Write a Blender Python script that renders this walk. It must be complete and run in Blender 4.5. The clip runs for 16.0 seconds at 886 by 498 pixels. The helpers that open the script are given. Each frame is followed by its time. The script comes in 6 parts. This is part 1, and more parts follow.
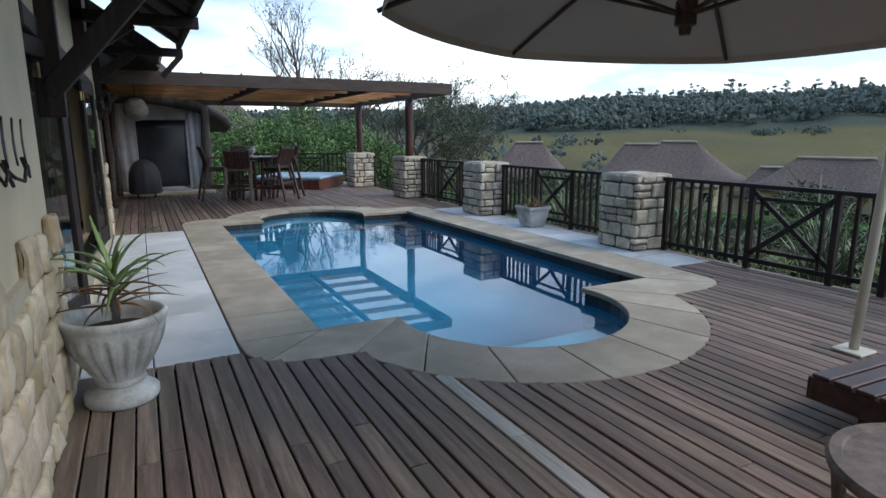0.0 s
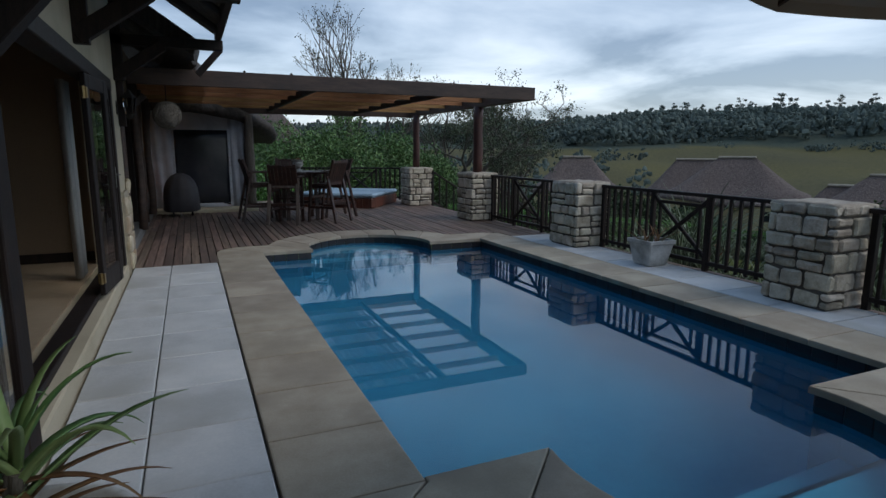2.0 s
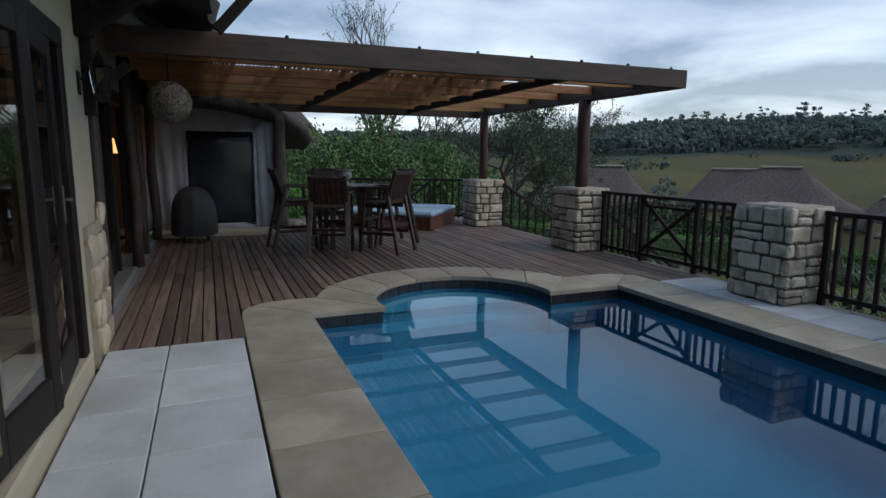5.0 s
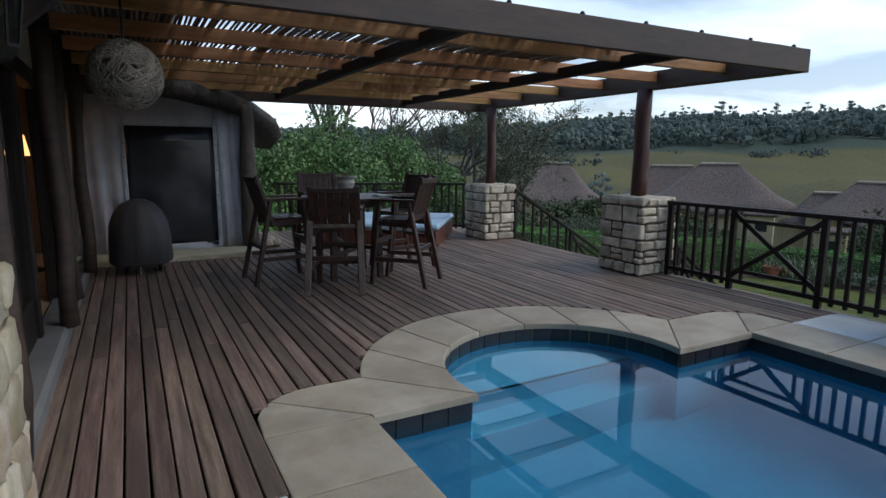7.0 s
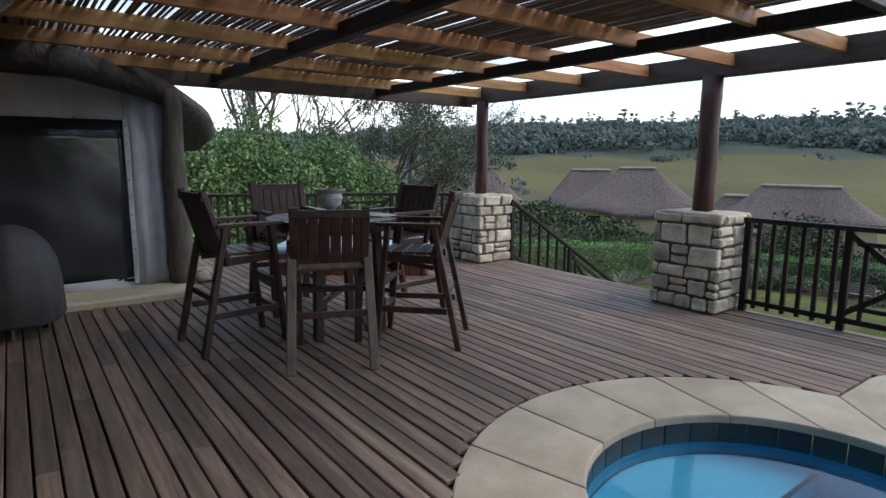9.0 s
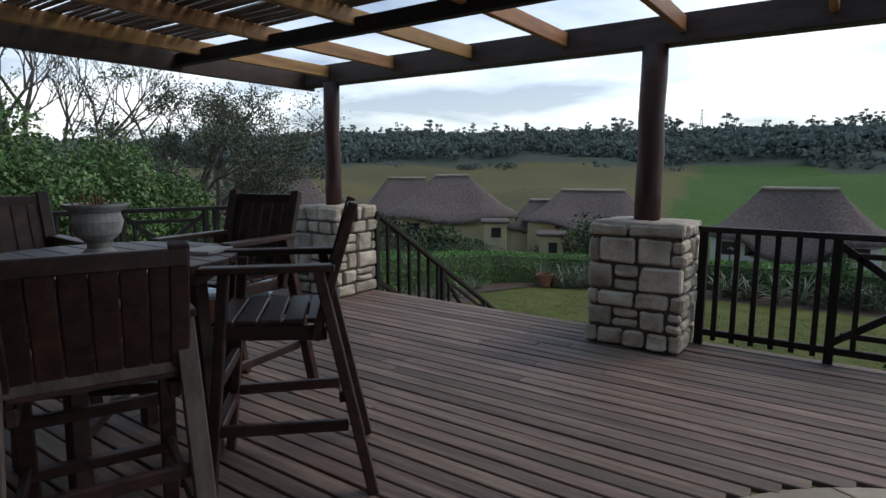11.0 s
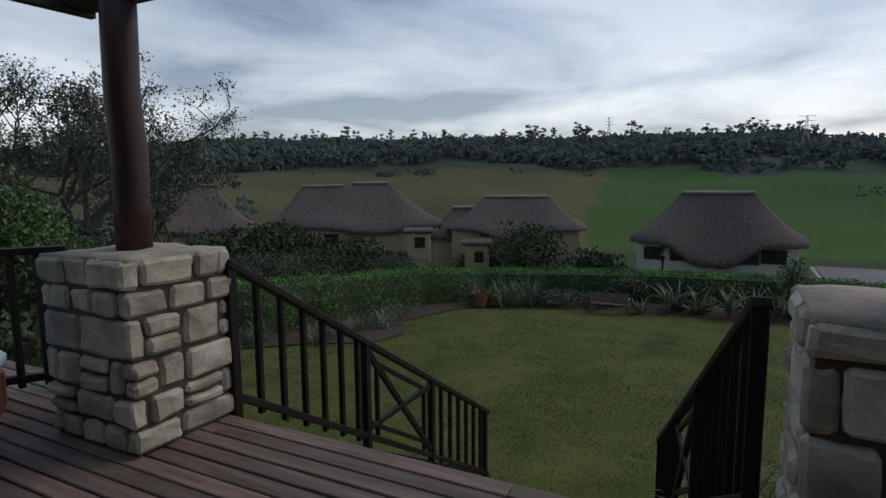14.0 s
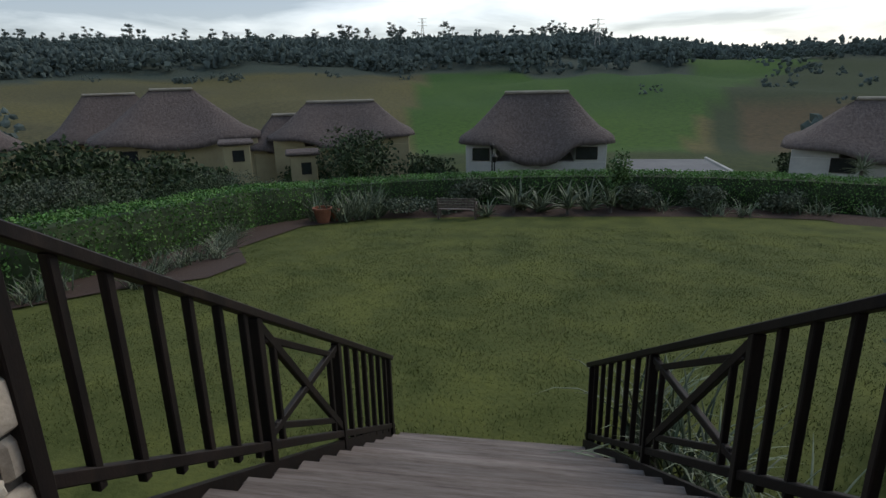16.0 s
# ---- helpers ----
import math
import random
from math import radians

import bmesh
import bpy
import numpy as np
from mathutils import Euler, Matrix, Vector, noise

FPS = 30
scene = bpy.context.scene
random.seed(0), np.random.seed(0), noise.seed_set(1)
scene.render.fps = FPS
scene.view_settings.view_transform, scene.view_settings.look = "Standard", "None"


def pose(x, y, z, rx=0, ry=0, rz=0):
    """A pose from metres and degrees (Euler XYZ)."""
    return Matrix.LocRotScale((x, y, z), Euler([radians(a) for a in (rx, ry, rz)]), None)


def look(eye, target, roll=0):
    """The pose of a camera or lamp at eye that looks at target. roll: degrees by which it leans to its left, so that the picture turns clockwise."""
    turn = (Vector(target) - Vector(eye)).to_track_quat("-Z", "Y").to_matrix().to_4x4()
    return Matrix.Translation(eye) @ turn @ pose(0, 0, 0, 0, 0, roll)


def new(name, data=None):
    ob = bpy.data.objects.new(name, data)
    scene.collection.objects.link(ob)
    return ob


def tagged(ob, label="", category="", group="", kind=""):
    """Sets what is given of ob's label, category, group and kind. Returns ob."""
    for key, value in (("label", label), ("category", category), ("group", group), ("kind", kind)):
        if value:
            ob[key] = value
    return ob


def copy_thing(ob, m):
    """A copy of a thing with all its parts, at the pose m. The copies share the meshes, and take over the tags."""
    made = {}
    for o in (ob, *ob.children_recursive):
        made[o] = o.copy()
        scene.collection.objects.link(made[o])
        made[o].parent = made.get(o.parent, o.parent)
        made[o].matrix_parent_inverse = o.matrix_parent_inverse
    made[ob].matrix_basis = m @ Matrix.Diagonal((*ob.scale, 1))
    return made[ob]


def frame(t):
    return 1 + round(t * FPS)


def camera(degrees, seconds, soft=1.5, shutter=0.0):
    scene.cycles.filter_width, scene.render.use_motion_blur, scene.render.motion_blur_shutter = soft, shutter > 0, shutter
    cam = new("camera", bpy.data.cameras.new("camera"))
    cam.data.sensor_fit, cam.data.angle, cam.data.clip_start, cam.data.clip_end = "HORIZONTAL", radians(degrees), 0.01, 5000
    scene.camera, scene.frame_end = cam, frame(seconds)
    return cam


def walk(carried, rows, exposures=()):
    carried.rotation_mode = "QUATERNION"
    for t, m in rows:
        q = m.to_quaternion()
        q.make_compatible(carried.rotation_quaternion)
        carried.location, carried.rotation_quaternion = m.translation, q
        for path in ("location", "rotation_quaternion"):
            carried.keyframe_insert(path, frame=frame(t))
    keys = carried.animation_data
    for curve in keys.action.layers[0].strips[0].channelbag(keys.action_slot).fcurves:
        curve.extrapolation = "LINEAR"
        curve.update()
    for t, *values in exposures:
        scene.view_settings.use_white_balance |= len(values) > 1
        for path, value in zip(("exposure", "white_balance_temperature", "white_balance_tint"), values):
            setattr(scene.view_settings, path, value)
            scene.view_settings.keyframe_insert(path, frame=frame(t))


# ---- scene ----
cam = camera(75.0, 16.0)

PATH = [
    (0, (-0.183, -3.399, 1.476), (0.717, -1.655, 1.089), -0.2),
    (0.5, (-0.136, -2.932, 1.473), (0.751, -1.178, 1.105), -0.2),
    (1, (-0.088, -2.409, 1.463), (0.783, -0.643, 1.112), -0.1),
    (1.5, (-0.029, -1.912, 1.463), (0.813, -0.132, 1.114), -0.0),
    (2, (0.046, -1.369, 1.465), (0.834, 0.437, 1.123), 0.2),
    (2.5, (0.142, -0.918, 1.476), (0.89, 0.906, 1.14), 0.2),
    (3, (0.252, -0.329, 1.452), (0.967, 1.51, 1.125), 0.2),
    (3.5, (0.277, 0.203, 1.412), (0.953, 2.059, 1.099), 0.4),
    (4, (0.279, 0.732, 1.391), (0.944, 2.593, 1.084), 0.5),
    (6.5, (-0.213, 3.543, 1.526), (0.702, 5.291, 1.198), 0.3),
    (7, (-0.211, 4.14, 1.502), (0.727, 5.877, 1.178), 0.3),
    (7.5, (-0.181, 4.728, 1.503), (0.799, 6.441, 1.179), 0.3),
    (8, (-0.166, 5.305, 1.515), (0.853, 6.995, 1.192), 0.3),
    (10.5, (0.52, 7.831, 1.412), (2.048, 9.092, 1.132), 0.2),
    (11, (0.905, 8.251, 1.385), (2.527, 9.388, 1.11), 0.0),
    (11.5, (1.337, 8.65, 1.369), (3.016, 9.704, 1.104), -0.1),
    (12, (1.795, 8.972, 1.358), (3.537, 9.922, 1.102), -0.1),
    (12.5, (2.288, 9.245, 1.371), (4.042, 10.17, 1.115), -0.1),
    (13, (2.74, 9.485, 1.4), (4.496, 10.407, 1.14), -0.1),
    (13.5, (3.158, 9.752, 1.391), (4.913, 10.677, 1.138), -0.3),
    (14, (3.531, 10.095, 1.367), (5.297, 10.999, 1.114), -0.5),
    (14.5, (3.861, 10.396, 1.311), (5.686, 11.172, 1.049), -0.7),
    (15, (4.119, 10.721, 1.292), (5.989, 11.348, 0.964), -0.9),
    (15.5, (4.365, 11.022, 1.261), (6.262, 11.473, 0.816), -1.2),
    (16, (4.667, 11.251, 1.199), (6.556, 11.575, 0.628), -1.3),
]
EXPOSURES = [(0.0, 1.16, 6450, 10), (1.0, 0.7, 6400, 10), (2.0, 0.18, 6400, 10), (4.0, 0.15, 6500, 10), (6.5, 0.64, 6450, 10), (7.5, 1.04, 6600, 11), (8.2, 1.55, 6750, 11), (10.5, 0.78, 6850, 12), (11.5, 0.52, 6950, 13), (12.5, 0.26, 6950, 14), (13.0, 0.14, 6950, 14), (14.5, -0.16, 6850, 13), (15.3, -0.12, 6950, 12), (16.0, 0.27, 7050, 12)]
walk(cam, [(t, look(eye, target, roll)) for t, eye, target, roll in PATH], EXPOSURES)

# ---- sky and sun: an overcast afternoon ----
world = bpy.data.worlds.new("overcast_sky")
scene.world = world
world.use_nodes = True
wn, wl = world.node_tree.nodes, world.node_tree.links
sky = wn.new("ShaderNodeTexSky")
sky.sky_type, sky.sun_disc = "NISHITA", False
SUN_HIGH, SUN_TURN = radians(48), radians(130)
sky.sun_elevation, sky.sun_rotation = SUN_HIGH, SUN_TURN
coord = wn.new("ShaderNodeTexCoord")
sep = wn.new("ShaderNodeSeparateXYZ")
wl.new(coord.outputs["Generated"], sep.inputs[0])
rise = wn.new("ShaderNodeMath")
rise.operation = "ADD"
rise.inputs[1].default_value = 0.12
wl.new(sep.outputs["Z"], rise.inputs[0])
over = wn.new("ShaderNodeMath")
over.operation = "MAXIMUM"
over.inputs[1].default_value = 0.06
wl.new(rise.outputs[0], over.inputs[0])
flat = wn.new("ShaderNodeVectorMath")
flat.operation = "DIVIDE"
wl.new(coord.outputs["Generated"], flat.inputs[0])
wl.new(over.outputs[0], flat.inputs[1])
cloud = wn.new("ShaderNodeTexNoise")
cloud.inputs["Scale"].default_value, cloud.inputs["Detail"].default_value, cloud.inputs["Roughness"].default_value = 0.75, 7.0, 0.52
cloud.inputs["Distortion"].default_value = 0.35
wl.new(flat.outputs[0], cloud.inputs["Vector"])
cr = wn.new("ShaderNodeValToRGB")
ce = cr.color_ramp.elements
ce[0].position, ce[0].color = 0.38, (0.24, 0.295, 0.38, 1)
ce[1].position, ce[1].color = 0.64, (0.9, 0.95, 1.0, 1)
mid = ce.new(0.5)
mid.color = (0.56, 0.63, 0.72, 1)
wl.new(cloud.outputs["Fac"], cr.inputs[0])
bg_sky, bg_cloud, both = wn["Background"], wn.new("ShaderNodeBackground"), wn.new("ShaderNodeAddShader")
wl.new(sky.outputs[0], bg_sky.inputs[0])
bg_sky.inputs[1].default_value = 0.05
# the cloud deck is darker and bluer overhead than towards the horizon
lift = wn.new("ShaderNodeMapRange")
lift.inputs["From Min"].default_value, lift.inputs["From Max"].default_value = 0.06, 0.58
wl.new(sep.outputs["Z"], lift.inputs["Value"])
deep = wn.new("ShaderNodeMix")
deep.data_type = "RGBA"
deep.inputs["A"].default_value, deep.inputs["B"].default_value = (1.18, 1.2, 1.22, 1), (0.35, 0.5, 0.66, 1)
wl.new(lift.outputs["Result"], deep.inputs["Factor"])
shade = wn.new("ShaderNodeMix")
shade.data_type, shade.blend_type = "RGBA", "MULTIPLY"
shade.inputs["Factor"].default_value = 1.0
wl.new(cr.outputs[0], shade.inputs["A"])
wl.new(deep.outputs["Result"], shade.inputs["B"])
wl.new(shade.outputs["Result"], bg_cloud.inputs[0])
bg_cloud.inputs[1].default_value = 0.63
wl.new(bg_sky.outputs[0], both.inputs[0])
wl.new(bg_cloud.outputs[0], both.inputs[1])
wl.new(both.outputs[0], wn["World Output"].inputs[0])
sun = new("sun", bpy.data.lights.new("sun", "SUN"))
sun.data.energy, sun.data.angle, sun.data.color = 0.8, radians(30), (1.0, 0.96, 0.9)
sun.matrix_basis = look((0, 0, 0), (-math.sin(SUN_TURN) * math.cos(SUN_HIGH), -math.cos(SUN_TURN) * math.cos(SUN_HIGH), -math.sin(SUN_HIGH)))


# ---- helpers of this scene ----
def part(name, bm, material, parent=None, label=""):
    """Links a bmesh as one mesh object, under a thing or a part where one is given."""
    me = bpy.data.meshes.new(name)
    bm.normal_update()
    bm.to_mesh(me)
    bm.free()
    me.materials.append(material)
    ob = new(name, me)
    if parent is not None:
        ob.parent = parent
    if label:
        ob["label"] = label
    return ob


def piece(name, me, parent, m):
    """One more object on a shared mesh."""
    ob = new(name, me)
    ob.parent = parent
    ob.matrix_basis = m
    return ob


def smooth(ob):
    for p in ob.data.polygons:
        p.use_smooth = True
    return ob


def thing(name, m, label, category, group="", kind=""):
    ob = new(name)
    ob.empty_display_size = 0.1
    ob.matrix_basis = m
    return tagged(ob, label, category, group, kind)


def box(bm, lo, hi, bevel=0.0, m=None):
    """A box between two corners, its edges bevelled."""
    vs = bmesh.ops.create_cube(bm, size=1.0)["verts"]
    c = [(a + b) / 2 for a, b in zip(lo, hi)]
    s = [max(abs(b - a), 1e-4) for a, b in zip(lo, hi)]
    for v in vs:
        v.co = Vector((v.co.x * s[0] + c[0], v.co.y * s[1] + c[1], v.co.z * s[2] + c[2]))
    if bevel:
        es = list({e for v in vs for e in v.link_edges})
        r = bmesh.ops.bevel(bm, geom=es, offset=min(bevel, min(s) * 0.45), segments=1, affect="EDGES", profile=0.5)
        vs = list({v for f in r["faces"] for v in f.verts} | {v for v in vs if v.is_valid})
    if m is not None:
        for v in vs:
            v.co = m @ v.co
    return vs


def boxed(lo, hi, bevel=0.0, m=None):
    bm = bmesh.new()
    box(bm, lo, hi, bevel, m)
    return bm


def tube(bm, points, radii, sides=8, wobble=0.0, rng=random, caps=True):
    """A round bar along points, with a radius at each."""
    pts = [Vector(p) for p in points]
    rings, side = [], None
    for i, p in enumerate(pts):
        d = (pts[min(i + 1, len(pts) - 1)] - pts[max(i - 1, 0)]).normalized()
        if side is None:
            side = d.orthogonal().normalized()
        side = (side - d * side.dot(d)).normalized()
        up = d.cross(side)
        r = radii[i] if hasattr(radii, "__len__") else radii
        rings.append([bm.verts.new(p + (side * math.cos(a) + up * math.sin(a)) * r * (1 + wobble * rng.uniform(-1, 1)))
                      for a in (2 * math.pi * k / sides for k in range(sides))])
    for a, b in zip(rings, rings[1:]):
        for k in range(sides):
            bm.faces.new((a[k], a[(k + 1) % sides], b[(k + 1) % sides], b[k]))
    if caps:
        bm.faces.new(rings[0][::-1])
        bm.faces.new(rings[-1])
    return rings


def spun(profile, sides=32, centre=(0, 0), ripple=None):
    """A body of revolution about z from (radius, z) pairs. ripple(angle, z) scales the radius."""
    bm = bmesh.new()
    rings = []
    for r, z in profile:
        rings.append([bm.verts.new((centre[0] + r * math.cos(a) * (ripple(a, z) if ripple else 1),
                                    centre[1] + r * math.sin(a) * (ripple(a, z) if ripple else 1), z))
                      for a in (2 * math.pi * k / sides for k in range(sides))])
    for a, b in zip(rings, rings[1:]):
        for k in range(sides):
            bm.faces.new((a[k], a[(k + 1) % sides], b[(k + 1) % sides], b[k]))
    if profile[0][0] > 1e-4:
        bm.faces.new(rings[0][::-1])
    if profile[-1][0] > 1e-4:
        bm.faces.new(rings[-1])
    return bm


def prism(outline, z0, z1, bevel=0.0):
    """A flat body from an outline in plan."""
    bm = bmesh.new()
    vs = [bm.verts.new((x, y, z0)) for x, y in outline]
    f = bm.faces.new(vs)
    if f.normal.z > 0 or sum(a[0] * b[1] - a[1] * b[0] for a, b in zip(outline, outline[1:] + outline[:1])) > 0:
        f.normal_flip()
    top = bmesh.ops.extrude_face_region(bm, geom=[f])
    tv = [g for g in top["geom"] if isinstance(g, bmesh.types.BMVert)]
    for v in tv:
        v.co.z = z1
    bmesh.ops.recalc_face_normals(bm, faces=bm.faces)
    if bevel:
        es = [e for e in bm.edges if all(abs(v.co.z - z1) < 1e-6 for v in e.verts)]
        bmesh.ops.bevel(bm, geom=es, offset=bevel, segments=2, affect="EDGES", profile=0.6)
    return bm


def rough_stone(lo, hi, rng, amount=0.012, bevel=0.018, cuts=1):
    """A hewn stone: a bevelled block whose corners wander."""
    bm = bmesh.new()
    box(bm, lo, hi)
    if cuts:
        bmesh.ops.subdivide_edges(bm, edges=bm.edges[:], cuts=cuts, use_grid_fill=True)
    bmesh.ops.bevel(bm, geom=[e for e in bm.edges if len(e.link_faces) == 2 and e.calc_face_angle(0) > 0.5], offset=bevel, segments=1, affect="EDGES")
    o = Vector((rng.uniform(0, 50), rng.uniform(0, 50), rng.uniform(0, 50)))
    for v in bm.verts:
        v.co += noise.noise_vector(v.co * 9 + o) * amount * 1.6 + Vector((rng.uniform(-1, 1), rng.uniform(-1, 1), rng.uniform(-1, 1))) * amount * 0.25
    return bm

# ---- materials ----
def material(name, colours, rough=0.7, scale=6.0, bump=0.2, fine=60.0, stretch=(1, 1, 1), metal=0.0, per_piece=0.0, coords="Object",
             spec=0.5, stain=None, stain_scale=1.2, distance=0.01, island=False, hue=0.0):
    """A surface of two noises, coarse stains and fine grain, with relief; pieces differ by Object Info's Random."""
    m = bpy.data.materials.new(name)
    m.use_nodes = True
    n, l = m.node_tree.nodes, m.node_tree.links
    b = n["Principled BSDF"]
    if coords == "World":
        src = n.new("ShaderNodeNewGeometry").outputs["Position"]
    else:
        src = n.new("ShaderNodeTexCoord").outputs[coords]
    info = n.new("ShaderNodeObjectInfo")
    rand = info.outputs["Random"]
    if island:
        rand = n.new("ShaderNodeNewGeometry").outputs["Random Per Island"]
    shift = n.new("ShaderNodeVectorMath")
    shift.operation = "MULTIPLY_ADD"
    shift.inputs[1].default_value = stretch
    comb = n.new("ShaderNodeMath")
    comb.operation = "MULTIPLY"
    comb.inputs[1].default_value = 37.0 if coords != "World" else 0.0
    l.new(rand, comb.inputs[0])
    l.new(src, shift.inputs[0])
    l.new(comb.outputs[0], shift.inputs[2])
    big, small = n.new("ShaderNodeTexNoise"), n.new("ShaderNodeTexNoise")
    for t, s, d in ((big, scale, 4.0), (small, fine, 3.0)):
        t.inputs["Scale"].default_value, t.inputs["Detail"].default_value, t.inputs["Roughness"].default_value = s, d, 0.62
        l.new(shift.outputs[0], t.inputs["Vector"])
    mixn = n.new("ShaderNodeMath")
    mixn.operation = "MULTIPLY_ADD"
    mixn.inputs[1].default_value = 0.35
    l.new(small.outputs["Fac"], mixn.inputs[0])
    sub = n.new("ShaderNodeMath")
    sub.operation = "MULTIPLY_ADD"
    sub.inputs[1].default_value, sub.inputs[2].default_value = 1.0, -0.175
    l.new(big.outputs["Fac"], sub.inputs[0])
    l.new(sub.outputs[0], mixn.inputs[2])
    ramp = n.new("ShaderNodeValToRGB")
    e = ramp.color_ramp.elements
    e[0].position, e[1].position = 0.3, 0.7
    while len(e) < len(colours):
        e.new(0.5)
    for k, c in enumerate(colours):
        e[k].position = 0.3 + 0.4 * k / max(1, len(colours) - 1)
        e[k].color = (*c, 1)
    l.new(mixn.outputs[0], ramp.inputs[0])
    col = ramp.outputs[0]
    if stain:
        st = n.new("ShaderNodeTexNoise")
        st.inputs["Scale"].default_value, st.inputs["Detail"].default_value = stain_scale, 5.0
        l.new(shift.outputs[0], st.inputs["Vector"])
        sr = n.new("ShaderNodeValToRGB")
        sr.color_ramp.elements[0].position, sr.color_ramp.elements[1].position = 0.5, 0.72
        l.new(st.outputs["Fac"], sr.inputs[0])
        mx = n.new("ShaderNodeMix")
        mx.data_type = "RGBA"
        mx.inputs["B"].default_value = (*stain, 1)
        l.new(sr.outputs[0], mx.inputs["Factor"])
        l.new(col, mx.inputs["A"])
        col = mx.outputs["Result"]
    if per_piece or hue:
        hs = n.new("ShaderNodeHueSaturation")
        val = n.new("ShaderNodeMath")
        val.operation = "MULTIPLY_ADD"
        val.inputs[1].default_value, val.inputs[2].default_value = 2 * per_piece, 1 - per_piece
        l.new(rand, val.inputs[0])
        l.new(val.outputs[0], hs.inputs["Value"])
        if hue:
            frac = n.new("ShaderNodeMath")
            frac.operation = "MULTIPLY"
            frac.inputs[1].default_value = 7.13
            l.new(rand, frac.inputs[0])
            fr = n.new("ShaderNodeMath")
            fr.operation = "FRACT"
            l.new(frac.outputs[0], fr.inputs[0])
            hv = n.new("ShaderNodeMath")
            hv.operation = "MULTIPLY_ADD"
            hv.inputs[1].default_value, hv.inputs[2].default_value = 2 * hue, 0.5 - hue
            l.new(fr.outputs[0], hv.inputs[0])
            l.new(hv.outputs[0], hs.inputs["Hue"])
        l.new(col, hs.inputs["Color"])
        col = hs.outputs[0]
    l.new(col, b.inputs["Base Color"])
    rr = n.new("ShaderNodeMath")
    rr.operation = "MULTIPLY_ADD"
    rr.inputs[1].default_value, rr.inputs[2].default_value = 0.25, rough - 0.12
    l.new(big.outputs["Fac"], rr.inputs[0])
    l.new(rr.outputs[0], b.inputs["Roughness"])
    b.inputs["Metallic"].default_value = metal
    b.inputs["Specular IOR Level"].default_value = spec
    if bump:
        bp = n.new("ShaderNodeBump")
        bp.inputs["Strength"].default_value, bp.inputs["Distance"].default_value = bump, distance
        l.new(mixn.outputs[0], bp.inputs["Height"])
        l.new(bp.outputs[0], b.inputs["Normal"])
    return m


def glass(name, tint=(1, 1, 1), rough=0.0):
    m = bpy.data.materials.new(name)
    m.use_nodes = True
    b = m.node_tree.nodes["Principled BSDF"]
    b.inputs["Base Color"].default_value = (*tint, 1)
    b.inputs["Roughness"].default_value = rough
    b.inputs["Transmission Weight"].default_value = 1.0
    b.inputs["IOR"].default_value = 1.45
    return m


def glow(name, colour, strength):
    m = bpy.data.materials.new(name)
    m.use_nodes = True
    b = m.node_tree.nodes["Principled BSDF"]
    b.inputs["Base Color"].default_value = (*colour, 1)
    b.inputs["Emission Color"].default_value = (*colour, 1)
    b.inputs["Emission Strength"].default_value = strength
    return m


M_DECK = material("weathered_decking", [(0.08, 0.052, 0.039), (0.157, 0.106, 0.08), (0.24, 0.172, 0.133)], 0.72, 3.0, 0.5, 26.0, (9, 0.55, 9), per_piece=0.32, hue=0.012, distance=0.004, stain=(0.10, 0.075, 0.06), stain_scale=0.7)
M_STEP = material("worn_step_boards", [(0.10, 0.072, 0.055), (0.19, 0.15, 0.125), (0.27, 0.225, 0.195)], 0.75, 3.0, 0.5, 26.0, (9, 0.55, 9), per_piece=0.2, distance=0.004)
M_COPING = material("cast_stone_coping", [(0.27, 0.225, 0.165), (0.345, 0.295, 0.225), (0.41, 0.36, 0.28)], 0.85, 2.2, 0.35, 90.0, per_piece=0.09, hue=0.006, stain=(0.26, 0.22, 0.17), stain_scale=2.0, distance=0.006)
M_PAVER = material("pale_concrete_paver", [(0.42, 0.43, 0.43), (0.52, 0.53, 0.53), (0.6, 0.6, 0.59)], 0.8, 1.6, 0.25, 60.0, per_piece=0.05, stain=(0.4, 0.4, 0.38), stain_scale=1.5, distance=0.004)
M_GROUT = material("dark_joint_bed", [(0.05, 0.045, 0.04), (0.1, 0.09, 0.08)], 0.9, 9.0, 0.3)
M_WATERLINE = material("dark_waterline_tile", [(0.014, 0.013, 0.016), (0.028, 0.026, 0.03)], 0.35, 5.0, 0.1, 40.0, per_piece=0.08)
M_POOL = material("blue_pool_plaster", [(0.04, 0.18, 0.31), (0.052, 0.215, 0.355), (0.065, 0.24, 0.39)], 0.7, 0.9, 0.1, 20.0, coords="World")
M_STONE = material("sandstone_block", [(0.33, 0.275, 0.2), (0.51, 0.445, 0.345), (0.63, 0.57, 0.465)], 0.9, 5.0, 0.8, 45.0, per_piece=0.16, hue=0.012, stain=(0.25, 0.215, 0.165), stain_scale=3.0, distance=0.012)
M_MORTAR = material("grey_mortar", [(0.075, 0.064, 0.052), (0.12, 0.105, 0.088)], 0.95, 14.0, 0.6, 80.0)
M_CAPSTONE = material("mortar_cap", [(0.26, 0.215, 0.165), (0.36, 0.305, 0.24), (0.43, 0.375, 0.3)], 0.95, 6.0, 0.9, 60.0, distance=0.012)
M_DARKWOOD = material("dark_stained_timber", [(0.007, 0.0045, 0.0038), (0.016, 0.010, 0.008), (0.03, 0.019, 0.014)], 0.6, 3.0, 0.4, 40.0, (6, 6, 1), per_piece=0.2, distance=0.004, spec=0.3)
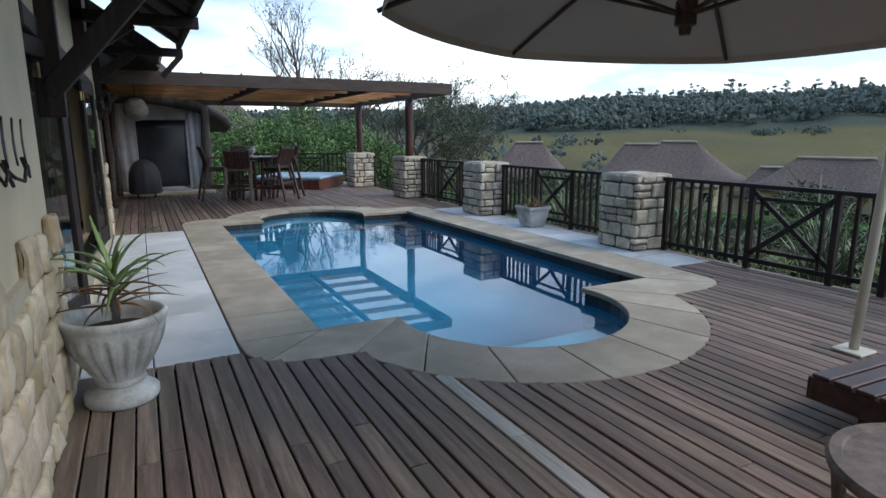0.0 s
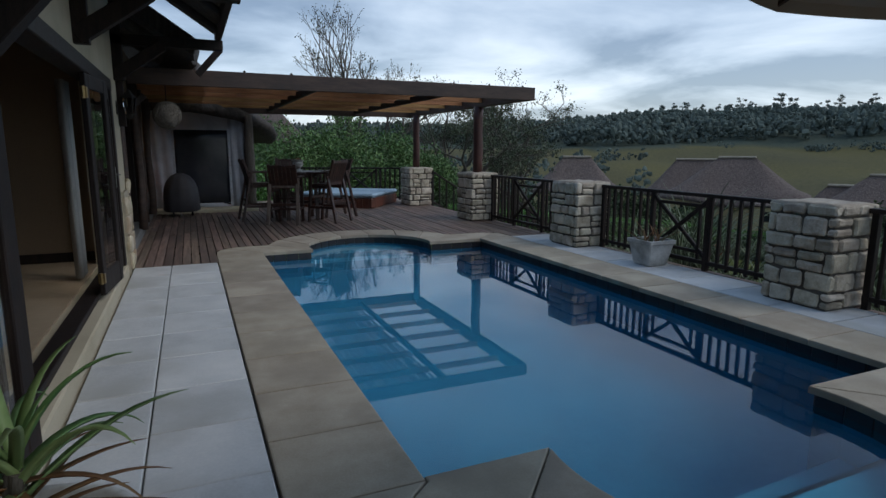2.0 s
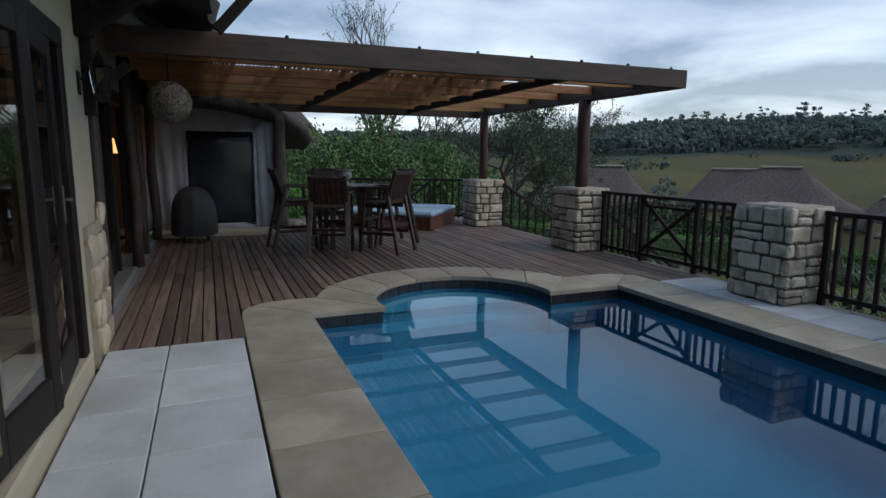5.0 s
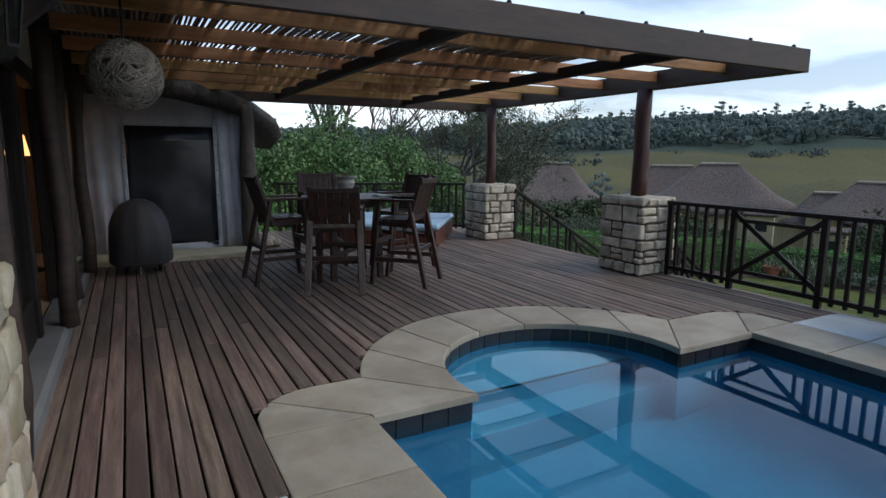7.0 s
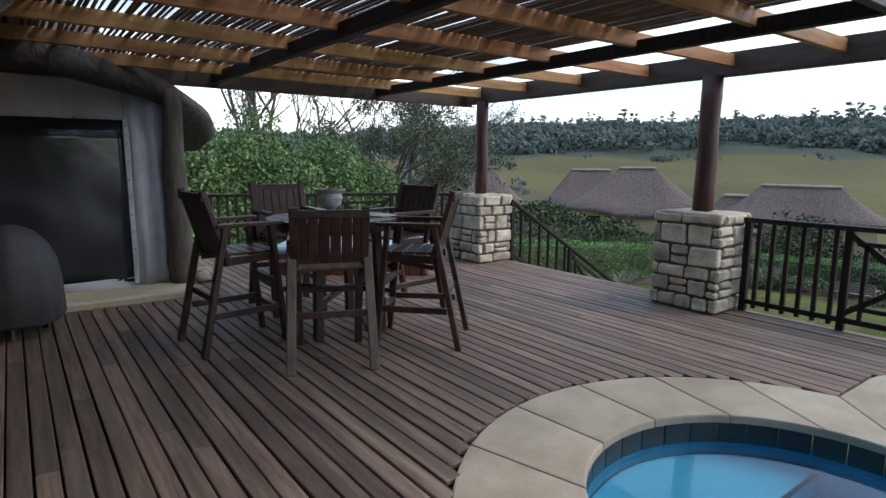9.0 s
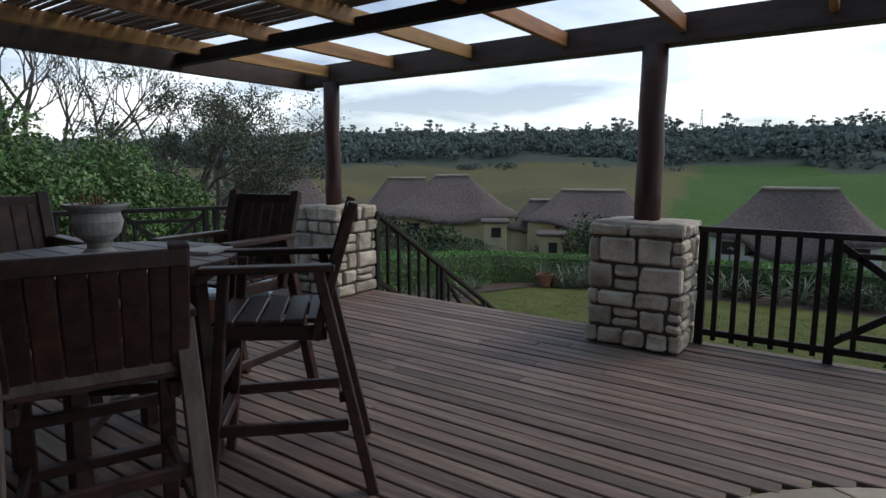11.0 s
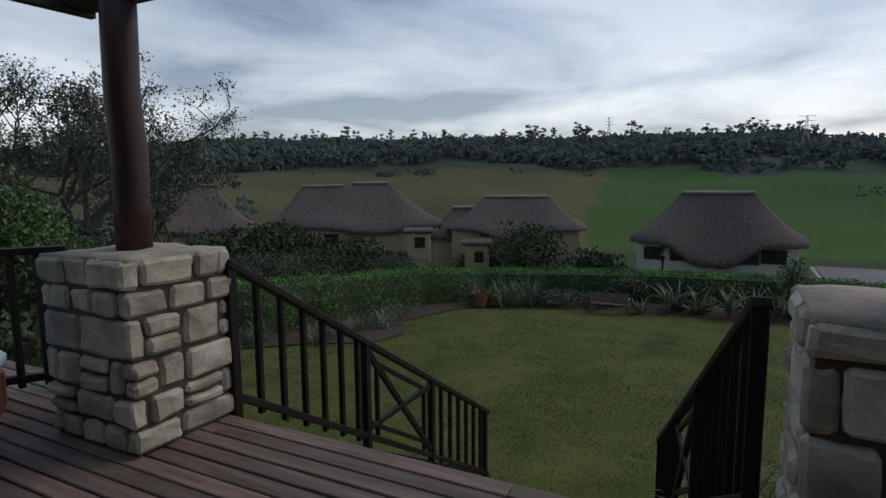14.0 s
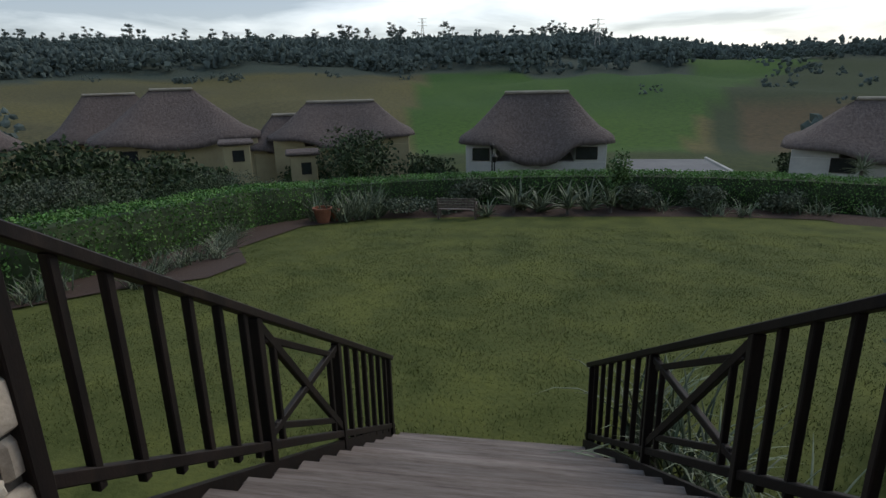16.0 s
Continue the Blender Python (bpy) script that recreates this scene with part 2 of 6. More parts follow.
M_REDWOOD = material("red_stained_pole", [(0.028, 0.009, 0.007), (0.055, 0.018, 0.013), (0.085, 0.03, 0.02)], 0.5, 2.5, 0.35, 40.0, (6, 6, 0.8), distance=0.005)
M_BEAM = material("brown_stained_beam", [(0.03, 0.018, 0.013), (0.055, 0.033, 0.024), (0.08, 0.05, 0.037)], 0.6, 2.5, 0.4, 30.0, (1, 1, 6), per_piece=0.12, distance=0.004)
M_RAFTER = material("amber_pine_rafter", [(0.20, 0.085, 0.025), (0.32, 0.15, 0.05), (0.42, 0.22, 0.085)], 0.55, 2.0, 0.3, 30.0, (0.8, 7, 7), per_piece=0.14, hue=0.012, distance=0.003)
M_LATH = material("split_lath", [(0.07, 0.045, 0.028), (0.15, 0.1, 0.065), (0.22, 0.16, 0.11)], 0.75, 4.0, 0.3, 40.0, (5, 0.8, 5), per_piece=0.25, distance=0.003)
M_RENDER = material("cream_wall_render", [(0.37, 0.32, 0.225), (0.43, 0.375, 0.27), (0.48, 0.42, 0.31)], 0.92, 1.4, 0.3, 70.0, coords="World", stain=(0.45, 0.39, 0.28), stain_scale=0.8, distance=0.006)
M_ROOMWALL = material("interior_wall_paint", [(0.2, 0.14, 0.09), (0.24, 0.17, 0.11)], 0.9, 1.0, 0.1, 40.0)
M_ROOMFLOOR = material("interior_floor_tile", [(0.33, 0.25, 0.165), (0.42, 0.33, 0.225)], 0.45, 1.5, 0.1, 20.0)
M_THATCH = material("grey_thatch", [(0.045, 0.038, 0.033), (0.085, 0.072, 0.063), (0.125, 0.108, 0.095)], 0.95, 3.0, 1.0, 30.0, (6, 6, 0.7), distance=0.05)
M_THATCHFAR = material("weathered_thatch", [(0.075, 0.055, 0.048), (0.118, 0.089, 0.078), (0.16, 0.125, 0.11)], 0.95, 1.2, 0.9, 9.0, (4, 4, 0.5), distance=0.12, per_piece=0.08)
M_CANVAS = material("grey_tent_canvas", [(0.34, 0.365, 0.42), (0.46, 0.485, 0.54), (0.54, 0.565, 0.62)], 0.75, 2.0, 0.4, 90.0, distance=0.01)
M_POOLSTEP = material("pale_pool_step", [(0.08, 0.26, 0.4), (0.1, 0.3, 0.44)], 0.7, 2.0, 0.1, 20.0)
M_LAND = material("grass_land", [(0.62, 0.68, 0.6), (1.0, 1.0, 1.0), (1.34, 1.28, 1.15)], 0.95, 0.8, 0.8, 13.0, coords="World", distance=0.06, spec=0.1)
ln, ll = M_LAND.node_tree.nodes, M_LAND.node_tree.links
attr = ln.new("ShaderNodeAttribute")
attr.attribute_name = "land"
tone = ln.new("ShaderNodeMix")
tone.data_type, tone.blend_type = "RGBA", "MULTIPLY"
tone.inputs["Factor"].default_value = 1.0
grey = next(q for q in ln if q.bl_idname == "ShaderNodeValToRGB")
ll.new(attr.outputs["Color"], tone.inputs["A"])
ll.new(grey.outputs[0], tone.inputs["B"])
ll.new(tone.outputs["Result"], ln["Principled BSDF"].inputs["Base Color"])
M_WATER = glass("pool_water", (0.24, 0.8, 0.96))
M_WATER.node_tree.nodes["Principled BSDF"].inputs["IOR"].default_value = 1.36
M_BARK = material("grey_bark", [(0.05, 0.042, 0.035), (0.1, 0.085, 0.07), (0.15, 0.13, 0.11)], 0.9, 5.0, 0.8, 30.0, (3, 3, 0.6), distance=0.02)
M_PALEPOST = material("whitewashed_trunk", [(0.075, 0.064, 0.052), (0.12, 0.104, 0.088), (0.18, 0.16, 0.14)], 0.9, 4.0, 0.6, 30.0, (5, 5, 0.7), distance=0.01)
M_LEAF = material("shrub_leaf", [(0.045, 0.095, 0.024), (0.08, 0.15, 0.04), (0.13, 0.21, 0.065)], 0.6, 1.2, 0.0, 8.0, coords="World", island=True, per_piece=0.45, hue=0.02)
M_LEAFGREY = material("acacia_leaf", [(0.045, 0.06, 0.033), (0.075, 0.095, 0.052), (0.11, 0.13, 0.075)], 0.7, 1.2, 0.0, 8.0, coords="World", island=True, per_piece=0.4)
M_HEDGE = material("hedge_leaf", [(0.04, 0.115, 0.018), (0.082, 0.2, 0.032), (0.135, 0.275, 0.055)], 0.6, 0.8, 0.0, 8.0, coords="World", island=True, per_piece=0.45, hue=0.015)
# distance haze is mixed into this woodland colour: lighter and bluer than near leaves
M_HAZEFOREST = material("hazed_woodland", [(0.08, 0.1, 0.092), (0.1, 0.124, 0.112), (0.12, 0.145, 0.126)], 0.95, 0.05, 0.0, 0.6, coords="World", island=True, per_piece=0.25, spec=0.0)
M_ALOE = material("aloe_leaf", [(0.09, 0.17, 0.05), (0.17, 0.28, 0.10), (0.24, 0.36, 0.15)], 0.5, 2.0, 0.1, 20.0, island=True, per_piece=0.3, hue=0.03)
M_ALOEDRY = material("dry_aloe_leaf", [(0.12, 0.05, 0.02), (0.2, 0.1, 0.04), (0.26, 0.16, 0.07)], 0.7, 3.0, 0.2, 20.0, island=True, per_piece=0.3)
M_STRAP = material("grey_green_strap_leaf", [(0.075, 0.105, 0.055), (0.14, 0.175, 0.1), (0.23, 0.255, 0.165)], 0.6, 2.0, 0.1, 12.0, coords="World", island=True, per_piece=0.45)
M_GRASS = material("lawn_grass_blade", [(0.085, 0.105, 0.028), (0.13, 0.145, 0.044), (0.185, 0.18, 0.075)], 0.8, 0.4, 0.0, 5.0, coords="World", island=True, per_piece=0.3, spec=0.15)
M_POT = material("limewashed_concrete_pot", [(0.30, 0.30, 0.285), (0.46, 0.46, 0.44), (0.58, 0.58, 0.56)], 0.9, 5.0, 0.5, 50.0, stain=(0.25, 0.24, 0.21), stain_scale=4.0)
M_SOIL = material("dry_soil", [(0.035, 0.019, 0.012), (0.075, 0.042, 0.027)], 0.95, 20.0, 0.9, 90.0)
M_TERRACOTTA = material("terracotta", [(0.22, 0.075, 0.04), (0.3, 0.115, 0.06)], 0.85, 5.0, 0.3)
M_CHAIR = material("dark_oiled_chair_wood", [(0.016, 0.007, 0.0055), (0.042, 0.018, 0.013), (0.075, 0.034, 0.023)], 0.45, 3.0, 0.35, 36.0, (4, 4, 4), per_piece=0.25, distance=0.003)
M_CHAIRGREY = material("sun_greyed_chair_wood", [(0.07, 0.05, 0.04), (0.13, 0.096, 0.078), (0.18, 0.14, 0.115)], 0.7, 3.0, 0.35, 36.0, (5, 5, 0.8), distance=0.003)
M_COVER = material("blue_tub_cover", [(0.30, 0.42, 0.52), (0.36, 0.49, 0.59)], 0.45, 2.0, 0.2, 30.0)
M_SKIRT = material("cedar_tub_skirt", [(0.07, 0.02, 0.012), (0.12, 0.038, 0.022), (0.16, 0.058, 0.033)], 0.5, 3.0, 0.3, 30.0, (5, 5, 0.7), per_piece=0.15)
M_BBQ = material("grey_barbecue_cover", [(0.035, 0.033, 0.038), (0.055, 0.052, 0.058)], 0.6, 3.0, 0.5, 40.0, distance=0.02)
M_METAL = material("dull_steel", [(0.25, 0.24, 0.22), (0.4, 0.39, 0.36)], 0.35, 8.0, 0.1, metal=1.0)
M_BRASS = material("worn_brass", [(0.28, 0.2, 0.09), (0.42, 0.31, 0.15)], 0.35, 8.0, 0.1, metal=1.0)
M_IRON = material("black_iron", [(0.012, 0.011, 0.010), (0.03, 0.027, 0.024)], 0.55, 12.0, 0.3, metal=0.6)
M_UMBRELLA = material("taupe_umbrella_cloth", [(0.4, 0.35, 0.31), (0.46, 0.41, 0.36)], 0.85, 1.5, 0.2, 120.0)
M_CREAMPOLE = material("cream_painted_metal", [(0.5, 0.46, 0.37), (0.56, 0.52, 0.42)], 0.4, 3.0, 0.05)
M_WICKER = material("pale_wicker", [(0.09, 0.08, 0.066), (0.17, 0.15, 0.125)], 0.8, 12.0, 0.4, 60.0)
M_GLASS = glass("window_glass", (0.9, 0.93, 0.92))
M_VINYL = material("dark_vinyl_window", [(0.022, 0.025, 0.034), (0.036, 0.04, 0.052)], 0.14, 1.2, 0.25, 3.0, distance=0.02)
M_CURTAIN = material("pale_curtain", [(0.4, 0.4, 0.38), (0.5, 0.5, 0.48)], 0.9, 3.0, 0.2)
M_LAMPGLOW = glow("lit_lamp_shade", (1.0, 0.5, 0.18), 1.2)
M_FARWALL = material("ochre_plaster", [(0.33, 0.27, 0.15), (0.42, 0.35, 0.2)], 0.9, 0.6, 0.2, 6.0)
M_WHITEWALL = material("pale_plaster", [(0.42, 0.4, 0.36), (0.52, 0.5, 0.45)], 0.9, 0.6, 0.2, 6.0)
M_DARKPANE = material("dark_window_pane", [(0.012, 0.013, 0.015), (0.025, 0.027, 0.03)], 0.2, 1.0, 0.0)
M_RIDGE = material("cement_ridge_cap", [(0.28, 0.24, 0.19), (0.4, 0.35, 0.28)], 0.9, 1.5, 0.3, 8.0)
M_SLABROOF = material("grey_flat_roof", [(0.11, 0.11, 0.11), (0.18, 0.18, 0.175)], 0.8, 0.5, 0.2, 5.0)
M_CARPAINT = material("white_car_paint", [(0.55, 0.57, 0.6), (0.62, 0.64, 0.66)], 0.25, 2.0, 0.0)
M_RUBBER = material("black_rubber", [(0.012, 0.012, 0.012), (0.025, 0.025, 0.025)], 0.8, 8.0, 0.2)
M_FLAGSTONE = material("buff_flagstone", [(0.42, 0.39, 0.28), (0.54, 0.5, 0.37)], 0.9, 4.0, 0.5)
M_FIELDSTONE = material("cream_fieldstone", [(0.30, 0.245, 0.165), (0.44, 0.37, 0.265), (0.54, 0.48, 0.365)], 0.9, 4.0, 0.8, 40.0, per_piece=0.14, hue=0.014, stain=(0.3, 0.22, 0.12), stain_scale=3.0, distance=0.012)
M_FIELDMORTAR = material("pale_mortar", [(0.3, 0.26, 0.19), (0.38, 0.34, 0.26)], 0.95, 12.0, 0.6, 60.0)
M_PALEBOARD = material("bleached_board", [(0.24, 0.22, 0.195), (0.34, 0.315, 0.285), (0.42, 0.39, 0.36)], 0.8, 3.0, 0.5, 26.0, (9, 0.55, 9), distance=0.004)
# dark shrub and tree leaves; on the lawn hedge's body it paints shade
M_LEAFDARK = material("dark_leaf_and_hedge_shade", [(0.026, 0.042, 0.018), (0.045, 0.068, 0.028), (0.07, 0.096, 0.042)], 0.7, 0.7, 0.0, 6.0, coords="World", island=True, per_piece=0.5, hue=0.03, spec=0.25)

# ---- ground: one sheet to the horizon ----
def fbm(x, y, s, o=0.0):
    return noise.fractal(Vector((x * s, y * s, o)), 1.0, 2.0, 4)


def ground_z(x, y):
    """Garden falling away from the deck, a valley, the field slope and the wooded ridge beyond."""
    r = math.hypot(x - 4.0, y - 8.0)
    a = math.degrees(math.atan2(y - 8.0, x - 4.0))
    east = max(0.0, min(1.0, (x - 9.5) / 60.0))
    z = -2.36 - 1.5 * max(0.0, min(1.0, (x - 9.8) / 15.0)) - 5.6 * max(0.0, min(1.0, (r - 24.0) / 32.0)) * (1 if x > 0 else 0.3)
    s = max(0.0, min(1.0, (r - 75.0) / 60.0))
    z -= 3.0 * s
    rise = max(0.0, min(1.0, (r - 130.0) / 290.0))
    z += rise ** 1.15 * (15.5 + 1.6 * math.sin(radians(a * 3 + 20)))
    back = max(0.0, min(1.0, (r - 400.0) / 420.0))
    crest = 38.8 - 22.0 * max(0.0, min(1.0, (-2.0 - a) / 14.0)) - 16.0 * max(0.0, min(1.0, (a - 46.0) / 18.0))
    z += (back ** 0.8) * crest
    if r > 820:
        z -= (r - 820) * 0.02
    if r > 60:
        z += fbm(x, y, 0.012) * min(1.0, (r - 60) / 150) * 5.0
    return z


gm = bmesh.new()
rings = [0.0, 3, 6, 8, 10, 12, 14, 17, 20, 23, 26, 30, 35, 41, 48, 56, 66, 78, 92, 108, 125, 145, 165, 190, 215, 240, 270, 300, 330, 360, 385, 405, 425, 450, 480, 520, 560, 610, 660, 710, 760, 800, 830, 900, 1200, 2000, 4200]
spokes = 300
prev = None
for r in rings:
    ring = []
    for k in range(spokes if r else 1):
        a = 2 * math.pi * k / spokes
        x, y = 4.0 + r * math.cos(a), 8.0 + r * math.sin(a)
        ring.append(gm.verts.new((x, y, ground_z(x, y))))
    if prev is not None:
        for k in range(spokes):
            k2 = (k + 1) % spokes
            if len(prev) == 1:
                gm.faces.new((prev[0], ring[k], ring[k2]))
            else:
                gm.faces.new((prev[k], ring[k], ring[k2], prev[k2]))
    prev = ring
# the pool shaft goes through the sheet's level, so the sheet lies below its floor
def land_colour(x, y):
    r, a = math.hypot(x - 4.0, y - 8.0), math.degrees(math.atan2(y - 8.0, x - 4.0))
    if r < 34:
        return (0.094, 0.107, 0.032)
    if r < 95:
        return (0.05, 0.065, 0.025)
    n = fbm(x, y, 0.01, 4.0)
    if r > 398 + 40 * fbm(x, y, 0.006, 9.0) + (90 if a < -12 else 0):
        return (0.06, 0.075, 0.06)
    if a < 12 + (300 - r) * 0.012 and a > -14 - (r - 200) * 0.03:
        return (0.046 + 0.015 * n, 0.096 + 0.02 * n, 0.021)
    if a <= -14:
        return (0.085, 0.066, 0.036) if r < 200 and a < -16 else (0.04, 0.055, 0.026)
    return (0.105 + 0.035 * n, 0.094 + 0.026 * n, 0.043)


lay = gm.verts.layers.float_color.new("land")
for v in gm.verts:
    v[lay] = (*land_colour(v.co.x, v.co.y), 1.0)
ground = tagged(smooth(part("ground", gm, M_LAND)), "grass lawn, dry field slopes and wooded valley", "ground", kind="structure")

# ---- the deck's plan ----
WALL_X, DECK_X1, DECK_Y0, DECK_Y1 = -0.66, 5.82, -6.0, 15.6
POOL_X0, POOL_X1, POOL_Y0, POOL_Y1 = 0.90, 4.45, 0.84, 7.12
ARC_X, NEAR_Y, NEAR_R, FAR_Y, FAR_R = 2.58, 0.66, 1.02, 7.28, 0.98
RIM = 0.58


def pool_outline(off=0.0, steps=20, corner=0.0):
    """The pool's edge in plan, set out by off: a rectangle with a round bay at either end. Counter-clockwise."""
    x0, x1, y0, y1 = POOL_X0 - off, POOL_X1 + off, POOL_Y0 - off, POOL_Y1 + off
    pts = []

    def turned(cx, cy, a0, a1, r, n):
        return [(cx + r * math.cos(a0 + (a1 - a0) * k / n), cy + r * math.sin(a0 + (a1 - a0) * k / n)) for k in range(n + 1)]

    def bend(cx, cy, a0):
        return turned(cx, cy, a0, a0 + math.pi / 2, corner, 6) if corner else [(cx, cy)]

    rn, rf = NEAR_R + off, FAR_R + off
    an = math.asin(max(-1, min(1, (y0 - NEAR_Y) / rn)))
    af = math.asin(max(-1, min(1, (y1 - FAR_Y) / rf)))
    pts += bend(x0 + corner, y0 + corner, math.pi)
    pts += turned(ARC_X, NEAR_Y, math.pi - an, 2 * math.pi + an, rn, steps)
    pts += bend(x1 - corner, y0 + corner, 1.5 * math.pi)
    pts += bend(x1 - corner, y1 - corner, 0)
    pts += turned(ARC_X, FAR_Y, af, math.pi - af, rf, steps)
    pts += bend(x0 + corner, y1 - corner, math.pi / 2)
    return pts


def inside(x, y, poly):
    c = False
    for (xa, ya), (xb, yb) in zip(poly, poly[1:] + poly[:1]):
        if (ya > y) != (yb > y) and x < (xb - xa) * (y - ya) / (yb - ya) + xa:
            c = not c
    return c


POOL_IN, POOL_OUT = pool_outline(), pool_outline(RIM, corner=0.42)
WATER_Z, FLOOR_Z = -0.13, -1.35

# pool basin: walls with a waterline band, floor, steps at both bays
basin = bmesh.new()
floor_v, mid_v, top_v = ([basin.verts.new((x, y, z)) for x, y in POOL_IN] for z in (FLOOR_Z, -0.24, -0.05))
n_in = len(POOL_IN)
for k in range(n_in):
    j = (k + 1) % n_in
    basin.faces.new((floor_v[j], floor_v[k], mid_v[k], mid_v[j]))
basin.faces.new(floor_v)
pool = thing("swimming_pool", pose(0, 0, 0), "blue plastered swimming pool with round bays, full of still water", "pool", kind="structure")
part("basin", basin, M_POOL, pool, "blue plastered pool basin")
sheet = bmesh.new()
sheet.faces.new([sheet.verts.new((x, y, WATER_Z)) for x, y in POOL_IN])
part("water", sheet, M_WATER, pool, "still clear water").visible_shadow = False
for cx, cy, r, sgn, tag in ((ARC_X, NEAR_Y, NEAR_R, 1, "near"), (ARC_X, FAR_Y, FAR_R, -1, "far")):
    for k, (zz, cut) in enumerate(((-0.42, -0.3), (-0.78, 0.0))):
        a0 = math.pi if sgn > 0 else 0.0
        rim = [(cx + (r - 0.01) * math.cos(a0 + math.pi * q / 20), cy + (r - 0.01) * math.sin(a0 + math.pi * q / 20)) for q in range(21)]
        edge = cy + sgn * cut
        pts = [(x, min(y, edge) if sgn > 0 else max(y, edge)) for x, y in rim]
        ends = [(pts[-1][0], edge), (pts[0][0], edge)]
        part("pool_step", prism(pts + ends, FLOOR_Z + 0.002, zz + 0.001 * k, 0.03), M_POOLSTEP, pool)

# waterline tiles, one by one round the edge
def along(poly, step, jitter=0.0, rng=random):
    """Points every step along a closed line, corners kept: (start, end) pairs."""
    out = []
    for (xa, ya), (xb, yb) in zip(poly, poly[1:] + poly[:1]):
        d = math.hypot(xb - xa, yb - ya)
        n = max(1, round(d / step))
        for k in range(n):
            out.append(((xa + (xb - xa) * k / n, ya + (yb - ya) * k / n), (xa + (xb - xa) * (k + 1) / n, ya + (yb - ya) * (k + 1) / n)))
    return out


for (xa, ya), (xb, yb) in along(POOL_IN, 0.2):
    d = math.hypot(xb - xa, yb - ya)
    ang = math.degrees(math.atan2(yb - ya, xb - xa))
    ob = part("waterline_tile", boxed((0.003, 0.0, -0.26), (d - 0.003, 0.012, -0.046), 0.003), M_WATERLINE, pool)
    ob.matrix_basis = pose(xa, ya, 0, 0, 0, ang)

# coping: wide cast slabs from the inner edge to the outer
coping = thing("pool_coping", pose(0, 0, 0), "sand-coloured cast stone coping slabs round the pool", "coping", kind="structure")


def ring_piece(inner, outer, z0=-0.05, z1=0.0):
    return prism(inner + outer[::-1], z0, z1, 0.012)


def coping_piece(inner, outer):
    ob = part("coping_slab", ring_piece(inner, outer), M_COPING, coping)
    return ob


def arc_pts(cx, cy, r, a0, a1, n):
    return [(cx + r * math.cos(a0 + (a1 - a0) * k / n), cy + r * math.sin(a0 + (a1 - a0) * k / n)) for k in range(n + 1)]


G = 0.004
LIP = 0.03
for x_in, x_out in ((POOL_X0 + LIP, POOL_X0 - RIM), (POOL_X1 - LIP, POOL_X1 + RIM)):
    n = 10
    for k in range(n):
        ya, yb = POOL_Y0 + (POOL_Y1 - POOL_Y0) * k / n + G, POOL_Y0 + (POOL_Y1 - POOL_Y0) * (k + 1) / n - G
        coping_piece([(x_in, ya), (x_in, yb)], [(x_out, ya), (x_out, yb)])
for sgn, y_in, cy, r in ((1, POOL_Y0, NEAR_Y, NEAR_R), (-1, POOL_Y1, FAR_Y, FAR_R)):
    ro, ri = r + RIM, r - LIP
    y_out, y_lip = y_in - sgn * RIM, y_in + sgn * LIP
    a_in = math.asin((y_lip - cy) / ri * sgn)
    a_out = math.asin((y_out - cy) / ro * sgn)
    base = math.pi if sgn > 0 else 0.0
    # the round bay in seven wedges
    for k in range(7):
        f0, f1 = k / 7, (k + 1) / 7
        ia0, ia1 = base - a_in + (math.pi + 2 * a_in) * f0 + 0.004, base - a_in + (math.pi + 2 * a_in) * f1 - 0.004
        oa0, oa1 = base - a_out + (math.pi + 2 * a_out) * f0 + 0.003, base - a_out + (math.pi + 2 * a_out) * f1 - 0.003
        coping_piece(arc_pts(ARC_X, cy, ri, ia0, ia1, 5), arc_pts(ARC_X, cy, ro, oa0, oa1, 5))
    # the shoulders with their rounded outer corners
    for side, x_in, xa in ((-1, POOL_X0, ARC_X - ri * math.cos(a_in)), (1, POOL_X1, ARC_X + ri * math.cos(a_in))):
        xo = ARC_X + side * ro * math.cos(a_out)
        x_far, c = x_in + side * RIM, 0.42
        px = x_in - side * LIP
        corner = [(x_far - side * c + side * c * math.sin(t), y_out + sgn * c - sgn * c * math.cos(t)) for t in (math.pi / 2 * k / 6 for k in range(7))]
        mid = corner[3]
        coping_piece([(px, y_in - sgn * G)], [(x_far, y_in - sgn * G)] + corner[::-1][1:4])
        gx = side * G
        coping_piece([(px - gx, y_lip), (xa + gx, y_lip)], [(px - gx, y_in - sgn * 3 * G), (mid[0] - gx, mid[1] - sgn * G)] + corner[:3][::-1] + [(xo + gx, y_out)])

# concrete bed under coping and pavers
part("pool_surround", prism([(WALL_X, 0.58), (POOL_X0 - 0.02, 0.58), (POOL_X0 - 0.02, 6.55), (WALL_X, 6.55)], -0.3, -0.035), M_GROUT, coping)
part("pool_surround", prism([(POOL_X1 + 0.02, 1.05), (5.78, 1.05), (5.78, 7.15), (POOL_X1 + 0.02, 7.15)], -0.3, -0.035), M_GROUT, coping)

# pale pavers between the house and the coping, and along the pillars
paving = thing("paving", pose(0, 0, 0), "pale grey concrete paving slabs beside the pool", "paving", kind="structure")
rows_y = [0.60 + 0.595 * k for k in range(10)] + [6.55]
for ya, yb in zip(rows_y, rows_y[1:]):
    for xa, xb in ((WALL_X + 0.004, -0.235), (-0.235, POOL_X0 - RIM - 0.012)):
        part("paver", boxed((xa + 0.004, ya + 0.004, -0.05), (xb - 0.004, yb - 0.004, random.uniform(-0.004, 0.0)), 0.006), M_PAVER, paving)
yy = 1.1
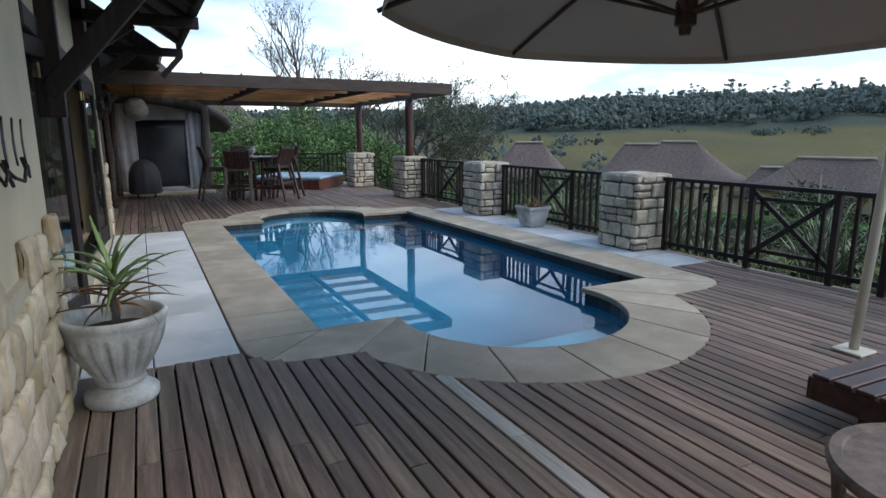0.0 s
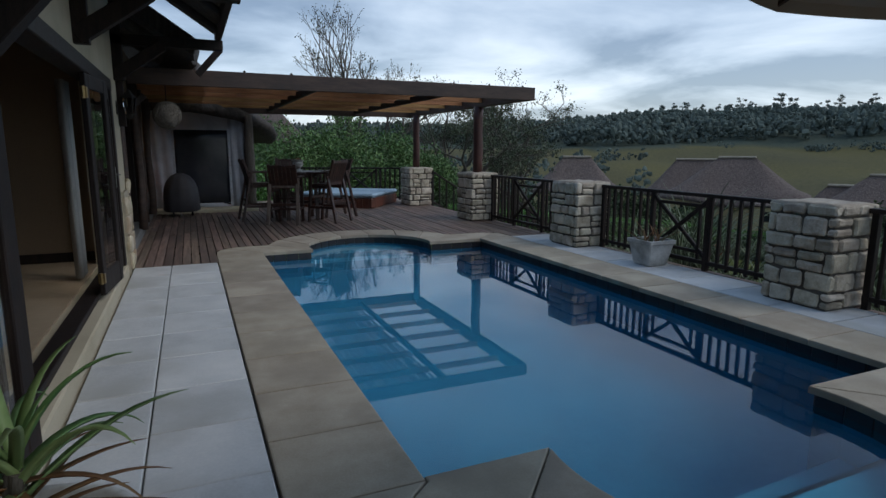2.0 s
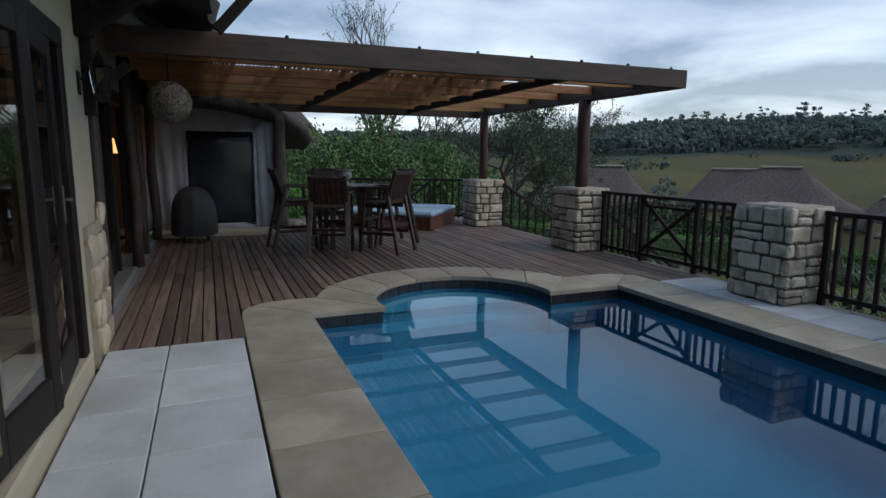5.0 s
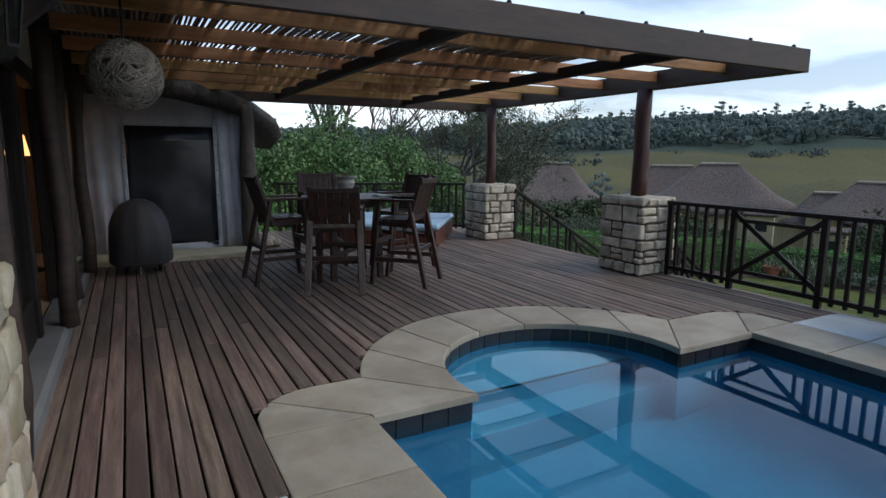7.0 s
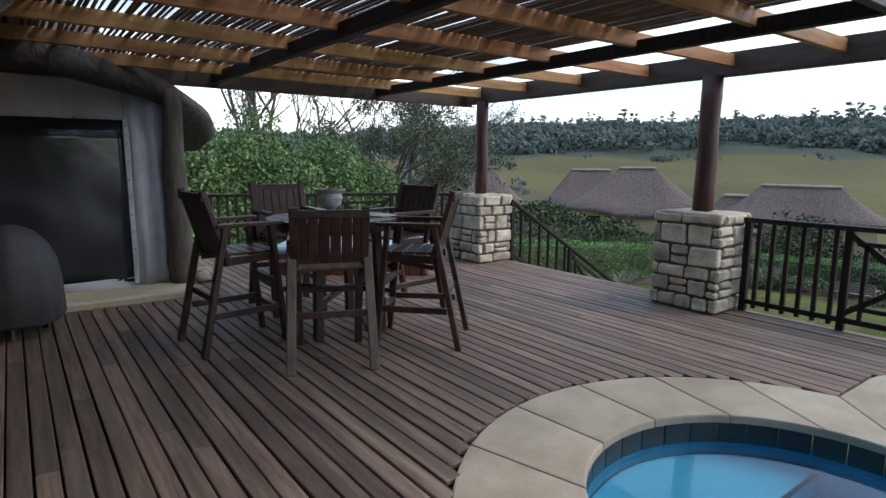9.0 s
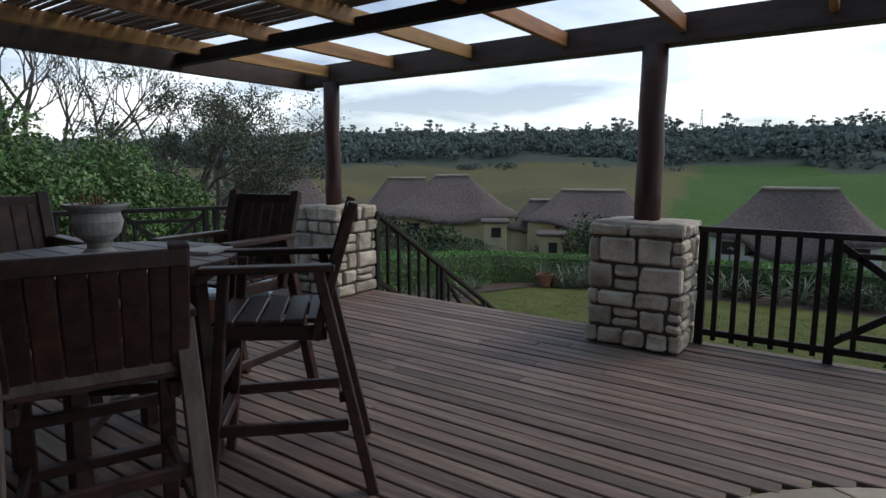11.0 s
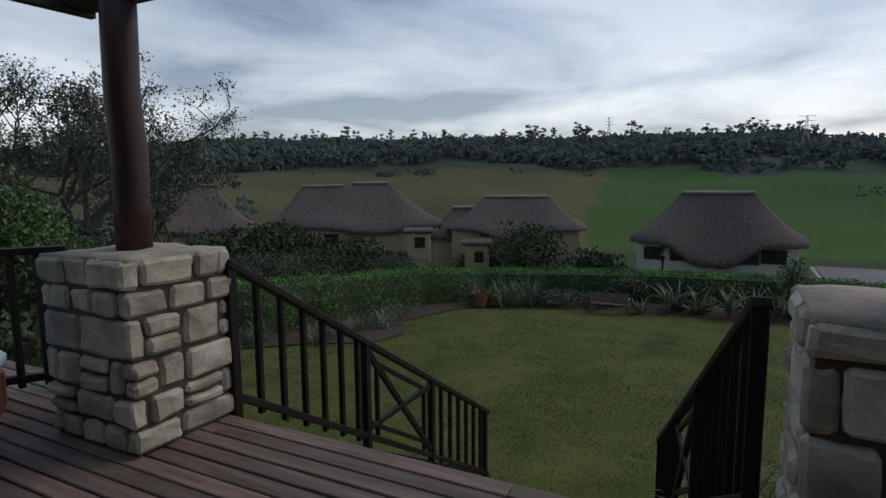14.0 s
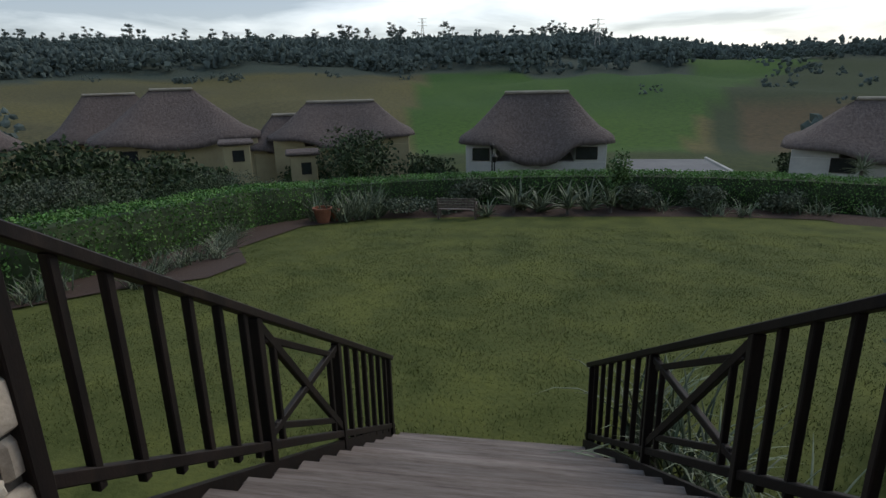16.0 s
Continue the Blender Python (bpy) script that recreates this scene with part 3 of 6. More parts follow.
while yy < 7.1:
    part("paver", boxed((POOL_X1 + RIM + 0.012, yy + 0.005, -0.05), (5.74, min(yy + 0.59, 7.12), random.uniform(-0.006, 0.0)), 0.006), M_PAVER, paving)
    yy += 0.6

# ---- decking: boards along the house ----
deck = thing("deck", pose(0, 0, 0), "weathered brown timber deck boards round the pool", "deck", kind="structure")
PITCH, BOARD = 0.110, 0.0985


def deck_gaps(x):
    """The stretches of y that decking covers at x."""
    def cuts(lo, hi):
        ys = [lo + (hi - lo) * k / 800 for k in range(801)]
        run, out = None, []
        for y in ys:
            solid = not (inside(x, y, POOL_OUT) or (x < POOL_X0 - RIM - 0.01 and 0.6 < y < 6.55) or (x > POOL_X1 + 0.3 and 1.1 < y < 7.12 and x < 5.76))
            if solid and run is None:
                run = y
            if not solid and run is not None:
                out.append((run, y))
                run = None
        if run is not None:
            out.append((run, hi))
        return out
    return cuts(DECK_Y0, DECK_Y1)


drng = random.Random(5)
x = WALL_X - 0.22
while x < DECK_X1 - 0.05:
    for lo, hi in deck_gaps(x + BOARD / 2):
        if x < WALL_X and hi < 6.0:
            continue
        if x < WALL_X and lo < 6.6:
            lo = 6.6
        a = lo
        while a < hi - 0.05:
            b = min(hi, a + drng.choice((2.4, 3.0, 3.6, 4.2)) * drng.uniform(0.7, 1.0))
            if hi - b < 0.5:
                b = hi
            z = drng.uniform(-0.004, 0.002)
            ob = part("board", boxed((-BOARD / 2, -(b - a) / 2 + 0.002, -0.03), (BOARD / 2, (b - a) / 2 - 0.002, 0.0), 0.005), M_PALEBOARD if abs(x + BOARD / 2 - 1.4) < 0.05 and b < 0 else M_DECK, deck)
            ob.matrix_basis = pose(x + BOARD / 2 + drng.uniform(-0.0015, 0.0015), (a + b) / 2, z, 0, drng.uniform(-0.5, 0.5), drng.uniform(-0.03, 0.03))
            a = b
    x += PITCH
for xa, xb, ya, yb in ((WALL_X - 0.3, DECK_X1, DECK_Y0, -1.0), (WALL_X - 0.3, DECK_X1, 8.95, DECK_Y1), (WALL_X - 0.3, 0.31, -1.0, 8.95), (0.31, 1.0, -1.0, 0.2), (0.31, 1.0, 7.75, 8.95), (0.971, 1.45, 8.25, 8.95), (1.421, DECK_X1, 8.6, 8.95)):
    part("underframe", boxed((xa, ya, -0.2), (xb - 0.03, yb, -0.06)), M_GROUT, deck)
for yj in (-0.6, 0.1, 7.6, 8.3):
    part("joist", boxed((WALL_X - 0.2, yj - 0.03, -0.2), (0.9, yj + 0.03, -0.032)), M_GROUT, deck)
part("fascia_board", boxed((DECK_X1 - 0.02, DECK_Y0, -0.32), (DECK_X1 + 0.02, DECK_Y1, -0.034), 0.004), M_DARKWOOD, deck)

# ---- stairs to the lawn ----
stairs = thing("stairs", pose(0, 0, 0), "worn timber stairs from the deck down to the lawn", "stairs", kind="structure")
STEPS, RISE, GOING = 13, 0.178, 0.298
for k in range(STEPS):
    x0, z = DECK_X1 + 0.02 + k * GOING, -RISE * (k + 1)
    for q in range(2):
        ob = part("tread_board", boxed((q * 0.15, 10.14 + 0.05 * k, -0.035), (q * 0.15 + 0.142, 12.52 + 0.0077 * k, 0.0), 0.008), M_STEP, stairs)
        ob.matrix_basis = pose(x0 + q * 0.0, 0, z)
    part("riser", boxed((x0 - 0.022, 10.1 + 0.053 * k, z - 0.002), (x0 - 0.002, 12.54 + 0.0077 * k, z + RISE - 0.037)), M_DARKWOOD, stairs)
for ys, ye in ((10.02, 10.72), (12.64, 12.7)):
    bm = bmesh.new()
    e = STEPS * GOING
    for s in (-0.02, 0.02):
        pts = [(DECK_X1 + 0.03, -0.05), (DECK_X1 + 0.03, -0.45), (DECK_X1 + e - 0.1, -RISE * STEPS - 0.15), (DECK_X1 + e + 0.1, -RISE * STEPS - 0.15), (DECK_X1 + e + 0.1, -RISE * STEPS + 0.02)]
        f = bm.faces.new([bm.verts.new((px, ys + (ye - ys) * (px - DECK_X1) / e + s, pz)) for px, pz in pts])
    va, vb = [list(f.verts) for f in bm.faces]
    for k in range(5):
        bm.faces.new((va[k], va[(k + 1) % 5], vb[(k + 1) % 5], vb[k]))
    bmesh.ops.recalc_face_normals(bm, faces=bm.faces)
    part("stringer", bm, M_DARKWOOD, stairs)

# ---- stone pillars ----
def stone_pillar(x0, y0, sx, sy, h, seed):
    rng = random.Random(seed)
    th = thing("stone_pillar", pose(x0 + sx / 2, y0 + sy / 2, 0), "square pillar of rough pale sandstone blocks with dark joints", "pillar", "pillars along the deck")
    part("core", boxed((-sx / 2 + 0.03, -sy / 2 + 0.03, 0.0), (sx / 2 - 0.03, sy / 2 - 0.03, h - 0.03)), M_MORTAR, th)
    gap, deep = 0.011, 0.09
    z, course = 0.004, 0
    while z < h - 0.07:
        ch = rng.uniform(0.125, 0.215)
        if h - 0.02 - z - ch < 0.09:
            ch = h - 0.02 - z
        for side in range(4):
            long = sx if side % 2 == 0 else sy
            own = (side + course) % 2 == 0
            lo, hi = (-long / 2, long / 2) if own else (-long / 2 + deep, long / 2 - deep)
            u = lo
            while u < hi - 0.03:
                w = rng.uniform(0.15, 0.33)
                if hi - u - w < 0.11:
                    w = hi - u
                splits = [(z, z + ch)] if ch < 0.15 or rng.random() < 0.66 else [(z, z + ch * 0.5), (z + ch * 0.5, z + ch)]
                for za, zb in splits:
                    off = (sy if side % 2 == 0 else sx) / 2
                    proud = rng.uniform(-0.014, 0.014)
                    bm = rough_stone((u + gap, -off - proud, za + gap), (u + w - gap, -off + deep, zb - gap), rng, 0.009, 0.017, 1)
                    for v in bm.verts:
                        v.co = Matrix.Rotation(math.pi / 2 * side, 3, "Z") @ v.co
                    part("stone", bm, M_STONE, th)
                u += w
        z += ch
        course += 1
    bm = bmesh.new()
    bmesh.ops.create_grid(bm, x_segments=7, y_segments=7, size=0.5)
    for v in bm.verts:
        e = max(abs(v.co.x), abs(v.co.y)) * 2
        v.co = Vector((v.co.x * (sx - 0.04), v.co.y * (sy - 0.04), h - 0.012 - 0.04 * max(0, e - 0.7) + rng.uniform(-0.007, 0.007)))
    ext = bmesh.ops.extrude_edge_only(bm, edges=[e for e in bm.edges if e.is_boundary])
    for v in (g for g in ext["geom"] if isinstance(g, bmesh.types.BMVert)):
        v.co.z = h - 0.08
    smooth(part("cap", bm, M_CAPSTONE, th, "rough sandy mortar cap"))
    return th


PILLARS = [(5.29, 1.9, 0.62, 0.69), (5.29, 5.68, 0.62, 0.69), (5.29, 9.19, 0.62, 0.73), (5.22, 12.64, 0.65, 0.73)]
for k, (px, py, sx, sy) in enumerate(PILLARS):
    stone_pillar(px, py, sx, sy, 1.0, 11 + k)

# ---- balustrades ----
def bar(bm, a, b, w, d):
    """A squared bar between two points, w thick across and d deep upright."""
    a, b = Vector(a), Vector(b)
    dirn = (b - a).normalized()
    upv = Vector((0, 0, 1)) if abs(dirn.z) < 0.95 else Vector((1, 0, 0))
    side = dirn.cross(upv).normalized()
    up2 = side.cross(dirn)
    m = Matrix((side, dirn, up2)).transposed().to_4x4()
    m.translation = (a + b) / 2
    box(bm, (-w / 2, -(b - a).length / 2, -d / 2), (w / 2, (b - a).length / 2, d / 2), 0.005, m)


def balustrade(a, b, slope, crosses, h=0.92, gap=0.135, low=0.1, posts=(), label="dark-stained timber balustrade with upright bars and crossed panels"):
    """A rail from a to b (feet); crosses: (from, to) fractions with a crossed panel instead of bars."""
    a, b = Vector(a), Vector(b)
    th = thing("balustrade", Matrix.Translation(a), label, "balustrade", "balustrades of the deck")
    v = b - a
    L = math.hypot(v.x, v.y)

    def p(f, z):
        return Vector((v.x * f, v.y * f, v.z * f + z))

    def add(name, q0, q1, w, d):
        bm = bmesh.new()
        bar(bm, q0, q1, w, d)
        part(name, bm, M_DARKWOOD, th)
    add("handrail", p(-0.02 / L, h), p(1 + 0.02 / L, h), 0.075, 0.045)
    add("bottom_rail", p(0, low), p(1, low), 0.045, 0.05)
    for f in posts:
        add("post", p(f, -0.12), p(f, h - 0.015), 0.062, 0.062)
    n = max(2, round(L / gap))
    for k in range(1, n):
        f = k / n
        if any(c0 - 0.01 < f < c1 + 0.01 for c0, c1 in crosses) or any(abs(f - q) < 0.4 / n for q in posts):
            continue
        add("baluster", p(f, low - 0.06), p(f, h - 0.015), 0.038, 0.038)
    for c0, c1 in crosses:
        for f in (c0, c1):
            add("post", p(f, low - 0.12), p(f, h - 0.015), 0.06, 0.06)
        add("brace", p(c0, low + 0.05), p(c1, h - 0.05), 0.035, 0.05)
        add("brace", p(c1, low + 0.05), p(c0, h - 0.05), 0.04, 0.05)
        add("cross_rail", p(c0 + (c1 - c0) * 0.06, h - 0.13), p(c1 - (c1 - c0) * 0.06, h - 0.13), 0.03, 0.04)
        add("cross_rail", p(c0 + (c1 - c0) * 0.06, low + 0.12), p(c1 - (c1 - c0) * 0.06, low + 0.12), 0.03, 0.04)
        fm = c0 + (c1 - c0) * 0.14
        add("baluster", p(fm, low), p(fm, h - 0.13), 0.035, 0.035)
        fm = c1 - (c1 - c0) * 0.14
        add("baluster", p(fm, low), p(fm, h - 0.13), 0.035, 0.035)
    return th


RX = 5.76
balustrade((RX, -5.9, 0), (RX, 1.88, 0), 0, ((0.13, 0.22), (0.43, 0.54), (0.73, 0.845)), posts=(0.0, 0.36, 0.67, 0.995))
balustrade((RX, 2.6, 0), (RX, 5.67, 0), 0, ((0.36, 0.66),), posts=(0.01, 0.99))
balustrade((RX, 6.38, 0), (RX, 9.18, 0), 0, ((0.33, 0.68),), posts=(0.01, 0.99))
balustrade((5.86, 12.66, 0), (9.73, 12.69, -2.36), 1, ((0.345, 0.63),), h=0.88, gap=0.2, posts=(0.0, 0.98))
balustrade((5.95, 10.0, 0), (9.82, 10.72, -2.36), 1, ((0.345, 0.63),), h=0.88, gap=0.2, posts=(0.0, 0.98))
balustrade((5.7, 13.95, 0), (5.0, 14.45, 0), 0, (), posts=(0.0, 1.0))
balustrade((5.0, 14.45, 0), (2.3, 15.55, 0), 0, ((0.04, 0.34),), posts=(0.62, 0.995))

# ---- pergola ----
pergola = thing("pergola", pose(0, 0, 0), "timber pergola with lath screen and red poles on pillars", "pergola")
for (px, py, sx, sy), r in ((PILLARS[2], 0.1), (PILLARS[3], 0.09)):
    bm = bmesh.new()
    prng = random.Random(3)
    tube(bm, [(px + sx / 2 + prng.uniform(-0.006, 0.006), py + sy / 2 + prng.uniform(-0.006, 0.006), z) for z in (0.93, 1.2, 1.5, 1.8, 2.1, 2.32)], [r * q for q in (1.02, 1.0, 1.01, 0.98, 1.0, 0.98)], 14, 0.015, prng)
    smooth(part("post", bm, M_REDWOOD, pergola, "red-brown stained round pole"))
PX0, PX1, PY0, PY1, PZ0, PZ1 = WALL_X + 0.02, 5.72, 7.6, 13.5, 2.31, 2.53
part("edge_beam", boxed((PX0, PY0, PZ0), (PX1, PY0 + 0.055, PZ1), 0.006), M_BEAM, pergola)
part("edge_beam", boxed((PX0, PY1 - 0.055, PZ0 - 0.03), (PX1, PY1, PZ1 - 0.03), 0.006), M_BEAM, pergola)
part("edge_beam", boxed((PX1 - 0.16, PY0 + 0.057, PZ0), (PX1 - 0.002, PY1 - 0.057, PZ1 - 0.005), 0.006), M_BEAM, pergola)
for xp in (1.9, 4.05):
    part("purlin", boxed((xp - 0.04, PY0 + 0.057, PZ0 + 0.02), (xp + 0.04, PY1 - 0.057, PZ1 - 0.09), 0.006), M_DARKWOOD, pergola)
for k in range(6):
    yr = 8.42 + 0.93 * k
    if yr < PY1 - 0.2:
        part("rafter", boxed((PX0, yr - 0.025, PZ0 + 0.075), (PX1 - 0.162, yr + 0.025, PZ1 - 0.03), 0.005), M_RAFTER, pergola)
lrng = random.Random(9)
xl = PX0 + 0.05
while xl < 4.0:
    w = lrng.uniform(0.018, 0.036)
    bm = bmesh.new()
    pts, rad = [], []
    for k in range(7):
        pts.append((xl + lrng.uniform(-0.014, 0.014), PY0 + 0.03 + (PY1 - PY0 - 0.06) * k / 6, PZ1 - 0.022 + lrng.uniform(-0.006, 0.008)))
        rad.append(w * 0.5 * lrng.uniform(0.75, 1.15))
    tube(bm, pts, rad, 5)
    part("lath", bm, M_LATH, pergola)
    xl += w + lrng.uniform(0.002, 0.02) + (lrng.random() < 0.12) * 0.02
for k in range(9):
    bm = bmesh.new()
    bmesh.ops.create_uvsphere(bm, u_segments=10, v_segments=6, radius=0.02)
    ob = part("bolt", bm, M_DARKWOOD, pergola)
    ob.matrix_basis = pose(0.2 + 0.66 * k, PY0 + 0.028, PZ1 + 0.008)

# ---- the house ----
HX, HB = -0.70, -4.6        # outer wall face, back of the room


def setting(name, bm, material, label, category="wall"):
    return tagged(part(name, bm, material), label, category, kind="structure")


DOOR_Y0, DOOR_Y1, DOOR_Z, SILL = 0.62, 6.15, 2.08, 0.16
south = setting("wall_south", boxed((HX - 0.26, -8.0, -0.4), (HX, DOOR_Y0, 3.6)), M_RENDER, "cream rendered house wall with a fieldstone base")
setting("wall_lintel", boxed((HX - 0.26, DOOR_Y0, DOOR_Z + 0.12), (HX, DOOR_Y1, 3.6)), M_RENDER, "cream rendered wall over the folding doors")
pier = setting("wall_pier", boxed((HX - 0.3, DOOR_Y1, -0.4), (HX, 6.88, 3.6)), M_RENDER, "cream rendered pier with stone quoins between glazed doors")
setting("door_sill", boxed((HX - 0.3, DOOR_Y0, -0.1), (HX + 0.03, DOOR_Y1, SILL - 0.03), 0.015), M_RENDER, "cement door sill above the paving", "sill")
setting("room_floor", boxed((HB, -2.0, SILL - 0.2), (HX - 0.28, 6.45, SILL - 0.01)), M_ROOMFLOOR, "tan tiled room floor", "floor")
setting("lounge_floor", boxed((HB, 6.6, 0.0), (-0.96, 14.0, 0.08)), M_ROOMFLOOR, "dim tiled lounge floor", "floor")
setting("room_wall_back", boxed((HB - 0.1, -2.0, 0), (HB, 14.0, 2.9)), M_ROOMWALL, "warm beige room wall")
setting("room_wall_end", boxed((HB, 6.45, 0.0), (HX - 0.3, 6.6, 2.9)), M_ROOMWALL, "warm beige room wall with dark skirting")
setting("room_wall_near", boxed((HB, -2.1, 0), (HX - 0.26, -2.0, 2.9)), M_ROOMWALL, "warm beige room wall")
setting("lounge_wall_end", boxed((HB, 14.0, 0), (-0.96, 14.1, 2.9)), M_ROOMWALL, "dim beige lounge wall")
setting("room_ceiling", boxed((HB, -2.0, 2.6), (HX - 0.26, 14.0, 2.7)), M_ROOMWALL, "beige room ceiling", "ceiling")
setting("baseboard", boxed((HB, 6.43, SILL - 0.01), (HX - 0.3, 6.449, SILL + 0.1), 0.004), M_DARKWOOD, "dark timber skirting of the room", "baseboard")

# fieldstone base of the near wall, and quoins on the pier
frng = random.Random(21)


def fieldstones(parent, y0, y1, top, face, name="stone"):
    part("mortar_bed", boxed((face - 0.01, y0, -0.05), (face + 0.03, y1, top - 0.05)), M_FIELDMORTAR, parent)
    z = 0.0
    while z < top - 0.05:
        h = frng.uniform(0.13, 0.24)
        y = y0 - frng.uniform(0, 0.12)
        while y < y1 - 0.04:
            w = frng.uniform(0.14, 0.34)
            a, b = max(y, y0), min(y + w, y1 + 0.015)
            if b - a > 0.05 and (z + h < top + 0.04 or frng.random() < 0.6):
                bm = rough_stone((-0.02, -(b - a) / 2 + 0.006, -h / 2 + 0.006), (0.028 + frng.uniform(0, 0.016), (b - a) / 2 - 0.006, h / 2 - 0.006), frng, 0.012, 0.016, 2)
                ob = smooth(part(name, bm, M_FIELDSTONE, parent))
                ob.matrix_basis = pose(face + 0.02, (a + b) / 2, z + h / 2 + frng.uniform(-0.02, 0.02), frng.uniform(-7, 7), 0, 0)
            y += w
        z += h


fieldstones(south, -4.2, 0.56, 0.92, HX)
fieldstones(pier, 6.32, 6.9, 1.0, HX)

# ---- folding glazed doors ----
frame_1 = tagged(thing("door_1", pose(0, 0, 0), "dark timber frame of the wide folding glass doors", "door frame"), kind="structure")
for lo, hi in (((HX - 0.16, DOOR_Y0, 0), (HX - 0.02, DOOR_Y0 + 0.1, DOOR_Z)), ((HX - 0.16, DOOR_Y1 - 0.12, 0), (HX + 0.012, DOOR_Y1, DOOR_Z)), ((HX - 0.16, DOOR_Y0, DOOR_Z), (HX + 0.015, DOOR_Y1, DOOR_Z + 0.13)), ((HX - 0.2, DOOR_Y0 + 0.1, SILL - 0.03), (HX - 0.06, DOOR_Y1 - 0.12, SILL + 0.02))):
    part("frame_member", boxed(lo, hi, 0.008), M_DARKWOOD, frame_1)


def door_leaf(m, w=0.72, h=1.9, handle=False):
    th = thing("folding_door_leaf", m, "dark stained timber door leaf with a tall glass pane, open", "door leaf", "leaves of the folding doors")
    for lo, hi in (((0, -0.022, 0), (0.105, 0.022, h)), ((w - 0.105, -0.022, 0), (w, 0.022, h)), ((0.107, -0.02, 0), (w - 0.107, 0.02, 0.2)), ((0.107, -0.02, h - 0.12), (w - 0.107, 0.02, h))):
        part("door_frame", boxed(lo, hi, 0.006), M_DARKWOOD, th)
    pane = part("pane", boxed((0.1, -0.004, 0.19), (w - 0.1, 0.004, h - 0.11)), M_GLASS, th, "clear glass pane")
    pane.visible_shadow = False
    for z in (0.15, h - 0.16):
        bm = bmesh.new()
        tube(bm, [(0.0, 0.0, z - 0.05), (0.0, 0.0, z + 0.05)], 0.014, 8)
        box(bm, (0.0, -0.027, z - 0.045), (0.04, 0.027, z + 0.045), 0.003)
        part("hinge", bm, M_BRASS, th, "brass hinge")
    if handle:
        bm = bmesh.new()
        for s in (-1, 1):
            box(bm, (w - 0.075, s * 0.022, 0.86), (w - 0.035, s * 0.03, 1.08), 0.003)
            tube(bm, [(w - 0.055, s * 0.03, 1.0), (w - 0.055, s * 0.065, 1.0), (w - 0.15, s * 0.07, 1.0)], 0.008, 6)
        part("handle", bm, M_METAL, th, "steel lever handle")
    return th


LZ = SILL + 0.02
door_leaf(pose(HX - 0.08, 0.74, LZ, 0, 0, 78))
door_leaf(pose(HX - 0.06, 1.5, LZ, 0, 0, 104))
door_leaf(pose(HX - 0.26, 2.3, LZ, 0, 0, 150))
door_leaf(pose(HX - 0.02, 4.36, LZ, 0, 0, 84))
door_leaf(pose(HX + 0.04, 5.1, LZ, 0, 0, 94), handle=True)
for y0, y1, x in ((5.2, 5.5, -1.02), (1.4, 1.8, -1.15)):
    bm = bmesh.new()
    prev = None
    for k in range(25):
        y, xx = y0 + (y1 - y0) * k / 24, x + 0.035 * math.sin(k * 1.5)
        cur = [bm.verts.new((xx, y, z)) for z in (SILL + 0.02, 2.1)]
        if prev:
            bm.faces.new((prev[0], cur[0], cur[1], prev[1]))
        prev = cur
    ob = smooth(part("curtain", bm, M_CURTAIN))
    ob.modifiers.new("thickness", "SOLIDIFY").thickness = 0.006
    tagged(ob, "pale curtain drawn back inside the glass doors", "curtain", "curtains of the room")

# ---- the recessed glazed front under the pergola ----
RXW = -0.93
setting("wall_recess", boxed((RXW - 0.03, 6.88, 2.12), (RXW + 0.02, 13.9, 3.2)), M_RENDER, "shaded cream wall over the lounge doors")
setting("plinth", boxed((RXW - 0.04, 6.9, -0.1), (RXW + 0.2, 12.7, 0.11), 0.03), M_SLABROOF, "grey cement plinth under the lounge doors", "plinth")
front = tagged(thing("door_2", pose(0, 0, 0), "dark timber glazed front of the lounge", "glazed door"), kind="structure")
ys = [6.95, 7.75, 8.55, 9.35, 10.75, 11.55, 12.6]
for k, y in enumerate(ys):
    part("frame_member", boxed((RXW - 0.06, y - 0.06, 0.1), (RXW + 0.05, y + 0.06, 2.12), 0.01), M_DARKWOOD, front)
part("frame_member", boxed((RXW - 0.06, 6.9, 2.06), (RXW + 0.06, 12.7, 2.2), 0.01), M_DARKWOOD, front)
for k, (a, b) in enumerate(zip(ys, ys[1:])):
    if k == 3:
        continue
    part("frame_member", boxed((RXW - 0.03, a + 0.06, 0.1), (RXW + 0.02, b - 0.06, 0.42), 0.006), M_DARKWOOD, front)
    pane = part("pane", boxed((RXW - 0.01, a + 0.06, 0.42), (RXW, b - 0.06, 2.06)), M_GLASS, front)
    pane.visible_shadow = False
for y, x, r in ((7.2, -0.74, 0.06), (9.6, -0.72, 0.065), (10.6, -0.74, 0.055), (12.05, -0.7, 0.075)):
    bm = bmesh.new()
    prng = random.Random(int(y * 10))
    tube(bm, [(x + prng.uniform(-0.02, 0.02), y + prng.uniform(-0.02, 0.02), 0.1 + 0.35 * k) for k in range(8)], [r * prng.uniform(0.85, 1.1) for _ in range(8)], 10, 0.05, prng)
    tagged(smooth(part("log_post", bm, M_BEAM)), "dark brown log post on the cement plinth", "post", "log posts")

# lit lamp and dim furniture inside the lounge
lamp = thing("table_lamp", pose(-1.35, 12.5, 0.0), "lit lamp with a warm shade on a dark stand", "lamp")
part("stand", spun([(0.16, 0.08), (0.16, 0.11), (0.03, 0.15), (0.025, 1.42), (0.012, 1.45), (0.012, 1.5)], 16), M_DARKWOOD, lamp)
part("shade", spun([(0.13, 1.46), (0.09, 1.7), (0.085, 1.7), (0.125, 1.46)], 20), M_LAMPGLOW, lamp, "glowing amber shade")
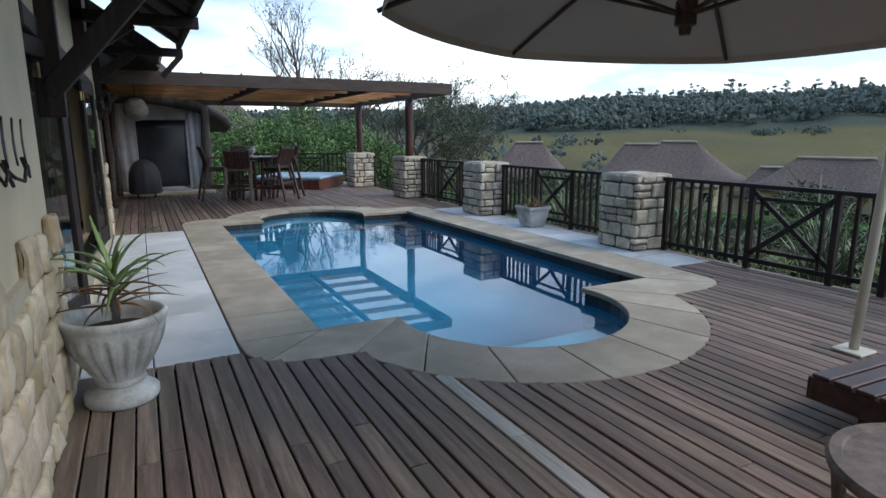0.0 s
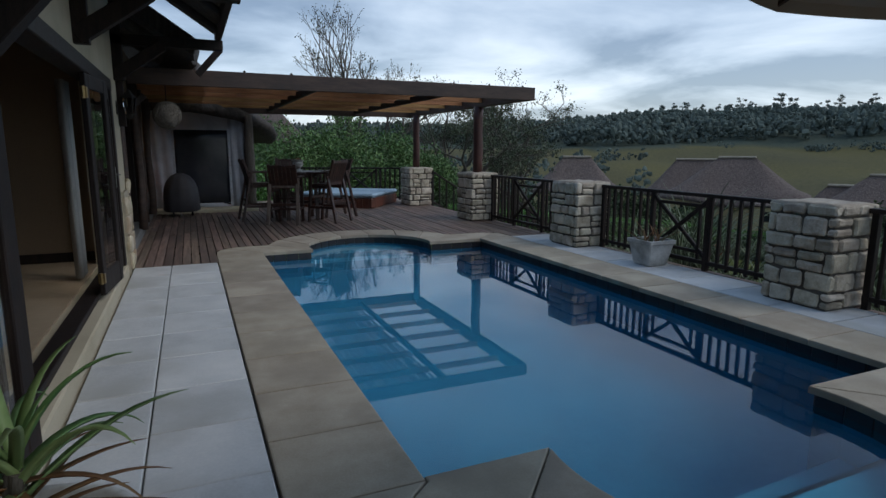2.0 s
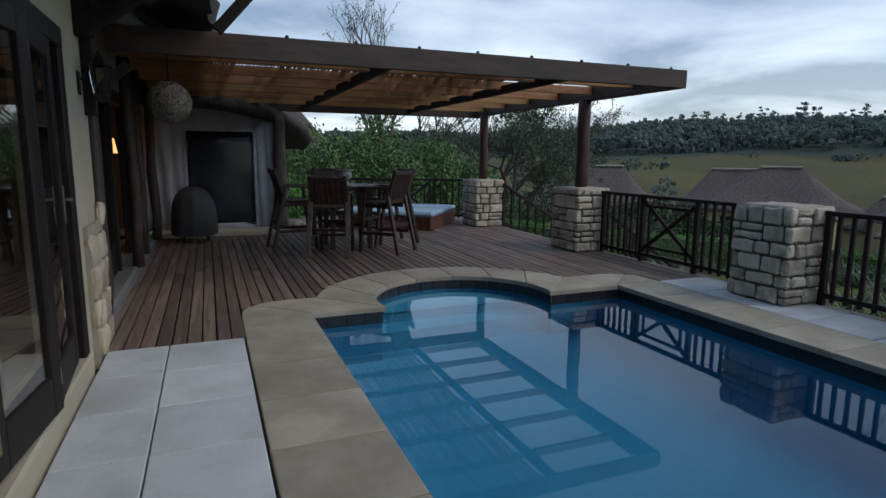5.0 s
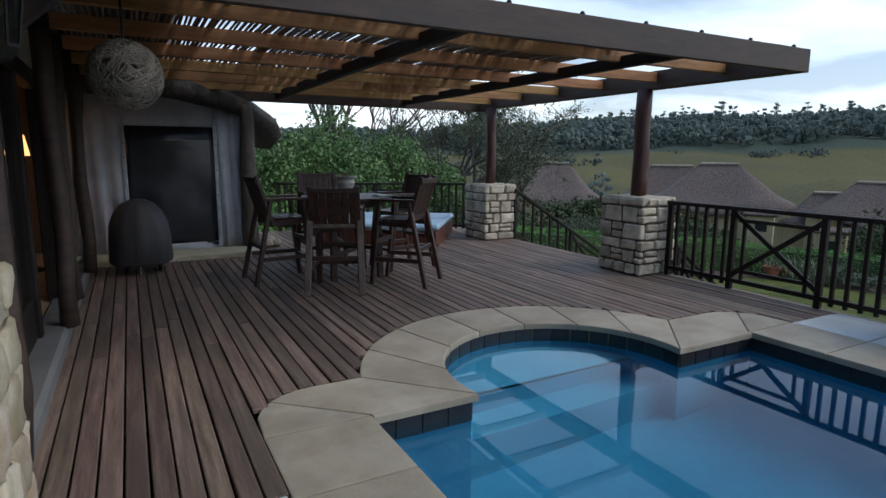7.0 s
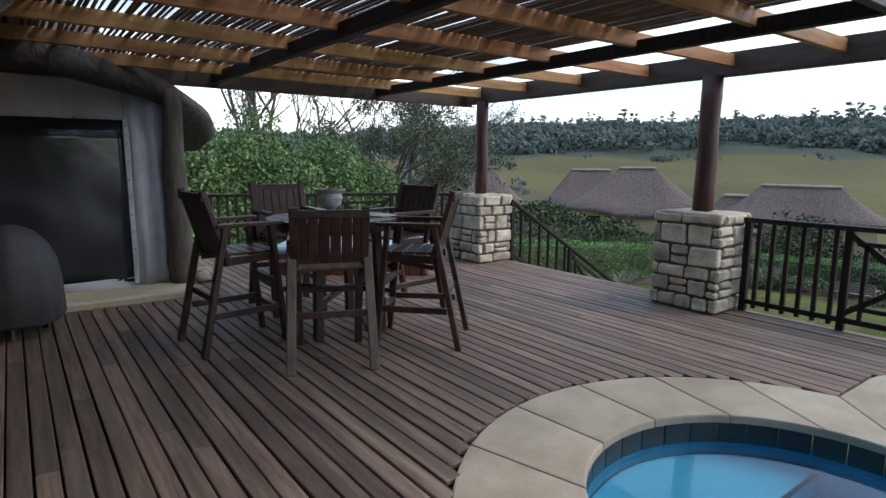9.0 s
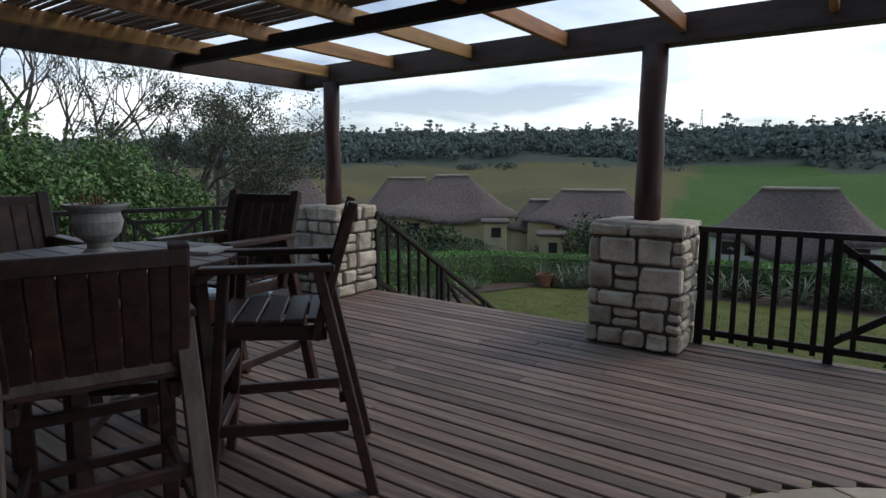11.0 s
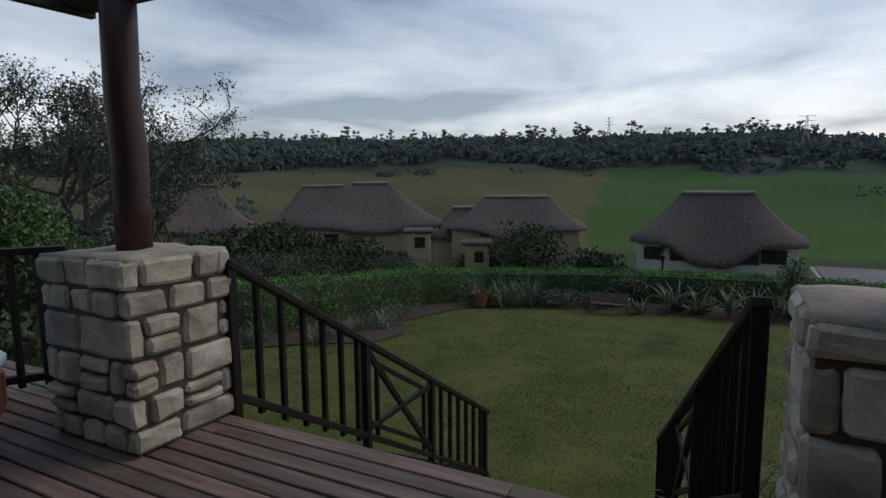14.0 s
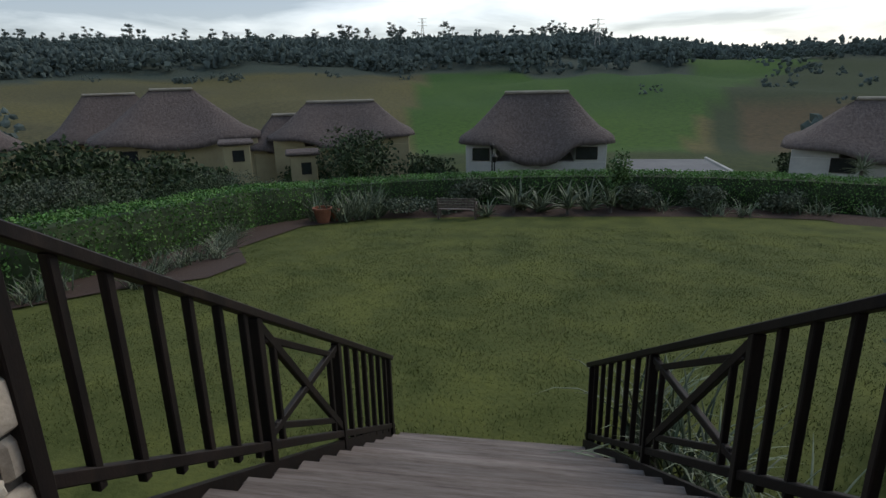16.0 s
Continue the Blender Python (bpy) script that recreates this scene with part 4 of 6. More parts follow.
counter = thing("drinks_counter", pose(-2.0, 12.0, 0.08), "dark timber counter inside the lounge", "counter")
part("body", boxed((-0.5, -0.9, 0.0), (0.3, 0.9, 0.92), 0.01), M_CHAIR, counter)
part("worktop", boxed((-0.55, -0.95, 0.922), (0.35, 0.95, 0.96), 0.01), M_BEAM, counter)
for k in range(5):
    b = part("bottle", spun([(0.0, 0), (0.035, 0.0), (0.036, 0.17), (0.014, 0.22), (0.013, 0.29), (0.0, 0.29)], 12), M_GLASS)
    b.matrix_basis = pose(-1.75, 11.4 + 0.13 * k, 1.041)
    tagged(b, "clear glass bottle on the lounge counter", "bottle", "bottles on the counter")

# ---- eaves and thatch over the house ----
roof = tagged(thing("roof", pose(0, 0, 0), "dark thatched roof on rough timber brackets", "roof"), kind="structure")


def thatch_slope(y0, y1, x0, z0, x1, z1, thick=0.26, n=40, seed=1):
    """A thatched slope whose lower edge is shaggy."""
    bm = bmesh.new()
    rng = random.Random(seed)
    rows = []
    for i in range(n + 1):
        y = y0 + (y1 - y0) * i / n
        w = rng.uniform(-0.03, 0.03)
        ring = [(x0 + w, z0 + rng.uniform(-0.02, 0.02)), (x0 + 0.06 + w, z0 + thick * 0.75), (x0 - 0.05, z0 + thick), (x1, z1 + thick), (x1, z1)]
        rows.append([bm.verts.new((x, y, z)) for x, z in ring])
    for a, b in zip(rows, rows[1:]):
        for k in range(5):
            bm.faces.new((a[k], b[k], b[(k + 1) % 5], a[(k + 1) % 5]))
    bm.faces.new(rows[0])
    bm.faces.new(rows[-1][::-1])
    bmesh.ops.recalc_face_normals(bm, faces=bm.faces)
    return bm


part("thatch", thatch_slope(-9.0, 6.72, 0.46, 2.86, -4.8, 6.4, seed=2), M_THATCH, roof, "dark grey thatch")
part("thatch", thatch_slope(6.76, 14.2, 0.2, 2.6, -4.8, 6.0, seed=3), M_THATCH, roof, "dark grey thatch")
part("eave_pole", boxed((0.44, -9.0, 2.78), (0.52, 6.7, 2.92), 0.015), M_DARKWOOD, roof)
for y in [-8.2 + 0.9 * k for k in range(17)]:
    bm = bmesh.new()
    tube(bm, [(0.5, y, 2.82), (-1.0, y + 0.02, 3.84), (-4.6, y, 6.26)], [0.05, 0.055, 0.05], 8, 0.04)
    smooth(part("rafter_pole", bm, M_DARKWOOD, roof))
for y in (-4.6, -1.7, 1.25, 4.0, 6.66):
    for a, b, w in (((HX, y, 2.72), (0.53, y, 2.72), 0.1), ((HX + 0.02, y, 1.75 if y < 2 else 2.3), (0.1 if y < 2 else -0.15, y, 2.68), 0.11), ((HX + 0.05, y, 1.6 if y < 2 else 2.25), (HX + 0.05, y, 3.1), 0.1)):
        bm = bmesh.new()
        bar(bm, a, b, w, w + 0.02)
        part("bracket", bm, M_DARKWOOD, roof)
bm = bmesh.new()
bar(bm, (0.5, 6.66, 2.68), (0.22, 6.66, 2.36), 0.07, 0.08)
part("bracket", bm, M_DARKWOOD, roof)
bm = bmesh.new()
bar(bm, (HX + 0.03, 6.8, 1.72), (HX + 0.03, 6.8, 3.2), 0.07, 0.1)
part("bracket", bm, M_DARKWOOD, roof)
bm = bmesh.new()
bar(bm, (HX + 0.04, 6.8, 1.85), (HX + 0.3, 6.8, 2.1), 0.06, 0.07)
part("bracket", bm, M_DARKWOOD, roof)
for y in (7.3, 8.2, 9.1):
    bm = bmesh.new()
    tube(bm, [(-0.25, y - 0.4, 2.76), (-1.6, y, 3.75), (-3.0, y + 0.4, 4.7)], [0.06, 0.065, 0.06], 8, 0.05)
    smooth(part("rafter_pole", bm, M_PALEPOST, roof, "grey rafter log"))

# wall lantern, leaf sconce, hanging wicker ball
lantern = thing("wall_lantern", pose(HX + 0.0, 6.62, 1.95), "black metal wall lantern with clear panes", "lantern")
bm = bmesh.new()
tube(bm, [(0, 0, 0.0), (0.05, 0, 0.02), (0.1, 0, 0.14), (0.14, 0, 0.19)], 0.009, 6)
box(bm, (0, -0.04, -0.1), (0.012, 0.04, 0.06), 0.004)
part("bracket", bm, M_IRON, lantern)
part("cap", spun([(0.085, 0.1), (0.03, 0.17), (0.012, 0.2), (0.0, 0.21)], 6, (0.14, 0)), M_IRON, lantern)
part("base", spun([(0.0, -0.15), (0.03, -0.14), (0.055, -0.1), (0.055, -0.09)], 6, (0.14, 0)), M_IRON, lantern)
for k in range(6):
    a = math.pi / 3 * k
    bm = bmesh.new()
    tube(bm, [(0.14 + 0.054 * math.cos(a), 0.054 * math.sin(a), -0.09), (0.14 + 0.08 * math.cos(a), 0.08 * math.sin(a), 0.1)], 0.006, 5)
    part("rib", bm, M_IRON, lantern)
part("glazing", spun([(0.05, -0.09), (0.074, 0.1)], 6, (0.14, 0)), M_GLASS, lantern)

sconce = thing("candle_sconce", pose(HX + 0.02, -0.53, 1.37), "wrought iron wall sconce with leaf shapes", "sconce")
bm = bmesh.new()
for s in (-1, 1):
    tube(bm, [(0.0, 0, 0.0), (0.03, s * 0.05, -0.06), (0.05, s * 0.13, -0.08), (0.05, s * 0.2, -0.03), (0.04, s * 0.19, 0.02)], 0.008, 6)
    tube(bm, [(0.05, s * 0.2, -0.03), (0.05, s * 0.27, -0.07), (0.04, s * 0.33, -0.02)], 0.006, 6)
part("arm", bm, M_IRON, sconce)
for y in (-0.2, 0.0, 0.2):
    bm = bmesh.new()
    pts = [(0, -0.06), (0.022, -0.01), (0.03, 0.04), (0.018, 0.09), (0, 0.13), (-0.018, 0.09), (-0.03, 0.04), (-0.022, -0.01)]
    f0 = [bm.verts.new((0.05, y + a, 0.05 + b)) for a, b in pts]
    f1 = [bm.verts.new((0.058 - abs(a) * 0.3, y + a, 0.05 + b)) for a, b in pts]
    bm.faces.new(f0)
    bm.faces.new(f1[::-1])
    for k in range(8):
        bm.faces.new((f0[k], f1[k], f1[(k + 1) % 8], f0[(k + 1) % 8]))
    bmesh.ops.recalc_face_normals(bm, faces=bm.faces)
    part("leaf", bm, M_IRON, sconce)

ball = thing("wicker_ball_lamp", pose(-0.19, 7.86, 1.92) @ Matrix.Scale(1.4, 4), "round woven wicker lamp hanging under the pergola", "hanging lamp")
bm = bmesh.new()
for k in range(80):
    ax = Vector((random.uniform(-1, 1), random.uniform(-1, 1), random.uniform(-1, 1))).normalized()
    u = ax.orthogonal().normalized()
    w = ax.cross(u)
    tube(bm, [(u * math.cos(t) + w * math.sin(t)) * 0.135 * Vector((1, 1, 0.88)).length / 1.67 for t in (2 * math.pi * q / 28 for q in range(29))], 0.0036, 4, caps=False)
part("weave", bm, M_WICKER, ball)
bm = bmesh.new()
bmesh.ops.create_icosphere(bm, subdivisions=3, radius=0.116)
smooth(part("liner", bm, M_WICKER, ball))
bm = bmesh.new()
tube(bm, [(0, 0, 0.115), (0, 0, 0.43)], 0.005, 6)
part("cord", bm, M_IRON, ball)

# ---- the canvas-fronted thatched room at the deck's end ----
tent = thing("canvas_room", pose(0, 0, 0), "grey canvas front with a dark vinyl window under thatch", "canvas room")
TY = 13.5


def drape(x0, x1, z0, z1, y, deep, waves, n=40, seed=0):
    bm = bmesh.new()
    rng = random.Random(seed)
    cols = []
    for i in range(n + 1):
        f = i / n
        x = x0 + (x1 - x0) * f
        cols.append([bm.verts.new((x + rng.uniform(-0.002, 0.002), y + deep * math.sin(f * waves * 6.28 + 0.3 * j) + rng.uniform(-0.3, 0.3) * deep, z0 + (z1 - z0) * j / 8)) for j in range(9)])
    for a, b in zip(cols, cols[1:]):
        for j in range(8):
            bm.faces.new((a[j], b[j], b[j + 1], a[j + 1]))
    return bm


for x0, x1, z0, z1, w in ((-0.95, -0.26, 0.07, 2.3, 3), (0.94, 1.4, 0.07, 2.3, 2.5), (-0.26, 0.94, 1.88, 2.3, 2), (-0.26, 0.94, 0.07, 0.17, 1)):
    ob = smooth(part("canvas_panel", drape(x0, x1, z0, z1, TY, 0.022, w, seed=int(x1 * 10) + 40), M_CANVAS, tent))
    ob.modifiers.new("thickness", "SOLIDIFY").thickness = 0.008
ob = smooth(part("vinyl_window", drape(-0.27, 0.95, 0.12, 1.9, TY + 0.03, 0.012, 0.8, n=12, seed=8), M_VINYL, tent, "dark glossy vinyl window"))
ob.modifiers.new("thickness", "SOLIDIFY").thickness = 0.005
for x in (-0.26, 0.95):
    part("welt", boxed((x - 0.025, TY - 0.04, 0.1), (x + 0.025, TY - 0.025, 1.9), 0.005), M_CANVAS, tent)
    for k in range(9):
        bm = bmesh.new()
        tube(bm, [(x, TY - 0.045, 0.3 + 0.19 * k), (x, TY - 0.038, 0.3 + 0.19 * k)], 0.014, 8)
        part("eyelet", bm, M_METAL, tent)
part("side_wall", boxed((1.3, TY + 0.1, 0.0), (1.4, 16.5, 2.3), 0.02), M_WHITEWALL, tent)
part("side_wall", boxed((-0.95, 16.4, 0.0), (1.3, 16.5, 2.3), 0.02), M_WHITEWALL, tent)
bm = bmesh.new()
prng = random.Random(2)
tube(bm, [(1.4 + prng.uniform(-0.02, 0.02), 13.42 + prng.uniform(-0.015, 0.015), 0.07 + 0.24 * k) for k in range(10)], [0.12 * (1.12 - 0.03 * k) * prng.uniform(0.92, 1.08) for k in range(10)], 12, 0.05, prng)
smooth(part("trunk_post", bm, M_PALEPOST, tent, "whitewashed rough trunk post"))
bm = bmesh.new()
cx, cy, N = -0.7, 15.6, 64
rows = []
rng = random.Random(12)
for k in range(N):
    a = 2 * math.pi * k / N
    drop = 1.62 + 0.66 * max(0.0, -math.sin(a)) ** 1.2
    w = rng.uniform(-0.04, 0.04)
    R = 3.05 + w
    rows.append([bm.verts.new((cx + r * math.cos(a), cy + r * math.sin(a), z)) for r, z in ((R - 0.12, drop - 0.02 + rng.uniform(-0.02, 0.02)), (R, drop + 0.1), (R - 0.06, drop + 0.24), (2.0, drop * 0.45 + 2.0), (0.9, 3.9), (0.05, 4.7), (0.05, 4.3), (1.5, drop * 0.4 + 2.0))])
for k in range(N):
    a, b = rows[k], rows[(k + 1) % N]
    for j in range(8):
        bm.faces.new((a[j], b[j], b[(j + 1) % 8], a[(j + 1) % 8]))
bmesh.ops.recalc_face_normals(bm, faces=bm.faces)
smooth(part("thatch", bm, M_THATCH, tent, "grey thatched cone roof"))
setting("step_slab", boxed((-0.75, 12.92, -0.1), (1.5, 14.3, 0.075), 0.02), M_FLAGSTONE, "buff concrete slab before the canvas room", "step")

for x, y, r in ((1.68, 13.62, 0.09), (1.84, 13.7, 0.075), (1.75, 13.86, 0.1)):
    bm = bmesh.new()
    bmesh.ops.create_icosphere(bm, subdivisions=2, radius=r)
    for v in bm.verts:
        v.co = Vector((v.co.x * 1.15, v.co.y, v.co.z * 0.75)) + noise.noise_vector(v.co * 9 + Vector((x, y, 0))) * r * 0.3
    ob = smooth(part("white_stone", bm, M_CAPSTONE))
    ob.matrix_basis = pose(x, y, r * 0.72)
    tagged(ob, "pale rounded stone beside the whitewashed trunk post", "stone", "stones by the canvas room")

# ---- things on the deck ----
def bar_part(name, parent, a, b, w, d, material, bevel=0.005, label=""):
    bm = bmesh.new()
    bar(bm, a, b, w, d)
    return part(name, bm, material, parent, label)


def bar_chair(m, wood, leg_wood, label):
    """A tall slatted garden bar chair, facing +y, with raking back legs and flat arms."""
    c = thing("bar_chair", m, label, "chair", "bar chairs round the table")
    for s in (-1, 1):
        bar_part("leg", c, (s * 0.29, -0.38, 0.0), (s * 0.262, -0.17, 0.99), 0.045, 0.065, leg_wood)
        bar_part("leg", c, (s * 0.235, 0.3, 0.0), (s * 0.24, 0.2, 0.97), 0.042, 0.06, wood)
        bar_part("back_post", c, (s * 0.245, -0.15, 0.68), (s * 0.245, -0.32, 1.25), 0.04, 0.06, wood)
        bar_part("armrest", c, (s * 0.262, -0.24, 0.985), (s * 0.262, 0.29, 0.985), 0.07, 0.03, wood)
        bar_part("side_stretcher", c, (s * 0.255, -0.28, 0.3), (s * 0.238, 0.26, 0.3), 0.03, 0.05, wood)
        bar_part("seat_rail", c, (s * 0.222, -0.2, 0.7), (s * 0.222, 0.25, 0.72), 0.035, 0.06, wood)
    bar_part("footrest", c, (-0.24, 0.275, 0.27), (0.24, 0.275, 0.27), 0.05, 0.045, wood)
    bar_part("back_stretcher", c, (-0.25, -0.26, 0.42), (0.25, -0.26, 0.42), 0.035, 0.05, wood)
    bar_part("back_stretcher", c, (-0.24, 0.25, 0.5), (0.24, 0.25, 0.5), 0.035, 0.05, wood)
    bar_part("top_rail", c, (-0.27, -0.318, 1.2), (0.27, -0.318, 1.2), 0.04, 0.06, wood)
    bar_part("bottom_rail", c, (-0.24, -0.185, 0.79), (0.24, -0.185, 0.79), 0.035, 0.05, leg_wood)
    for k in range(6):
        x = -0.195 + 0.078 * k
        bar_part("back_slat", c, (x, -0.19, 0.79), (x, -0.307, 1.185), 0.014, 0.0745, wood)
    for k in range(5):
        y = -0.16 + 0.095 * k
        bar_part("seat_slat", c, (-0.235, y, 0.757), (0.235, y, 0.757), 0.085, 0.02, wood)
    return c


DARKCHAIR = "dark oiled slatted timber bar chair with flat arms"
ch = bar_chair(pose(1.78, 10.32, 0, 0, 0, -23) @ Matrix.Diagonal((1.0, 1.0, 0.93, 1.0)), M_CHAIR, M_CHAIRGREY, "dark slatted timber bar chair with sun-greyed back legs")
ch2 = bar_chair(pose(2.58, 10.31, 0, 0, 0, 45), M_CHAIR, M_CHAIR, DARKCHAIR)
for x, y, a in ((1.33, 11.1, -86), (2.08, 11.86, 176), (2.93, 11.2, 100)):
    copy_thing(ch2, pose(x, y, 0, 0, 0, a))

table = thing("bar_table", pose(2.15, 11.0, 0), "tall round dark timber bar table", "table")
for k in range(9):
    x = -0.57 + 0.127 * k
    lo, hi = x + 0.003, x + 0.124
    half = [math.sqrt(max(0.0, 0.57 ** 2 - q * q)) for q in (lo, (lo + hi) / 2, hi)]
    out = [(lo, -half[0] - 0.001), ((lo + hi) / 2, -half[1] - 0.002), (hi, -half[2] - 0.001), (hi, half[2] + 0.001), ((lo + hi) / 2, half[1] + 0.002), (lo, half[0] + 0.001)]
    part("tabletop_board", prism(out, 0.955, 0.99, 0.006), M_CHAIR, table)
part("apron", spun([(0.44, 0.88), (0.47, 0.88), (0.47, 0.953), (0.44, 0.953)], 32), M_CHAIR, table)
for sx in (-1, 1):
    for sy in (-1, 1):
        bar_part("leg", table, (sx * 0.3, sy * 0.3, 0.0), (sx * 0.27, sy * 0.27, 0.95), 0.07, 0.07, M_CHAIR)
for a, b in (((-0.3, -0.3), (0.3, 0.3)), ((-0.3, 0.3), (0.3, -0.3))):
    bar_part("stretcher", table, (a[0], a[1], 0.3 if a[1] < 0 else 0.36), (b[0], b[1], 0.3 if a[1] < 0 else 0.36), 0.04, 0.05, M_CHAIR)

urn = thing("stone_urn", pose(2.14, 11.03, 0.99) @ Matrix.Scale(0.8, 4), "grey stone urn planter on the bar table", "urn")
part("bowl", spun([(0.09, 0.0), (0.095, 0.02), (0.06, 0.05), (0.06, 0.08), (0.115, 0.13), (0.135, 0.2), (0.12, 0.25), (0.165, 0.285), (0.17, 0.3), (0.15, 0.3), (0.105, 0.25), (0.0, 0.24)], 24), M_POT, urn)
bm = bmesh.new()
for k in range(24):
    a, r = random.uniform(0, 6.28), random.uniform(0.0, 0.1)
    tube(bm, [(r * math.cos(a), r * math.sin(a), 0.25), (1.4 * r * math.cos(a + 0.3), 1.4 * r * math.sin(a + 0.3), 0.25 + random.uniform(0.05, 0.11))], [0.008, 0.003], 4)
part("plant", bm, M_ALOEDRY, urn, "withered brown succulent")
book = thing("notepad", pose(2.5, 10.75, 0.99, 0, 0, 20), "white paper pad lying on the bar table", "paper")
for k in range(4):
    part("sheet", boxed((-0.1, -0.075, 0.004 * k + 0.0005), (0.1, 0.075, 0.004 * k + 0.004), 0.001, pose(0.002 * k, 0.001 * k, 0, 0, 0, k)), M_CURTAIN, book)

# hot tub, set cornerwise
tub = thing("hot_tub", pose(3.93, 13.79, 0, 0, 0, 53.7), "square hot tub with cedar skirt under a blue cover", "hot tub")
W = 1.0
for side in range(4):
    for k in range(11):
        m = pose(0, 0, 0, 0, 0, 90 * side)
        x = -W + 0.09 + 2 * (W - 0.09) * k / 11
        part("skirt_board", boxed((x + 0.003, -W, 0.0), (x + 2 * (W - 0.09) / 11 - 0.003, -W + 0.03, 0.25), 0.006, m), M_SKIRT, tub)
    part("corner_post", boxed((W - 0.1, -W - 0.004, 0.0), (W + 0.004, -W + 0.1, 0.255), 0.03, pose(0, 0, 0, 0, 0, 90 * side)), M_SKIRT, tub)
part("shell", boxed((-W + 0.04, -W + 0.04, 0.02), (W - 0.04, W - 0.04, 0.26), 0.03), M_COVER, tub)
for s in (-1, 1):
    part("cover_half", boxed((min(0, s * (W + 0.02)) + 0.004, -W - 0.02, 0.262), (max(0, s * (W + 0.02)) - 0.004, W + 0.02, 0.36), 0.035), M_COVER, tub, "padded blue cover")

# covered barbecue
bbq = thing("covered_barbecue", pose(-0.15, 12.35, 0), "round barbecue under a dark grey cloth cover", "barbecue")
brng = random.Random(4)
smooth(part("cover", spun([(0.345, 0.12), (0.36, 0.15), (0.355, 0.45), (0.335, 0.62), (0.28, 0.76), (0.19, 0.87), (0.08, 0.925), (0.0, 0.935)], 40, ripple=lambda a, z: 1 + 0.05 * math.sin(5 * a + 3 * z) * max(0, 0.8 - z) + 0.02 * math.sin(11 * a)), M_BBQ, bbq))
for k in range(3):
    a = 2.1 * k + 0.4
    bm = bmesh.new()
    tube(bm, [(0.22 * math.cos(a), 0.22 * math.sin(a), 0.0), (0.18 * math.cos(a), 0.18 * math.sin(a), 0.3)], 0.014, 6)
    part("leg", bm, M_METAL, bbq)
for a in (0.4, 2.5):
    bm = bmesh.new()
    tube(bm, [(0.22 * math.cos(a) - 0.02, 0.22 * math.sin(a), 0.06), (0.22 * math.cos(a) + 0.02, 0.22 * math.sin(a), 0.06)], 0.06, 14)
    part("wheel", bm, M_RUBBER, bbq)

# ---- aloe in a fluted pot ----
def strap_leaf(bm, base, heading, length, width, rise, droop, rng, curl=0.0, n=7):
    """A tapered, channelled leaf that rises and bends over."""
    p = Vector(base)
    pitch = rise
    prev = None
    for k in range(n + 1):
        f = k / n
        d = Vector((math.cos(heading) * math.cos(pitch), math.sin(heading) * math.cos(pitch), math.sin(pitch)))
        side = Vector((-math.sin(heading), math.cos(heading), 0))
        w = width * (1 - f) ** 0.75 * (0.75 + 0.5 * f if f < 0.4 else 0.95) + 0.002
        up = side.cross(d) * -1
        cur = [bm.verts.new(p - side * w / 2 + up * w * 0.18), bm.verts.new(p - up * w * 0.1), bm.verts.new(p + side * w / 2 + up * w * 0.18), bm.verts.new(p - up * w * 0.28)]
        if prev:
            for a, b in ((0, 1), (1, 2), (2, 3), (3, 0)):
                bm.faces.new((prev[a], prev[b], cur[b], cur[a]))
        prev = cur
        p = p + d * length / n
        pitch -= droop / n * (0.5 + f)
        heading += curl / n
    return bm


pot = thing("aloe_pot", pose(-0.4, 0.2, 0) @ Matrix.Diagonal((0.9, 0.9, 1.0, 1.0)), "limewashed fluted concrete pot with an aloe on the deck", "plant pot")
flute = lambda a, z: 1 + (-0.12 * max(0.0, math.cos(18 * a)) ** 0.5 * math.sin(math.pi * min(1, max(0, (z - 0.16) / 0.26))) ** 0.7 if 0.16 < z < 0.42 else 0)
smooth(part("bowl", spun([(0.13, 0.1), (0.15, 0.115), (0.14, 0.135)] + [(0.145 + 0.145 * math.sin(k / 12 * 1.5), 0.15 + 0.3 * k / 12) for k in range(13)] + [(0.295, 0.462), (0.305, 0.48), (0.305, 0.505), (0.292, 0.515), (0.268, 0.51), (0.258, 0.44), (0.25, 0.4), (0.0, 0.4)], 144, ripple=flute), M_POT, pot))
smooth(part("foot", spun([(0.205, 0.0), (0.215, 0.015), (0.215, 0.05), (0.195, 0.065), (0.17, 0.08), (0.145, 0.1), (0.13, 0.11), (0.0, 0.11)], 48), M_POT, pot))
bm = spun([(0.255, 0.405), (0.2, 0.415), (0.1, 0.42), (0.0, 0.425)], 24)
part("soil", bm, M_SOIL, pot)
arng = random.Random(31)
bm = bmesh.new()
tube(bm, [(0.0, 0.0, 0.4), (0.012, 0.0, 0.5), (0.0, 0.012, 0.6), (0.02, 0.01, 0.7)], [0.022, 0.024, 0.024, 0.03], 8, 0.1, arng)
part("stem", bm, M_BARK, pot)
bm = bmesh.new()
for k in range(15):
    strap_leaf(bm, (0.02, 0.01, 0.62 + 0.008 * k), k * 2.4, arng.uniform(0.36, 0.52), 0.046, arng.uniform(0.25, 0.75) + 0.035 * k, arng.uniform(0.9, 2.0), arng, arng.uniform(-0.7, 0.7), n=10)
for k in range(4):
    strap_leaf(bm, (0.02, 0.01, 0.7), k * 1.7 + 0.4, arng.uniform(0.2, 0.28), 0.04, arng.uniform(1.1, 1.45), arng.uniform(0.3, 1.2), arng, arng.uniform(-0.5, 0.5), n=8)
smooth(part("leaves", bm, M_ALOE, pot, "green arching aloe leaves"))
bm = bmesh.new()
